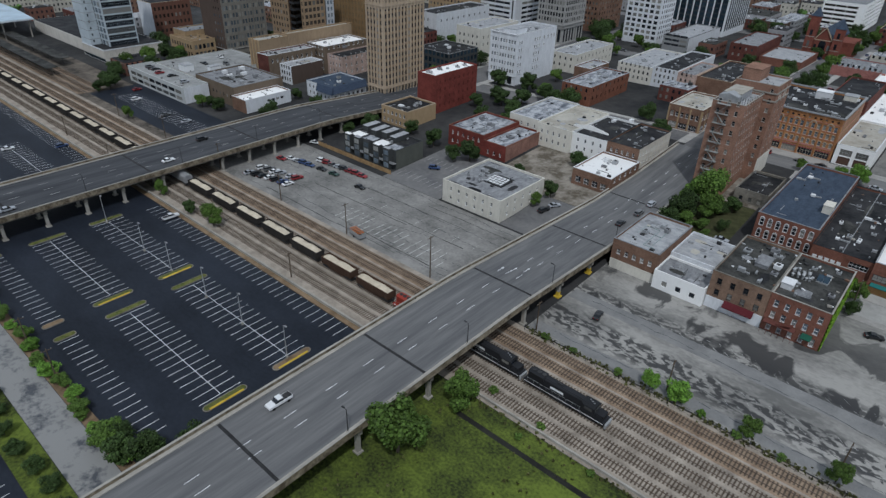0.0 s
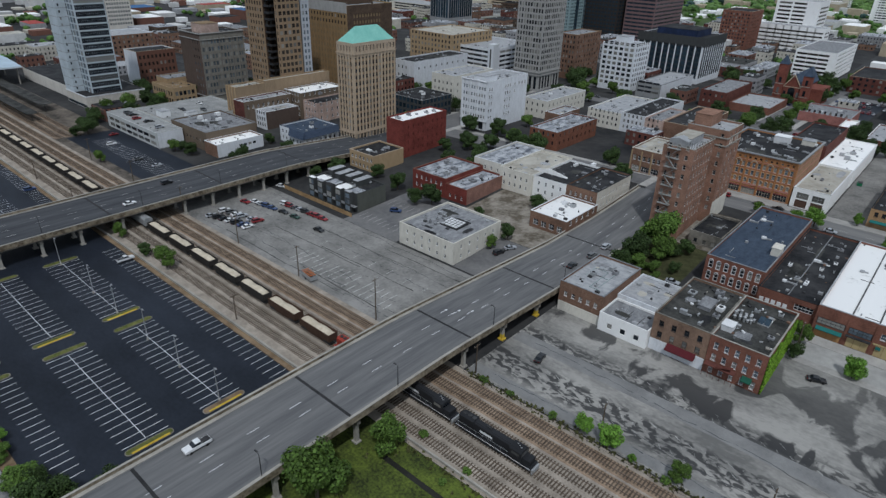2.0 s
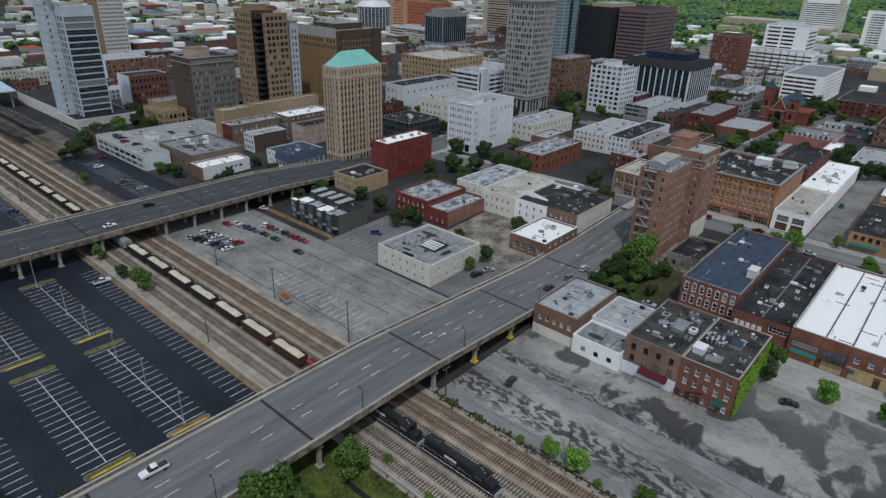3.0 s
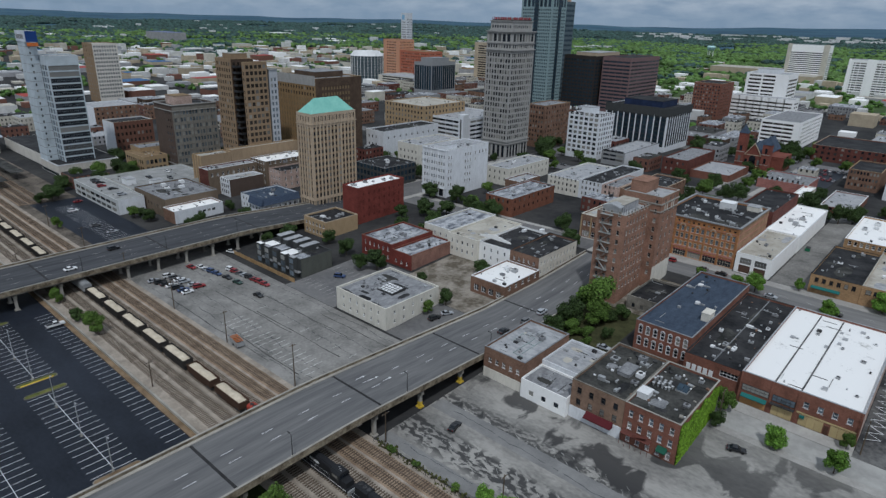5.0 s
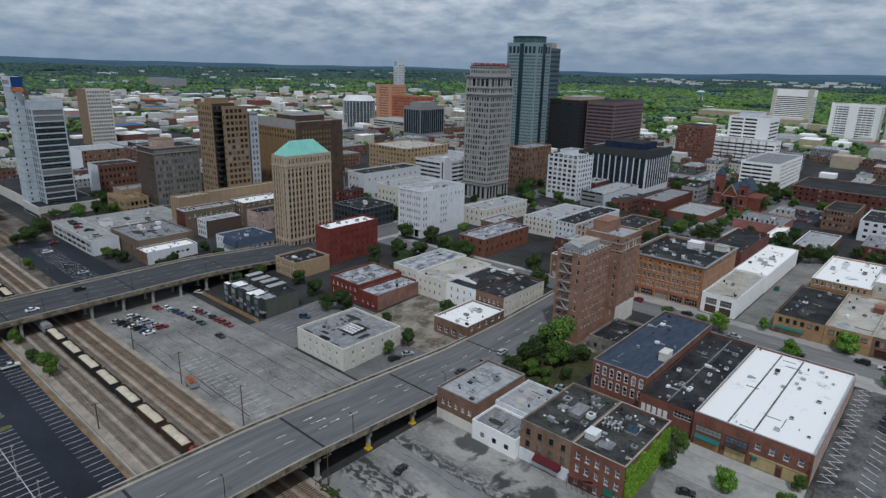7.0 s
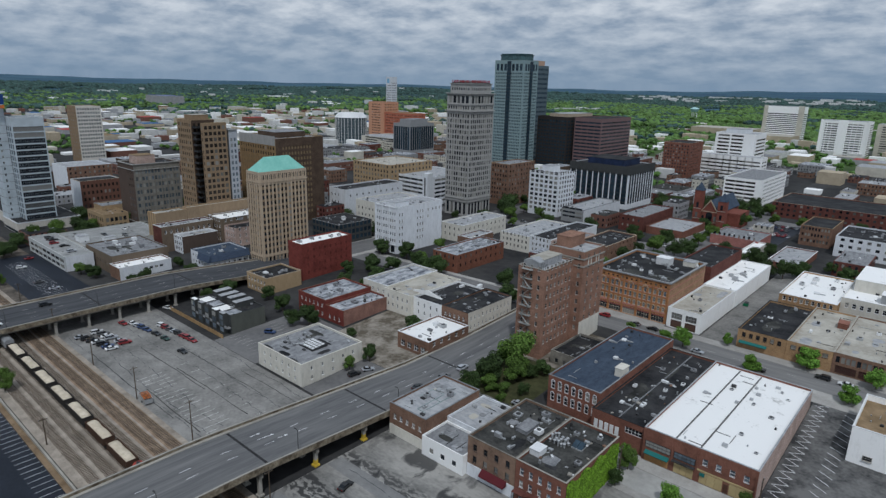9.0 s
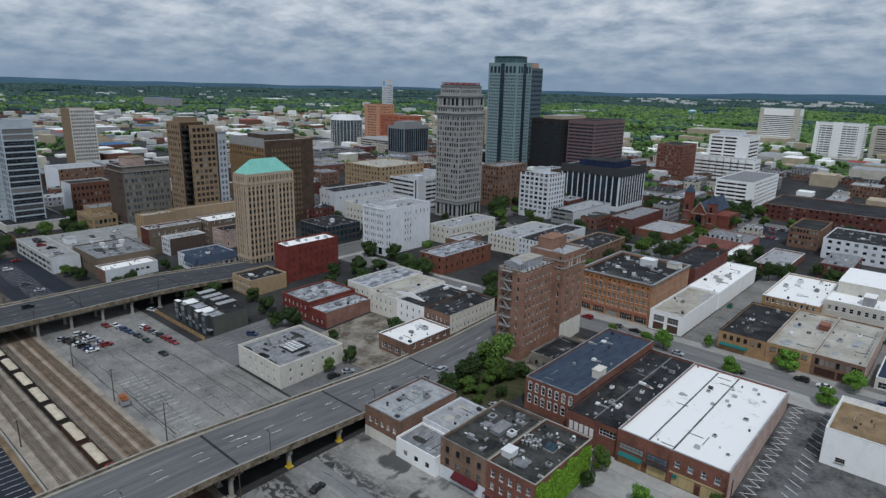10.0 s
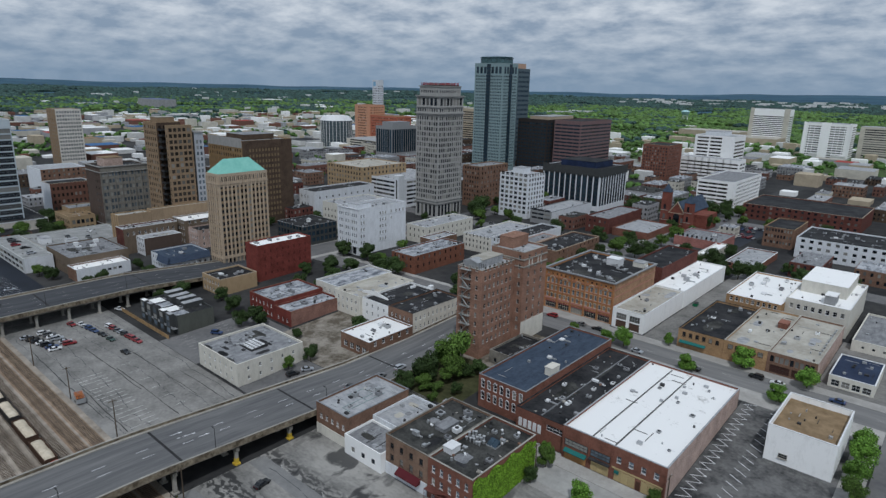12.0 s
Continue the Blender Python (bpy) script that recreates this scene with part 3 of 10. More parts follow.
    if band:
        for z, hh in band:
            bm = bmesh.new()
            box(bm, -0.12, W + 0.12, -0.14, -0.004, z - base, z - base + hh)
            part("string_course", bm, trim or CONCRETE, b)
            bm = bmesh.new()
            box(bm, W + 0.004, W + 0.12, 0, D, z - base, z - base + hh)
            part("string_course", bm, trim or CONCRETE, b)
    cap = 300 if y0 < 200 or (x0 > -110 and y0 < 330) else 40 if y0 < 330 else 12
    rest = bmesh.new() if len(todo) > cap else None
    todo.sort(key=lambda q: -q[3])
    for i, (face, turn, u, z, w, h, st, pm) in enumerate(todo):
        px_, py_, pz_ = face(u, -0.2, z)
        me = window_mesh(w, h, st, frame_mat, pm)
        m = pose(px_, py_, pz_, 0, 0, turn)
        if i < cap:
            ob = new("window", me)
            ob.parent = b
            ob.matrix_basis = m
        else:
            k = len(rest.verts)
            rest.from_mesh(me)
            rest.verts.ensure_lookup_table()
            for v in rest.verts[k:]:
                v.co = m @ v.co
    if rest:
        tagged(part("lower_glazing", rest, (frame_mat, todo[-1][7]), b), kind="stuff")
    return b


STONE_PALE = masonry("pale_stone", (0.58, 0.55, 0.50), False)
BRICK_RED = masonry("red_brick", (0.20, 0.09, 0.065))
BRICK_DKRED = masonry("dark_red_brick", (0.13, 0.05, 0.04))
BRICK_BROWN = masonry("brown_brick", (0.20, 0.12, 0.085))
BRICK_TOWER = masonry("rose_brick", (0.27, 0.155, 0.112))
BRICK_ORANGE = masonry("orange_brick", (0.40, 0.19, 0.085))
BRICK_TAN = masonry("tan_brick", (0.38, 0.24, 0.13))
STONE_BEIGE = masonry("beige_stone", (0.45, 0.362, 0.27), False)
STONE_GREY = masonry("grey_stone", (0.33, 0.325, 0.312), False)
STONE_TAN = masonry("tan_stone", (0.36, 0.26, 0.155), False)
BROWN_STONE = masonry("brown_stone", (0.255, 0.18, 0.115), False)
DARK_BROWN = masonry("dark_brown_brick", (0.09, 0.062, 0.045))
# Brighter white for walls in full sun: the sunlight is in the colour.
WHITE_SUNLIT = surf("sunlit_white_wall", (0.72, 0.72, 0.705), (0.86, 0.86, 0.85), 0.9, big=0.5, fine=2.0, contrast=(0.15, 0.5), stretch=(1, 1, 0.35))
CREAM = masonry("cream_paint", (0.62, 0.595, 0.53), False)
# Common white, dimmed in colour to stand for cloud shade.
WHITE_WALL = masonry("white_wall", (0.66, 0.68, 0.71), False)
GREY_WALL = masonry("grey_wall", (0.26, 0.265, 0.27), False)
CHAR_WALL = masonry("charcoal_wall", (0.055, 0.058, 0.058), False)
RED_PAINT = masonry("red_painted_brick", (0.175, 0.045, 0.036))
PINK_BRICK = masonry("faded_pink_brick", (0.48, 0.36, 0.31))
TEAL = surf("green_copper", (0.16, 0.42, 0.36), (0.24, 0.52, 0.45), 0.6, big=0.2, fine=1)
MAROON = masonry("maroon_panel", (0.19, 0.125, 0.125), False)
BLACK_PANEL = masonry("black_panel", (0.035, 0.03, 0.028), False)

# by the railway and the near bridge
building("warehouse", "cream painted two-storey warehouse with flat grey roof", -132, -106.2, 153.3, 180, 8.2, CREAM, ROOF_GREY, S=(6, 2, 0.9, 1.3, 1.6, 3.4, 2, 2, "sash"), E=(5, 2, 0.9, 1.3, 1.6, 3.4, 2, 2, "sash"), coping=CREAM)
building("shop_building", "brown brick two-storey building with pale grey roof", -65.4, -51, 155, 179, 9.9, BRICK_BROWN, ROOF_LT, S=(5, 2, 1.1, 1.6, 1.4, 3.9, 1, 1, "sash"), E=None, coping=ROOF_GREY)
building("shop_building", "low white painted building with small windows", -50.9, -36.2, 153.5, 164, 6.0, WHITE_SUNLIT, ROOF_GREY, S=(3, 1, 1.5, 1.6, 1.6, 3, 1.5, 1.0, "plain"))
building("shop_building", "low rear building with ribbed pale roof", -50.9, -36.2, 164.1, 181, 7.4, WHITE_WALL, ROOF_LT)
building("shop_building", "brown brick building with black tar roof", -36, -20.9, 155.2, 182, 11.6, masonry("mid_brown_brick", (0.22, 0.145, 0.105)), ROOF_TAR, frame_mat=STEEL_DK, S=[(4, 1, 1.3, 1.9, 4.4, 3.4, 0.6, 0.6, "sash"), (4, 1, 1.3, 1.9, 7.9, 3.4, 0.6, 0.6, "sash")], coping=CONCRETE_DK)
building("shop_building", "red brick building with an ivy-covered side wall", -20.8, -6.7, 155.2, 182, 11.6, BRICK_RED, ROOF_TAR, pane=GLASS_GREY, S=[(5, 1, 1.1, 2.3, 0.7, 3.4, 0.5, 0.5, "sash"), (5, 1, 1.1, 2.0, 4.4, 3.4, 0.5, 0.5, "sash"), (5, 1, 1.1, 2.0, 7.9, 3.4, 0.5, 0.5, "sash")], coping=CONCRETE)
building("shop_building", "brick building with slate-blue roof and arched white windows", -37.8, -20.2, 197, 252, 13.2, BRICK_RED, ROOF_BLUE, S=(7, 2, 1.45, 2.5, 2.6, 4.1, 0.5, 0.5, "thick"), coping=ROOF_GREY)
building("shop_building", "low brick building with black tar roof", -20.1, -4, 192.5, 250, 10.6, BRICK_RED, ROOF_DK, S=(1, 1, 5.0, 1.9, 5.0, 3.5, 10, 0.6, "grid"), coping=ROOF_DK)
building("shop_building", "red brick store with broad white membrane roof", -3.9, 25, 191.5, 248, 11.6, BRICK_RED, ROOF_WHITE, S=(4, 1, 1.3, 1.8, 5.4, 3, 14.8, 0.8, "sash", GLASS_GREY), wall_e=PINK_BRICK, coping=ROOF_LT)
box_house = building("storage_building", "plain white box building with sunken brown roof", 38.3, 54.5, 226, 250, 14.5, WHITE_SUNLIT, ROOF_BROWN, parapet=1.8, coping=WHITE)
building("shop_building", "tan brick shop with black roof", -6.5, 10, 279.5, 322, 13.5, BRICK_TAN, ROOF_DK, frame_mat=paint("dark_sash", (0.06, 0.045, 0.035), 0.6), S=(6, 1, 1.3, 1.8, 4.6, 3, 1, 1, "sash"), coping=ROOF_DK)
building("shop_building", "tan brick shop with pale worn roof", 10.1, 24.6, 279.5, 327, 13.6, BRICK_TAN, ROOF_TAN, frame_mat=paint("dark_sash", (0.06, 0.045, 0.035), 0.6), S=(5, 1, 1.8, 1.8, 4.6, 3, 1, 1, "sash"), coping=ROOF_TAN)
building("shop_building", "brown brick shop with pale worn roof", 24.7, 40, 279.5, 327, 13.8, BRICK_BROWN, ROOF_TAN, frame_mat=paint("dark_sash", (0.06, 0.045, 0.035), 0.6), S=[(2, 1, 6.2, 2.8, 0.5, 3, 0.8, 0.8, "grid", paint("wine_panel", (0.07, 0.035, 0.03), 0.6)), (9, 1, 1.2, 2.3, 4.3, 3, 0.7, 0.7, "plain")], wall_e=PINK_BRICK, coping=ROOF_TAN)
building("shop_building", "two-storey building with bright white roof", -4.5, 17, 327.5, 372, 16, BRICK_TAN, ROOF_WHITE, S=(9, 2, 1.2, 1.8, 3.5, 4, 1, 1, "sash"), coping=WHITE)
building("shop_building", "stepped white-roofed building with loft windows", 17.1, 40, 334, 378, 18, CREAM, ROOF_WHITE, S=(8, 2, 1.4, 2.0, 3.5, 4.5, 1, 1, "sash"), coping=WHITE)
building("apartment_tower", "tall rose brick apartment tower with iron fire escapes", -67.5, -56.5, 221, 241, 37.5, BRICK_TOWER, ROOF_LT, frame_mat=paint("worn_sash", (0.42, 0.40, 0.37), 0.8), S=(3, 9, 1.1, 1.7, 5.5, 3.45, 0.8, 0.8, "sash"), E=(7, 9, 1.2, 1.7, 5.5, 3.45, 1, 1, "sash"), coping=CONCRETE)
building("apartment_tower", "rose brick tower wing with pale cornice bands", -67.5, -52.5, 241.1, 257, 41, BRICK_TOWER, ROOF_LT, frame_mat=paint("worn_sash", (0.42, 0.40, 0.37), 0.8), S=(1, 9, 1.1, 1.7, 5.5, 3.45, 12, 0.8, "sash"), E=(3, 9, 1.2, 1.7, 5.5, 3.45, 1.5, 1.5, "sash"), coping=CONCRETE)
building("ornate_building", "ornate orange brick building with arched windows and cornice", -67.5, -34.6, 281.5, 322, 23.5, BRICK_ORANGE, ROOF_DK, frame_mat=paint("cream_sash", (0.50, 0.45, 0.37), 0.7), S=[(5, 1, 5.4, 3.3, 0.3, 4, 0.6, 0.6, "grid"), (15, 1, 1.15, 1.9, 5.1, 4, 0.7, 0.7, "sash", GLASS_GREY), (15, 1, 1.2, 2.1, 8.4, 4, 0.7, 0.7, "sash", GLASS_GREY), (15, 1, 1.2, 2.2, 11.7, 4, 0.7, 0.7, "sash", GLASS_GREY), (15, 1, 0.9, 0.8, 15.4, 4, 0.7, 0.7)], wall_e=masonry("faded_tan_brick", (0.36, 0.22, 0.135)), cornice=0.5, coping=GREY_WALL, band=((10.2, 0.7), (14.1, 0.2), (17.4, 0.2), (20.6, 0.25)), trim=masonry("rose_terracotta", (0.42, 0.20, 0.16), False))
building("shop_building", "white fronted building with tall dark shop windows", -34, -20.6, 280.5, 322, 14.2, WHITE_SUNLIT, ROOF_TAN, frame_mat=STEEL_LT, S=[(2, 1, 4.4, 3.2, 0.3, 3, 1, 1, "plain", paint("brown_shutter", (0.10, 0.06, 0.045), 0.7)), (2, 1, 4.4, 2.6, 3.9, 3, 1, 1, "grid")], coping=WHITE)
building("shop_building", "long white building with white roof", -34.5, -20.4, 322.1, 378, 14.0, WHITE_SUNLIT, ROOF_WHITE, coping=WHITE)
building("shop_building", "dark red brick rear building", -50, -34.4, 330, 376, 20, BRICK_DKRED, ROOF_DK, coping=BRICK_DKRED)
building("shop_building", "small brick building with white roof", -104, -88, 196, 219, 8.4, BRICK_BROWN, ROOF_WHITE, S=(4, 1, 2.2, 2.4, 1.2, 3, 1, 1, "grid"), E=(5, 1, 1.4, 1.8, 4.2, 3, 1, 1, "sash"), coping=WHITE)
b = building("warehouse", "white gabled front building with black roof", -119.5, -103.6, 220.5, 250, 12.0, WHITE_SUNLIT, ROOF_DK, S=(4, 2, 0.9, 1.6, 2.2, 3.4, 1, 1, "sash"), coping=WHITE)
bm = bmesh.new(); prism(bm, [(0, 12.1), (15.9, 12.1), (15.9, 12.7), (11.2, 13.6), (8.0, 14.2), (4.8, 13.6), (0, 12.7)], -0.02, 0.28); part("gable", bm, WHITE_SUNLIT, b)
building("warehouse", "cream sided building with brown brick front and black roof", -103.5, -89.7, 220.5, 250, 12.6, BRICK_BROWN, ROOF_DK, S=(5, 2, 0.9, 1.5, 2.2, 3.4, 1, 1, "sash"), E=(11, 2, 0.8, 1.7, 2.0, 3.6, 1, 1, "sash"), wall_e=CREAM, coping=ROOF_DK)
building("warehouse", "cream building with tan roof", -136, -119.6, 219, 252, 12.3, CREAM, ROOF_TAN, S=(5, 2, 0.9, 1.6, 2.2, 3.6, 1, 1, "sash"), coping=CREAM)
building("warehouse", "pale grey building with light roof", -152, -136.1, 221, 254, 12.5, CREAM, ROOF_PATCHED, S=(4, 2, 1, 1.6, 2.2, 3.6, 1, 1, "sash"), coping=WHITE)
building("shop_building", "red brick building with patched grey roof", -165, -146, 194.5, 220, 10, RED_PAINT, ROOF_PATCHED, S=(6, 2, 0.9, 1.6, 1.6, 3.6, 1, 1, "sash"), coping=BRICK_RED)
building("shop_building", "lower red brick wing with pale side wall", -145.9, -134.5, 194.5, 220, 8.2, RED_PAINT, ROOF_PATCHED, S=(3, 1, 0.9, 1.6, 1.6, 3.6, 1, 1, "sash"), wall_e=masonry("faded_red_brick", (0.27, 0.15, 0.12)), coping=BRICK_RED)
building("town_house_row", "dark grey modern row houses with pale roof panels", -192, -163, 160.2, 176, 8.0, CHAR_WALL, ROOF_DK, S=(5, 2, 1.6, 2.0, 0.8, 3.4, 4.0, 0.2, "grid"), wall_e=masonry("olive_grey_wall", (0.10, 0.105, 0.092), False), coping=CHAR_WALL)
building("shop_building", "tan building with black roof by the viaduct", -207, -190.2, 194.5, 214, 9.2, STONE_TAN, ROOF_DK, S=(6, 2, 1.2, 1.6, 1.2, 3.6, 0.6, 0.6, "sash"), coping=STONE_BEIGE)
building("warehouse", "red painted building with bricked-in windows and white roof", -206, -194.5, 218, 250, 20.5, RED_PAINT, ROOF_WHITE, S=None, E=(8, 4, 0.9, 1.5, 3, 3.8, 2, 2, "plain", masonry("bricked_in_red", (0.115, 0.032, 0.028))), coping=RED_PAINT)


def wall_windows(b, face, L, spots, w, h, style="sash", frame_mat=None, pane=None):
    """Window units with proud frames on a plain wall of a finished building: face "S" or "E", spots of (u, z) from its base."""
    me = window_mesh(w, h, style, frame_mat or WHITE, pane or GLASS)
    for u, z in spots:
        ob = new("window", me)
        ob.parent = b
        ob.matrix_basis = pose(u, -0.1, z) if face == "S" else pose(L + 0.1, u, z, 0, 0, 90)


def piers(b, W, D, z0, z1, n_s, n_e, mat, w=0.5, d=0.3, name="pier"):
    """Upright piers on the south and east fronts of a finished building, between its window columns."""
    me = mesh_box(-w / 2, w / 2, -d, 0.0, z0, z1, mat)
    for i in range(n_s + 1 if n_s else 0):
        ob = new(name, me); ob.parent = b; ob.matrix_basis = pose(w / 2 + i * (W - w) / n_s, -0.003, 0)
    for i in range(n_e + 1 if n_e else 0):
        ob = new(name, me); ob.parent = b; ob.matrix_basis = pose(W + 0.003, w / 2 + i * (D - w) / n_e, 0, 0, 0, 90)


def ledges(b, W, D, zs, mat, h=0.5, out=0.5):
    """Projecting stone ledges round the two seen fronts."""
    for z in zs:
        bm = bmesh.new(); box(bm, -out, W + out, -out, -0.004, z, z + h); box(bm, W + 0.004, W + out, 0, D + out, z, z + h)
        part("ledge", bm, mat, b)

wall_windows(box_house, "S", 16.2, [(4.6, 2.2)], 2.2, 1.3, "sash", CONCRETE, GLASS)
# mid distance
b = building("office_tower", "beige stone office tower under a green copper roof", -243, -230.5, 219, 248.5, 52, STONE_BEIGE, ROOF_TAN, S=[(5, 1, 1.4, 3.2, 1.2, 4, 0.6, 0.6), (5, 1, 1.35, 37.6, 6.2, 40, 0.6, 0.6, "plain", GLASS), (10, 1, 0.65, 2.6, 46.6, 4, 0.6, 0.6, "plain", GLASS)], E=[(12, 1, 1.4, 3.2, 1.2, 4, 0.6, 0.6), (12, 1, 1.35, 37.6, 6.2, 40, 0.6, 0.6, "plain", GLASS), (24, 1, 0.65, 2.6, 46.6, 4, 0.6, 0.6, "plain", GLASS)], coping=STONE_BEIGE)
for k in range(11):
    z = 8.9 + k * 3.3
    bm = bmesh.new(); box(bm, 0.7, 11.8, 0.1, 0.19, z, z + 1.25); box(bm, 12.31, 12.4, 0.7, 28.8, z, z + 1.25)
    part("spandrel", bm, masonry("dusky_beige_stone", (0.30, 0.22, 0.14), False), b)
ledges(b, 12.5, 29.5, (5.0, 45.4), STONE_BEIGE, 0.4, 0.45)
b = building("office_building", "white six-storey building with a mostly blank white side", -212, -193.8, 283, 321.5, 30.3, WHITE_WALL, ROOF_LT, S=[(3, 1, 3.2, 4.2, 0.4, 4, 0.8, 0.8, "plain"), (9, 5, 1.25, 1.9, 6.6, 3.9, 0.8, 0.8, "sash", GLASS_GREY)], E=None, wall_e=WHITE_WALL, coping=WHITE)
wall_windows(b, "E", 18.2, [(u, 7.0 + k * 3.9) for u in (2.2, 4.2) for k in range(5)] + [(u, 7.0 + k * 3.9) for u in (17.0, 19.2, 21.4) for k in range(5)] + [(u, 18.7 + k * 3.9) for u in (26.0,) for k in range(2)] + [(u, 22.6) for u in (30.0, 33.0, 36.0)], 1.0, 1.9)
piers(b, 18.2, 38.5, 5.4, 28.6, 3, 0, WHITE_WALL, 1.0, 0.25)
ledges(b, 18.2, 0.3, (5.6, 27.6), WHITE_WALL, 0.4, 0.4)
building("office_building", "pale building with flat roof", -256, -237, 306, 345, 24, CREAM, ROOF_LT, S=(5, 4, 1.1, 1.7, 3, 4.2, 1, 1), E=(8, 2, 1.1, 1.7, 11, 4.2, 1, 1), coping=WHITE)
building("office_building", "white building with black roof edge", -308, -290, 325, 383, 23, WHITE_WALL, ROOF_DK, S=(3, 3, 1.2, 2.0, 4, 5.5, 1, 6), E=(9, 1, 1.2, 1.5, 15, 4, 2, 2), coping=WHITE)
building("office_building", "low dark glass office building", -259, -233, 272.5, 299, 15, CHAR_WALL, ROOF_DK, S=(8, 3, 2.4, 2.6, 2, 4, 0.4, 0.4, "plain", GLASS_BLUE), E=(8, 3, 2.4, 2.6, 2, 4, 0.4, 0.4, "plain", GLASS_BLUE), coping=GREY_WALL)
b = building("parking_garage", "white parking garage with open dark decks", -322, -278, 399.5, 455, 25.5, WHITE_WALL, ROOF_LT, S=(5, 6, 7.9, 1.7, 2.5, 3.4, 0.6, 3), E=(6, 6, 7.3, 1.7, 2.5, 3.4, 8, 1), coping=WHITE)
bm = bmesh.new(); box(bm, 40.5, 45.5, -2.5, 4, 0, 27.5)
p = part("stair_tower", bm, WHITE_WALL, b)
bm = bmesh.new(); box(bm, 42.4, 43.7, -2.56, -2.48, 5, 24); part("slit_window", bm, GLASS, p)
building("office_building", "tan brick office block", -356, -311, 389, 440, 33, STONE_TAN, ROOF_TAN, S=(12, 7, 1.6, 2.0, 5, 3.8, 1, 1), E=(12, 7, 1.6, 2.0, 5, 3.8, 1, 1), coping=STONE_BEIGE)
GX0, GX1, GY0, GY1 = -254.0, -232.0, 393.0, 420.5
b = building("office_tower", "tall grey stone office tower with arcaded top", GX0, GX1, GY0, GY1, 91.5, STONE_GREY, ROOF_GREY, S=[(5, 1, 2.3, 8.5, 1.5, 4, 0.8, 0.8), (9, 16, 1.55, 2.5, 14.6, 3.85, 0.7, 0.7, "plain", GLASS_MID), (9, 1, 1.4, 2.2, 78.3, 4, 0.7, 0.7), (5, 1, 2.7, 5.2, 82.6, 3.9, 1.2, 1.2)], E=[(7, 1, 2.3, 8.5, 1.5, 4, 0.8, 0.8), (11, 16, 1.55, 2.5, 14.6, 3.85, 0.7, 0.7, "plain", GLASS_MID), (11, 1, 1.4, 2.2, 78.3, 4, 0.7, 0.7), (7, 1, 2.6, 5.2, 82.6, 3.9, 1.2, 1.2)], cornice=0.9, coping=STONE_GREY)
ledges(b, GX1 - GX0, GY1 - GY0, (11.2, 13.2), STONE_GREY, 0.55, 0.7)
ledges(b, GX1 - GX0, GY1 - GY0, (77.0,), STONE_GREY, 0.7, 1.0)
ledges(b, GX1 - GX0, GY1 - GY0, (81.6, 88.6), STONE_GREY, 0.4, 0.5)
piers(b, GX1 - GX0, GY1 - GY0, 14, 76.8, 9, 11, STONE_GREY, 0.5, 0.2)
b = building("office_tower", "set-back grey stone top storey of the tower", GX0 + 1.6, GX1 - 1.6, GY0 + 1.6, GY1 - 1.6, 98.4, STONE_GREY, ROOF_GREY, base=91.0, S=(8, 1, 1.3, 1.9, 3.0, 4, 0.8, 0.8, "plain", GLASS_MID), E=(10, 1, 1.3, 1.9, 3.0, 4, 0.8, 0.8, "plain", GLASS_MID), cornice=0.6, coping=STONE_GREY)
RED_SIGN = paint("sign_red", (0.30, 0.05, 0.06), 0.6)
for sx, L_, rz_ in ((2.2, 17.5, 0), (19.8, 23, 90)):
    sg = thing("roof_sign", "row of unreadable red sign bars along the roof", "sign", (GX0 + sx, GY0 + 2.2, 98.96), rz_, group="tower roof signs")
    for k in range(int(L_ / 1.5)):
        bm = bmesh.new(); box(bm, k * 1.5, k * 1.5 + (1.0 if k % 4 else 0.4), 0, 0.2, 0.6, 2.2); part("bar", bm, RED_SIGN, sg)
    bm = bmesh.new(); box(bm, 0, L_, 0.22, 0.35, 0, 0.6); part("rail", bm, STEEL_DK, sg)
building("office_building", "cream low building with ornate parapet", -201, -184, 330, 376, 14, CREAM, ROOF_LT, S=(4, 2, 1.0, 1.8, 3, 4, 1, 1), E=(10, 2, 1.0, 1.8, 3, 4, 1, 1), coping=WHITE)
building("shop_building", "small brick building with white end wall", -176, -166, 316, 338, 12, BRICK_BROWN, ROOF_LT, coping=WHITE)
building("shop_building", "red brick building with grey patched roof", -160, -143.5, 277, 318, 14, masonry("rust_brick", (0.20, 0.085, 0.055)), ROOF_PATCHED, S=(5, 2, 1.1, 1.8, 3, 4, 1, 1), E=(9, 2, 1.1, 1.8, 3, 4, 1, 1), coping=ROOF_LT)
building("office_tower", "white ten-storey building with square dark windows", -210, -184, 441, 464, 35.5, WHITE_WALL, ROOF_LT, S=[(6, 9, 2.7, 2.1, 3.6, 3.5, 0.6, 0.6)], E=(6, 9, 1.9, 2.1, 3.6, 3.5, 0.6, 0.6), coping=WHITE)
building("office_building", "brown brick block with stone parapet", -256, -238, 452, 490, 36, BRICK_BROWN, ROOF_GREY, S=(6, 8, 1.3, 1.9, 5, 3.7, 1, 1), E=(9, 8, 1.3, 1.9, 5, 3.7, 1, 1), coping=STONE_TAN)
b = building("office_tower", "dark glass block with tall white piers", -216, -162, 512, 560, 36, WHITE_WALL, ROOF_DK, S=(10, 1, 4.3, 24.5, 4, 30, 0.8, 0.8, "plain", GLASS_BLUE), E=(10, 1, 3.6, 24.5, 4, 30, 0.8, 0.8, "plain", GLASS_BLUE), coping=CHAR_WALL)
bm = bmesh.new(); box(bm, -0.4, 54.4, -0.4, -0.004, 29.6, 36.4); box(bm, 54.004, 54.4, 0, 48.4, 29.6, 36.4)
part("attic_band", bm, CHAR_WALL, b)
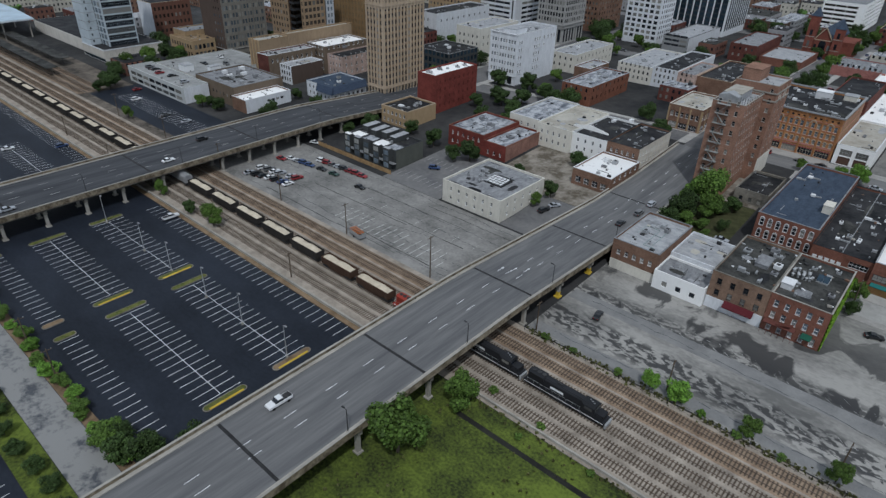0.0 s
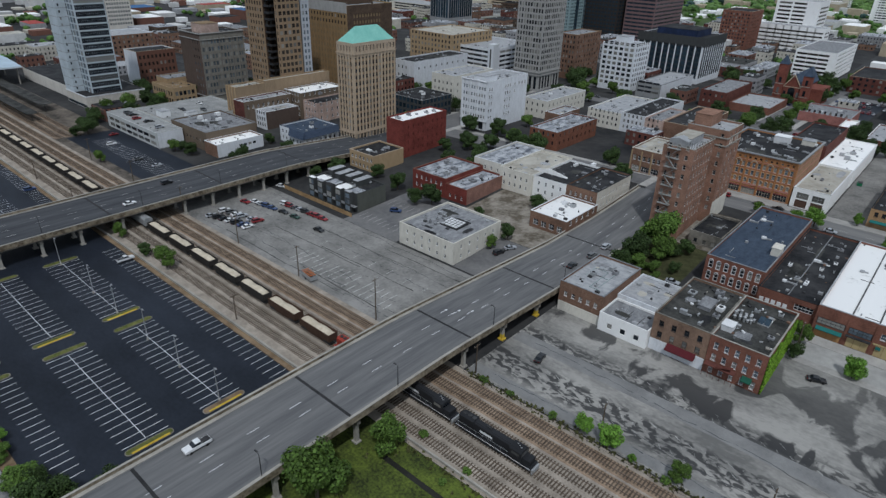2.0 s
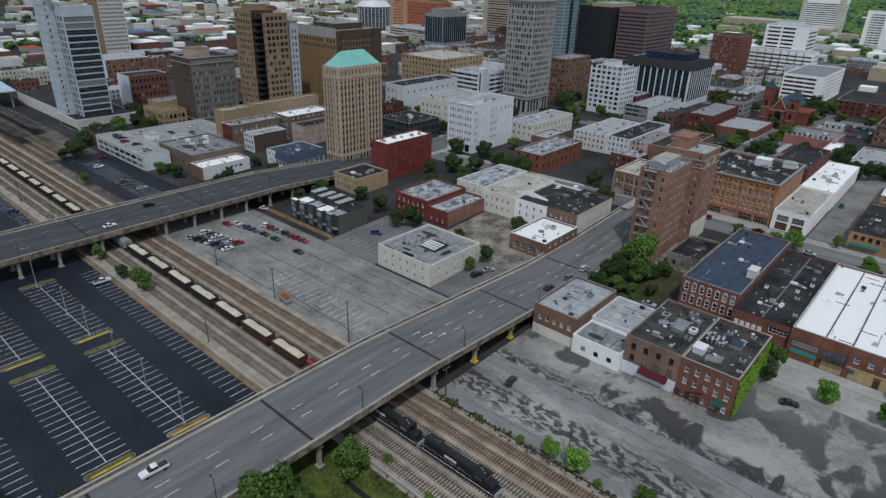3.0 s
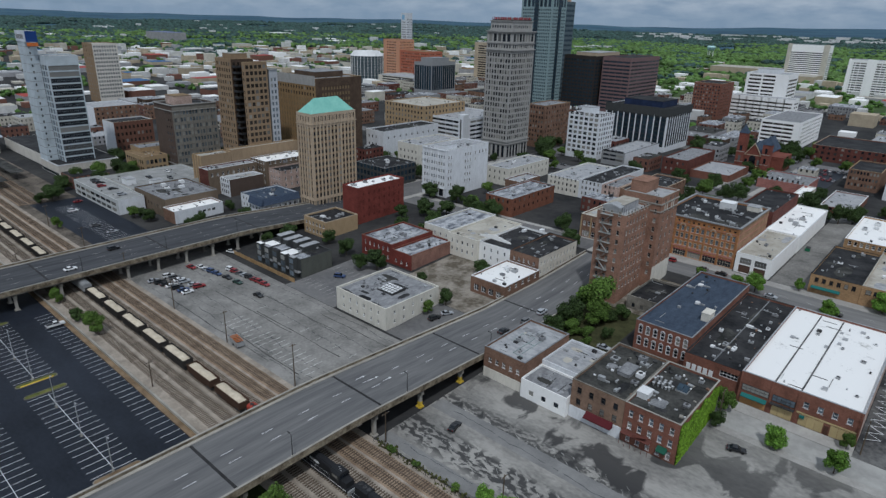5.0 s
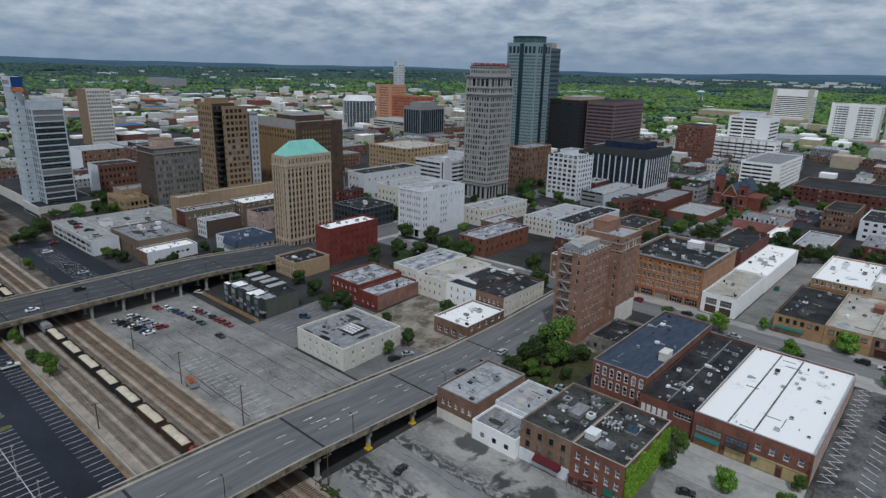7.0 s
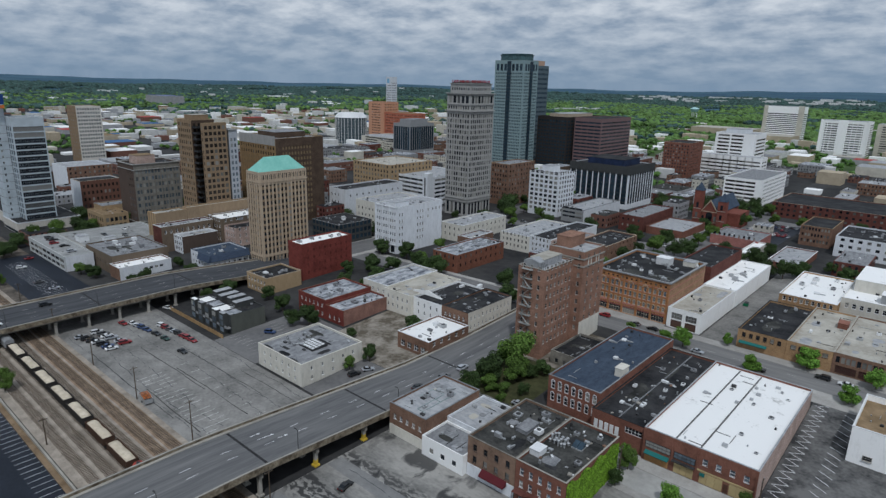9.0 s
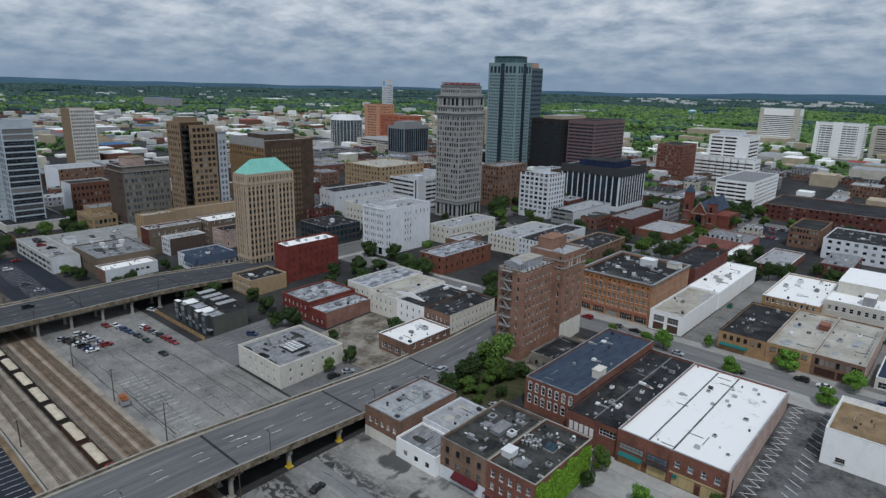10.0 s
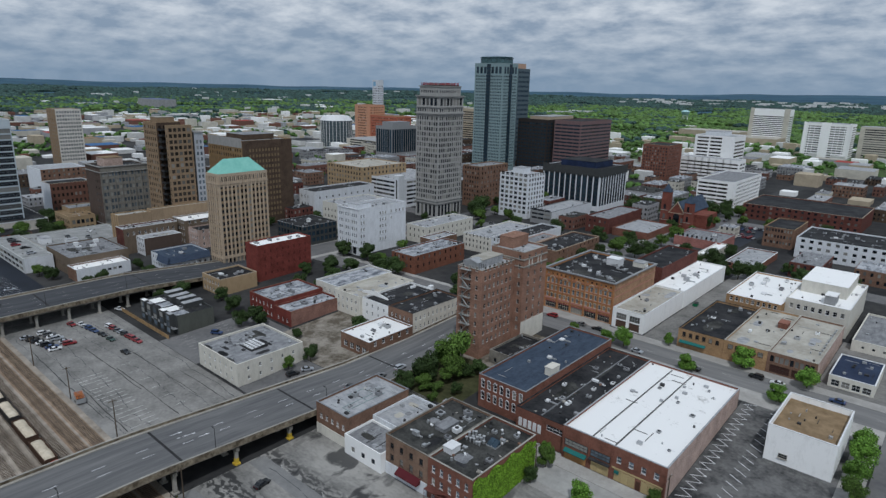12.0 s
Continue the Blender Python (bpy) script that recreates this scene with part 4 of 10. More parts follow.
for k in range(7):
    bm = bmesh.new(); box(bm, 0.8, 53.2, 0.02, 0.09, 7 + k * 3.6, 7.5 + k * 3.6); box(bm, 53.91, 53.98, 0.8, 47.2, 7 + k * 3.6, 7.5 + k * 3.6)
    part("floor_band", bm, CHAR_WALL, b)
building("parking_garage", "low grey garage with white end wall", -176, -158, 434, 492, 13, GREY_WALL, ROOF_LT, S=(3, 3, 5.0, 1.4, 3, 3.0, 1, 1), wall_e=WHITE_WALL, coping=ROOF_DK)
building("office_tower", "black glass and panel slab tower", -367, -326, 690, 770, 62, BLACK_PANEL, ROOF_DK, S=(10, 14, 3.0, 2.2, 4, 4.0, 0.8, 0.8, "plain", GLASS_BLUE), E=(12, 14, 4.6, 2.2, 4, 4.0, 0.8, 0.8, "plain", GLASS_BLUE), coping=BLACK_PANEL)
building("office_tower", "maroon tower with dark window bands", -322, -287, 700, 775, 62, MAROON, ROOF_DK, S=(4, 14, 8.0, 1.8, 4, 4.0, 1, 1, "plain", GLASS_BLUE), E=(8, 14, 8.9, 1.8, 4, 4.0, 1, 1, "plain", GLASS_BLUE), coping=MAROON)
building("office_tower", "dark blue glass block with pale piers", -545, -514.5, 619, 665, 45, GREY_WALL, ROOF_GREY, S=(7, 1, 3.6, 30, 11, 30, 0.8, 0.8, "plain", GLASS_BLUE), E=(11, 1, 3.5, 30, 11, 30, 0.8, 0.8, "plain", GLASS_BLUE), coping=GREY_WALL)
building("shop_building", "pale three-storey row building", -160, -139, 337, 385, 14, CREAM, ROOF_LT, S=(7, 3, 1.0, 1.7, 2, 3.2, 1, 1), coping=WHITE)
building("shop_building", "white row building with black roof", -138.9, -124.6, 337, 391, 15, WHITE_WALL, ROOF_DK, S=(5, 3, 1.0, 1.7, 2, 3.2, 1, 1), coping=WHITE)
building("shop_building", "pink painted row building", -124.5, -115, 337, 370, 14.5, PINK_BRICK, ROOF_GREY, S=(3, 3, 1.0, 1.7, 2, 3.2, 1, 1), coping=PINK_BRICK)
building("shop_building", "brick building with black roof and pale parapet", -114.9, -97, 340, 389, 14, BRICK_BROWN, ROOF_DK, coping=STONE_BEIGE, E=(10, 2, 1, 1.6, 3, 3.5, 1, 1))
b = building("shop_building", "brown brick corner building with cream roof and pale pilasters", -102.5, -87, 275.5, 302, 16.2, BRICK_BROWN, ROOF_TAN, S=[(3, 1, 3.6, 2.6, 0.4, 4, 0.8, 0.8, "grid"), (6, 1, 1.3, 2.2, 5.6, 4, 0.8, 0.8, "sash")], E=[(5, 1, 3.6, 2.6, 0.4, 4, 0.8, 0.8, "grid"), (10, 1, 1.3, 2.2, 5.6, 4, 0.8, 0.8, "sash")], coping=CREAM)
piers(b, 15.5, 26.5, 0.3, 10.6, 3, 5, STONE_TAN, 0.6, 0.2)
building("shop_building", "dark red brick block with grey roof", -131, -114, 435, 487, 15, BRICK_DKRED, ROOF_GREY, coping=BRICK_DKRED, S=(4, 2, 1.2, 1.6, 3, 4, 1, 1))
building("shop_building", "brick building with pale roof", -112, -87, 437, 477, 9.5, BRICK_RED, ROOF_LT, coping=BRICK_RED)
building("shop_building", "pink brick building with grey roof", -71, -43, 440, 470, 11, masonry("pink_red_brick", (0.34, 0.15, 0.13)), ROOF_GREY, S=(9, 1, 1.1, 1.5, 6, 3, 1, 1), coping=ROOF_LT)
building("office_building", "long red brick block with pale trim", -71, 10, 582, 640, 13.5, BRICK_DKRED, ROOF_DK, S=(18, 3, 1.8, 1.8, 1.8, 3.8, 1, 1), coping=STONE_BEIGE)
building("office_building", "white three-storey office with black roof", -7.5, 40, 465, 505, 17, WHITE_WALL, ROOF_DK, S=(10, 3, 2.0, 1.7, 2.0, 3.8, 1.5, 1.5), coping=WHITE)
building("office_building", "brown office with yellow trim", -30, -12.5, 483, 520, 17, BRICK_BROWN, ROOF_DK, S=(9, 3, 1.1, 1.8, 2.5, 3.8, 0.8, 0.8), coping=STONE_TAN)
building("shop_building", "small white roofed building with tree", -45, -38.5, 407, 442, 10.5, CREAM, ROOF_WHITE, coping=WHITE)
building("shop_building", "mixed low brick shops", -29, -12.5, 406, 448, 9.5, BRICK_RED, ROOF_LT, coping=WHITE, S=(5, 1, 1.6, 1.6, 1.5, 3, 1, 1))
building("apartment_building", "red brick apartment slab with pale bay", -230, -200, 745, 785, 39, BRICK_RED, ROOF_DK, S=(9, 10, 1.5, 1.7, 4, 3.4, 1, 1), E=(9, 10, 1.5, 1.7, 4, 3.4, 1, 8), coping=STONE_BEIGE)
building("office_building", "white stepped office with dark window bands", -196, -152, 812, 856, 49, WHITE_SUNLIT, ROOF_LT, S=(2, 11, 13, 2.0, 4, 4.1, 2, 12, "plain", GLASS_BROWN), E=(3, 10, 12, 1.9, 4, 4.1, 6, 2, "plain", GLASS_BROWN), coping=WHITE)
building("office_building", "lower white wing of the stepped office", -203, -136, 790, 811.8, 25, WHITE_SUNLIT, ROOF_LT, S=(8, 5, 8.7, 1.7, 3, 4, 2, 2, "plain", GLASS_BROWN), E=(2, 5, 7.7, 1.7, 3, 4, 2, 2, "plain", GLASS_BROWN), coping=WHITE)
building("parking_garage", "white parking garage with dark window bands", -121, -90, 618, 700, 24, WHITE_SUNLIT, ROOF_GREY, S=(3, 6, 8.0, 1.7, 2.5, 3.4, 1, 5, "plain", GLASS_BROWN), E=(18, 6, 2.6, 1.6, 2.5, 3.4, 8, 2, "plain", GLASS_BROWN), coping=WHITE)
teal = building("office_tower", "tall teal-grey tower with small dark windows and flat crown", -402, -361, 646, 675, 124.5, masonry("teal_grey_panel", (0.24, 0.325, 0.335), False), ROOF_DK, S=[(16, 30, 1.35, 1.9, 6, 3.55, 1.5, 1.5, "plain", GLASS_BLUE), (7, 1, 3.6, 7.5, 113, 4, 1.5, 1.5, "plain", GLASS_BLUE)], E=[(12, 30, 1.35, 1.9, 6, 3.55, 1.5, 1.5, "plain", GLASS_BLUE), (5, 1, 3.6, 7.5, 113, 4, 1.5, 1.5, "plain", GLASS_BLUE)])
# brown tower with an open light court in its front
# The court's side wall and back get dark brick to paint in its shade.
building("office_tower", "tall brown art-deco tower beside a light court", -342.6, -324.6, 231.2, 247, 73, BROWN_STONE, ROOF_TAN, S=(6, 17, 1.5, 2.1, 8, 3.7, 0.8, 0.8, "plain", GLASS_BROWN), E=(3, 17, 1.5, 2.1, 8, 3.7, 0.8, 6, "plain", GLASS_BROWN), wall_e=DARK_BROWN, coping=STONE_TAN)
building("office_tower", "recessed middle of the brown art-deco tower, coloured dark for court shade", -324.5, -312.5, 240, 247, 70, DARK_BROWN, ROOF_TAN, S=(4, 16, 1.5, 2.1, 8, 3.7, 0.6, 0.6, "plain", GLASS_BROWN))
building("office_tower", "brown art-deco tower wing with paired windows", -312.4, -310, 231.2, 247, 72, BROWN_STONE, ROOF_TAN, S=(1, 17, 1.2, 2.1, 8, 3.65, 0.5, 0.5, "plain", GLASS_BROWN), E=(5, 17, 2.1, 2.2, 8, 3.65, 0.6, 0.6, "plain", GLASS_BROWN), coping=STONE_TAN)
cb = thing("court_balcony", "dark iron balconies stacked in the tower's light court", "balcony", (-324.4, 238.0, 0))
for k in range(17):
    bm = bmesh.new(); box(bm, 0, 4.5, -6, 1.9, 9.0 + k * 3.7, 9.2 + k * 3.7); fl = part("landing", bm, STEEL_DK, cb)
    bm = bmesh.new(); box(bm, 4.5, 4.58, -6, 1.9, 9.2 + k * 3.7, 10.4 + k * 3.7); box(bm, 0, 4.5, -6.08, -6.01, 9.2 + k * 3.7, 10.4 + k * 3.7); part("railing", bm, STEEL_DK, fl)
b = building("office_tower", "pale grey stone tower with arched top windows", -336, -311.5, 249, 255, 67, masonry("cool_grey_stone", (0.40, 0.42, 0.45), False), ROOF_GREY, S=(7, 15, 1.4, 2.2, 6, 3.7, 0.8, 0.8, "plain", GLASS_GREY), E=(2, 15, 1.4, 2.2, 6, 3.7, 0.6, 0.6, "plain", GLASS_GREY), cornice=0.5, coping=STONE_GREY)
b = building("office_building", "large dark brown hotel block", -344.4, -301, 275.8, 315, 61, masonry("hotel_tan_brick", (0.25, 0.165, 0.085), False), ROOF_GREY, S=[(14, 13, 1.5, 2.0, 6, 3.75, 0.8, 0.8, "plain", GLASS_BROWN)], wall_e=DARK_BROWN, E=(10, 13, 1.5, 2.0, 6, 3.75, 5, 10, "plain", masonry("tan_blind", (0.20, 0.145, 0.085), False)), coping=STONE_TAN)
bm = bmesh.new(); box(bm, 0, 43.4, -0.12, -0.004, 54.2, 60.4); part("attic_band", bm, STONE_GREY, b)
piers(b, 43.4, 39.2, 5, 54, 14, 0, masonry("hotel_tan_brick", (0.25, 0.165, 0.085), False), 0.7, 0.2)
b = building("office_building", "grey-brown stone office block with a plain brown side", -386, -361.3, 208.5, 239, 43, masonry("umber_brick", (0.095, 0.07, 0.058), False), ROOF_DK, S=(3, 8, 1.2, 1.8, 5, 4.4, 14, 2, "plain", GLASS_BROWN), wall_e=masonry("drab_stone", (0.205, 0.195, 0.172), False), E=(14, 8, 1.5, 2.5, 5, 4.4, 0.8, 0.8, "plain", GLASS_GREY), cornice=0.5, coping=STONE_GREY)
piers(b, 24.7, 30.5, 4, 41, 0, 7, masonry("drab_stone", (0.205, 0.195, 0.172), False), 0.6, 0.3)
ledges(b, 24.7, 30.5, (4.0, 38.6), STONE_GREY, 0.4, 0.4)
building("office_building", "red-brown brick block with white end wall", -560, -525, 220, 256, 23, WHITE_WALL, ROOF_LT, wall_e=BRICK_BROWN, E=(9, 5, 1.4, 1.8, 4, 3.7, 1, 1))
building("office_building", "brown brick block with white end wall", -455, -436, 200, 228, 24, WHITE_WALL, ROOF_DK, wall_e=masonry("umber_red_brick", (0.15, 0.075, 0.055), False), E=(9, 4, 1.5, 2.3, 3.5, 4.8, 1, 1, "plain", GLASS_BROWN), coping=STONE_BEIGE)
b = building("office_tower", "white office tower with dark window strips", -425, -405.4, 156.2, 174.2, 72.2, paint("pale_blue_panel", (0.47, 0.53, 0.57), 0.6), ROOF_LT, S=(4, 16, 3.6, 2.9, 7.5, 3.75, 0.8, 0.8, "grid", GLASS_GREY), E=(1, 16, 16.8, 2.95, 7.3, 3.75, 0.5, 0.5, "grid", GLASS), frame_mat=paint("blue_grey_metal", (0.20, 0.24, 0.28), 0.5), coping=WHITE)
b = building("office_tower", "white service slab with one column of small windows", -430, -416.4, 149.8, 156.0, 86, paint("pale_blue_panel", (0.47, 0.53, 0.57), 0.6), ROOF_LT, E=(1, 19, 0.9, 1.5, 9, 3.75, 1.2, 3.4), coping=WHITE)
for k in range(15):
    bm = bmesh.new(); box(bm, -0.06, 13.66, -0.06, -0.004, 6 + k * 5.1, 6.25 + k * 5.1); box(bm, 13.604, 13.66, 0, 6.2, 6 + k * 5.1, 6.25 + k * 5.1)
    part("joint_strip", bm, GREY_WALL, b)


building("office_building", "long tan-ended block with grey roof", -402, -387, 196, 232, 14, STONE_TAN, ROOF_GREY, coping=GREY_WALL, S=(4, 2, 1.2, 1.6, 3, 4, 6, 1))
building("office_tower", "distant grey-beige slab tower", -732, -705, 292, 318, 64, BROWN_STONE, ROOF_TAN, wall_e=STONE_PALE, S=(4, 14, 1.6, 1.8, 5, 4, 1, 1), E=(9, 14, 1.9, 2.3, 5, 4, 1, 1, "plain", glass("pale_grey_glass", (0.17, 0.18, 0.185), 0.3)))
GARAGE_WALL = masonry("pale_garage_concrete", (0.46, 0.475, 0.47), False)
GARAGE_DECK = surf("garage_deck", (0.20, 0.205, 0.205), (0.34, 0.345, 0.34), 0.9, big=0.15, fine=1.2)
b = building("parking_garage", "low concrete garage with open decks and white end wall", -354.5, -295.6, 143.2, 157, 8, GARAGE_WALL, GARAGE_DECK, S=(8, 2, 6.2, 1.9, 1.0, 3.2, 2, 2), wall_e=WHITE_WALL, coping=GARAGE_WALL)
building("parking_garage", "rear deck of the concrete garage", -350, -309.5, 157.1, 205, 8.4, GARAGE_WALL, GARAGE_DECK, coping=CONCRETE, parapet=0.9)
building("shop_building", "brown block with mechanical roof", -308.9, -273.6, 158, 187, 10, masonry("drab_brick", (0.15, 0.115, 0.085), False), ROOF_GREY, coping=ROOF_GREY, S=(6, 1, 1.2, 1.6, 4, 3, 14, 2))
building("shop_building", "low white building beside trees", -273.5, -262, 156.5, 183, 6.5, BRICK_BROWN, ROOF_WHITE, wall_e=WHITE_WALL, E=(4, 1, 1.8, 1.2, 3.2, 3, 12, 4), coping=WHITE)
b = building("shop_building", "yellow-tan building with pilasters", -313.5, -304, 195, 214, 22, masonry("dusty_tan_stone", (0.28, 0.205, 0.135), False), ROOF_TAN, coping=STONE_TAN)
piers(b, 9.5, 19, 0, 21.5, 3, 0, STONE_TAN, 0.8, 0.4)
building("office_building", "yellow-tan stepped podium of the brown tower", -309.8, -304.1, 214.2, 262, 23, masonry("dusty_tan_stone", (0.28, 0.205, 0.135), False), ROOF_TAN, coping=STONE_TAN)
building("shop_building", "dark brick loft with pale roof and grey side windows", -303.9, -294, 193, 225, 16, BRICK_DKRED, ROOF_LT, wall_e=masonry("drab_brick", (0.15, 0.115, 0.085), False), E=(9, 1, 1.2, 1.8, 11.0, 3.6, 1, 1, "sash"), coping=WHITE)
building("shop_building", "small white fronted brick shop with grey roof", -293.9, -284, 200, 222, 11, WHITE_WALL, ROOF_LT, S=(4, 3, 1.3, 2.0, 1.5, 3.3, 0.6, 0.6, "plain"), wall_e=masonry("umber_brick", (0.095, 0.07, 0.058), False), coping=WHITE)
building("shop_building", "dark brick block with fire escapes and white roof", -303, -287, 226.5, 258.5, 17, masonry("drab_brick", (0.15, 0.115, 0.085), False), ROOF_WHITE, E=(8, 4, 1.2, 1.9, 2, 3.8, 1, 1, "sash"), S=(5, 4, 1.2, 1.9, 2, 3.8, 1, 1, "sash"), coping=WHITE)
building("shop_building", "pink painted brick house with sash windows", -286.9, -274, 228, 258, 13, PINK_BRICK, ROOF_DK, E=(7, 3, 1.1, 1.8, 2, 3.8, 1, 1, "sash"), S=(4, 3, 1.1, 1.8, 2, 3.8, 1, 1, "sash"), coping=PINK_BRICK)
building("shop_building", "white and slate mansard shop", -264, -244, 195, 218, 9, WHITE_WALL, ROOF_BLUE, S=(6, 2, 1.1, 1.6, 1.5, 3.4, 1, 1), E=(7, 1, 1.4, 2.2, 1, 3.4, 1, 1), coping=ROOF_BLUE)
building("shop_building", "small tan stone pavilion with square bays", -394, -367, 189, 204.5, 12, STONE_TAN, ROOF_BROWN, S=(8, 2, 1.9, 2.6, 2, 4.4, 1, 1), E=(5, 2, 1.9, 2.6, 2, 4.4, 1, 1), coping=STONE_TAN)

ms = thing("mansard_roof", "slate-blue mansard skirts along the shop's upper edge", "roof", (-244, 195, 0))
MANSARD = surf("slate_tiles", (0.035, 0.05, 0.085), (0.07, 0.095, 0.14), 0.7, big=0.5, fine=3.0, stretch=(1, 1, 4))
bm = bmesh.new(); prism(bm, [(0.004, 5.6), (1.5, 5.6), (0.3, 9.1), (0.004, 9.1)], -0.2, 23.0); part("skirt", bm, MANSARD, ms)
bm = bmesh.new(); prism_x0 = [(-0.004, 5.6), (-1.5, 5.6), (-0.3, 9.1), (-0.004, 9.1)]
a = [bm.verts.new((-11, y, z)) for y, z in prism_x0]; b = [bm.verts.new((1.5, y, z)) for y, z in prism_x0]
bm.faces.new(a); bm.faces.new(b[::-1])
for i in range(4):
    bm.faces.new((a[i], a[(i + 1) % 4], b[(i + 1) % 4], b[i]))
part("skirt", bm, MANSARD, ms)
for k in range(7):
    bm = bmesh.new(); tube(bm, (1.2, 0.4 + k * 3.6, ground_z(-244, 196) - 0.2), (1.2, 0.4 + k * 3.6, 5.6), 0.16, 0.16, 8); part("column", bm, WHITE, ms)

# beside the avenue, right of the brown shop
building("shop_building", "low shop with a dark navy flat roof and white fascia", 43, 56, 283, 305, 10.2, CREAM, surf("navy_roofing", (0.012, 0.02, 0.045), (0.03, 0.045, 0.085), 0.6, big=0.12, fine=0.9), S=(4, 1, 2.4, 2.2, 0.5, 3, 0.6, 0.6, "grid"), parapet=0.25, coping=WHITE)
building("shop_building", "low cream building with a grey weathered roof", 43.5, 75, 323, 362, 10.2, CREAM, ROOF_GREY, S=(8, 1, 0.9, 0.9, 1.6, 3, 2, 2), coping=CREAM)
building("shop_building", "low burnt-out annex with a black roof", -52.4, -41, 222, 243, 8.6, CONCRETE_DK, ROOF_DK, S=(3, 1, 1.2, 1.6, 0.8, 3, 1, 1), coping=CONCRETE_DK)


def poly_block(name, label, category, pts, z0, z1, wall, roof, lip=0.5):
    """A block on a many-cornered plan, with a separate roof slab."""
    t = thing(name, label, category, (pts[0][0], pts[0][1], 0))
    ox, oy = pts[0]
    bm = bmesh.new()
    a, b_ = [bm.verts.new((x - ox, y - oy, z0)) for x, y in pts], [bm.verts.new((x - ox, y - oy, z1)) for x, y in pts]
    bm.faces.new(a[::-1]); bm.faces.new(b_)
    for i in range(len(pts)):
        j = (i + 1) % len(pts)
        bm.faces.new((a[i], a[j], b_[j], b_[i]))
    part("wall", bm, wall, t)
    cx, cy = sum(p[0] for p in pts) / len(pts), sum(p[1] for p in pts) / len(pts)
    bm = bmesh.new()
    q = [((x - cx) * 0.985 + cx - ox, (y - cy) * 0.97 + cy - oy) for x, y in pts]
    a, b_ = [bm.verts.new((x, y, z1)) for x, y in q], [bm.verts.new((x, y, z1 + lip)) for x, y in q]
    bm.faces.new(a[::-1]); bm.faces.new(b_)
    for i in range(len(pts)):
        j = (i + 1) % len(pts)
        bm.faces.new((a[i], a[j], b_[j], b_[i]))
    part("roof", bm, roof, t)
    FOOT.append((min(p[0] for p in pts), max(p[0] for p in pts), min(p[1] for p in pts), max(p[1] for p in pts)))
    return t


pod = poly_block("office_podium", "pale fluted concrete podium with dark roof", "building", ((-520, 152.8), (-430.2, 152.8), (-430.2, 149.6), (-399, 149.6), (-399, 186), (-520, 186)), -0.2, 7.4, STONE_PALE, ROOF_DK, 0.15)
bm = bmesh.new()
for k in range(26):
    box(bm, 90.2 + k * 1.2, 90.8 + k * 1.2, -3.42, -3.2, 2.2, 7.3)
for k in range(30):
    box(bm, 121.0, 121.2, -2.8 + k * 1.2, -2.2 + k * 1.2, 2.2, 7.3)
tagged(part("fluting", bm, STONE_PALE, pod), kind="stuff")
bm = bmesh.new(); box(bm, 90.1, 121.3, -3.5, -3.21, 7.0, 7.55); box(bm, 121.01, 121.3, -3.2, 33, 7.0, 7.55); part("fascia", bm, WHITE_WALL, pod)
bm = bmesh.new(); box(bm, 91, 120, -3.26, -3.2, 0.3, 2.0); part("recessed_windows", bm, GLASS_BLUE, pod)
cn = poly_block("station_canopy", "broad pale blue canopy roof on columns", "canopy", ((-498, 124), (-498, 147), (-540, 150), (-640, 150), (-640, 118), (-540, 116)), 11.2, 12, paint("canopy_white", (0.55, 0.6, 0.64)), paint("canopy_blue", (0.40, 0.50, 0.58), 0.5), 0.3)
for x, y in ((-501, 128), (-501, 144), (-540, 120), (-540, 146), (-590, 120), (-590, 146)):
    bm = bmesh.new(); tube(bm, (x + 498, y - 124, -0.2), (x + 498, y - 124, 11.2), 0.5, 0.5, 10); part("column", bm, CONCRETE, cn)

for y0, y1, x1 in ((126, 133, -407), (113.4, 119.6, -389)):
    pc = thing("platform_canopy", "long low dark platform roof on steel posts", "canopy", (-620, y0, 0), group="platform canopies")
    L, w = x1 + 620, y1 - y0
    bm = bmesh.new(); prism_roof = [(0, 4.9), (w / 2, 4.55), (w, 4.9), (w, 5.15), (w / 2, 4.8), (0, 5.15)]
    a, b = ([bm.verts.new((x, y, z)) for y, z in prism_roof] for x in (0, L))
    for i in range(6):
        bm.faces.new((a[i], a[(i + 1) % 6], b[(i + 1) % 6], b[i]))
    for q in (a, b):
        bm.faces.new((q[0], q[1], q[4], q[5])); bm.faces.new((q[1], q[2], q[3], q[4]))
    part("roof", bm, ROOF_TAR, pc, "stained black roofing")
    for k in range(int(L / 24)):
        bm = bmesh.new(); tube(bm, (L - 3 - k * 24, w / 2, -0.2), (L - 3 - k * 24, w / 2, 4.6), 0.16, 0.14, 6)
        part("post", bm, STEEL_DK, pc)

# ---- streets and lots ----
def flat(name, rects, z, mat, label, category, kind="stuff", follow=False):
    """Painted marks or thin strips, given as (x0, x1, y0, y1), in one sheet."""
    bm = bmesh.new()
    for x0, x1, y0, y1 in rects:
        q = [bm.verts.new((x, y, (ground_z(x, y) if follow else 0) + z)) for x, y in ((x0, y0), (x1, y0), (x1, y1), (x0, y1))]
        bm.faces.new(q)
    ob = new(name, mesh(name, bm, mat))
    return tagged(ob, label, category, kind=kind)


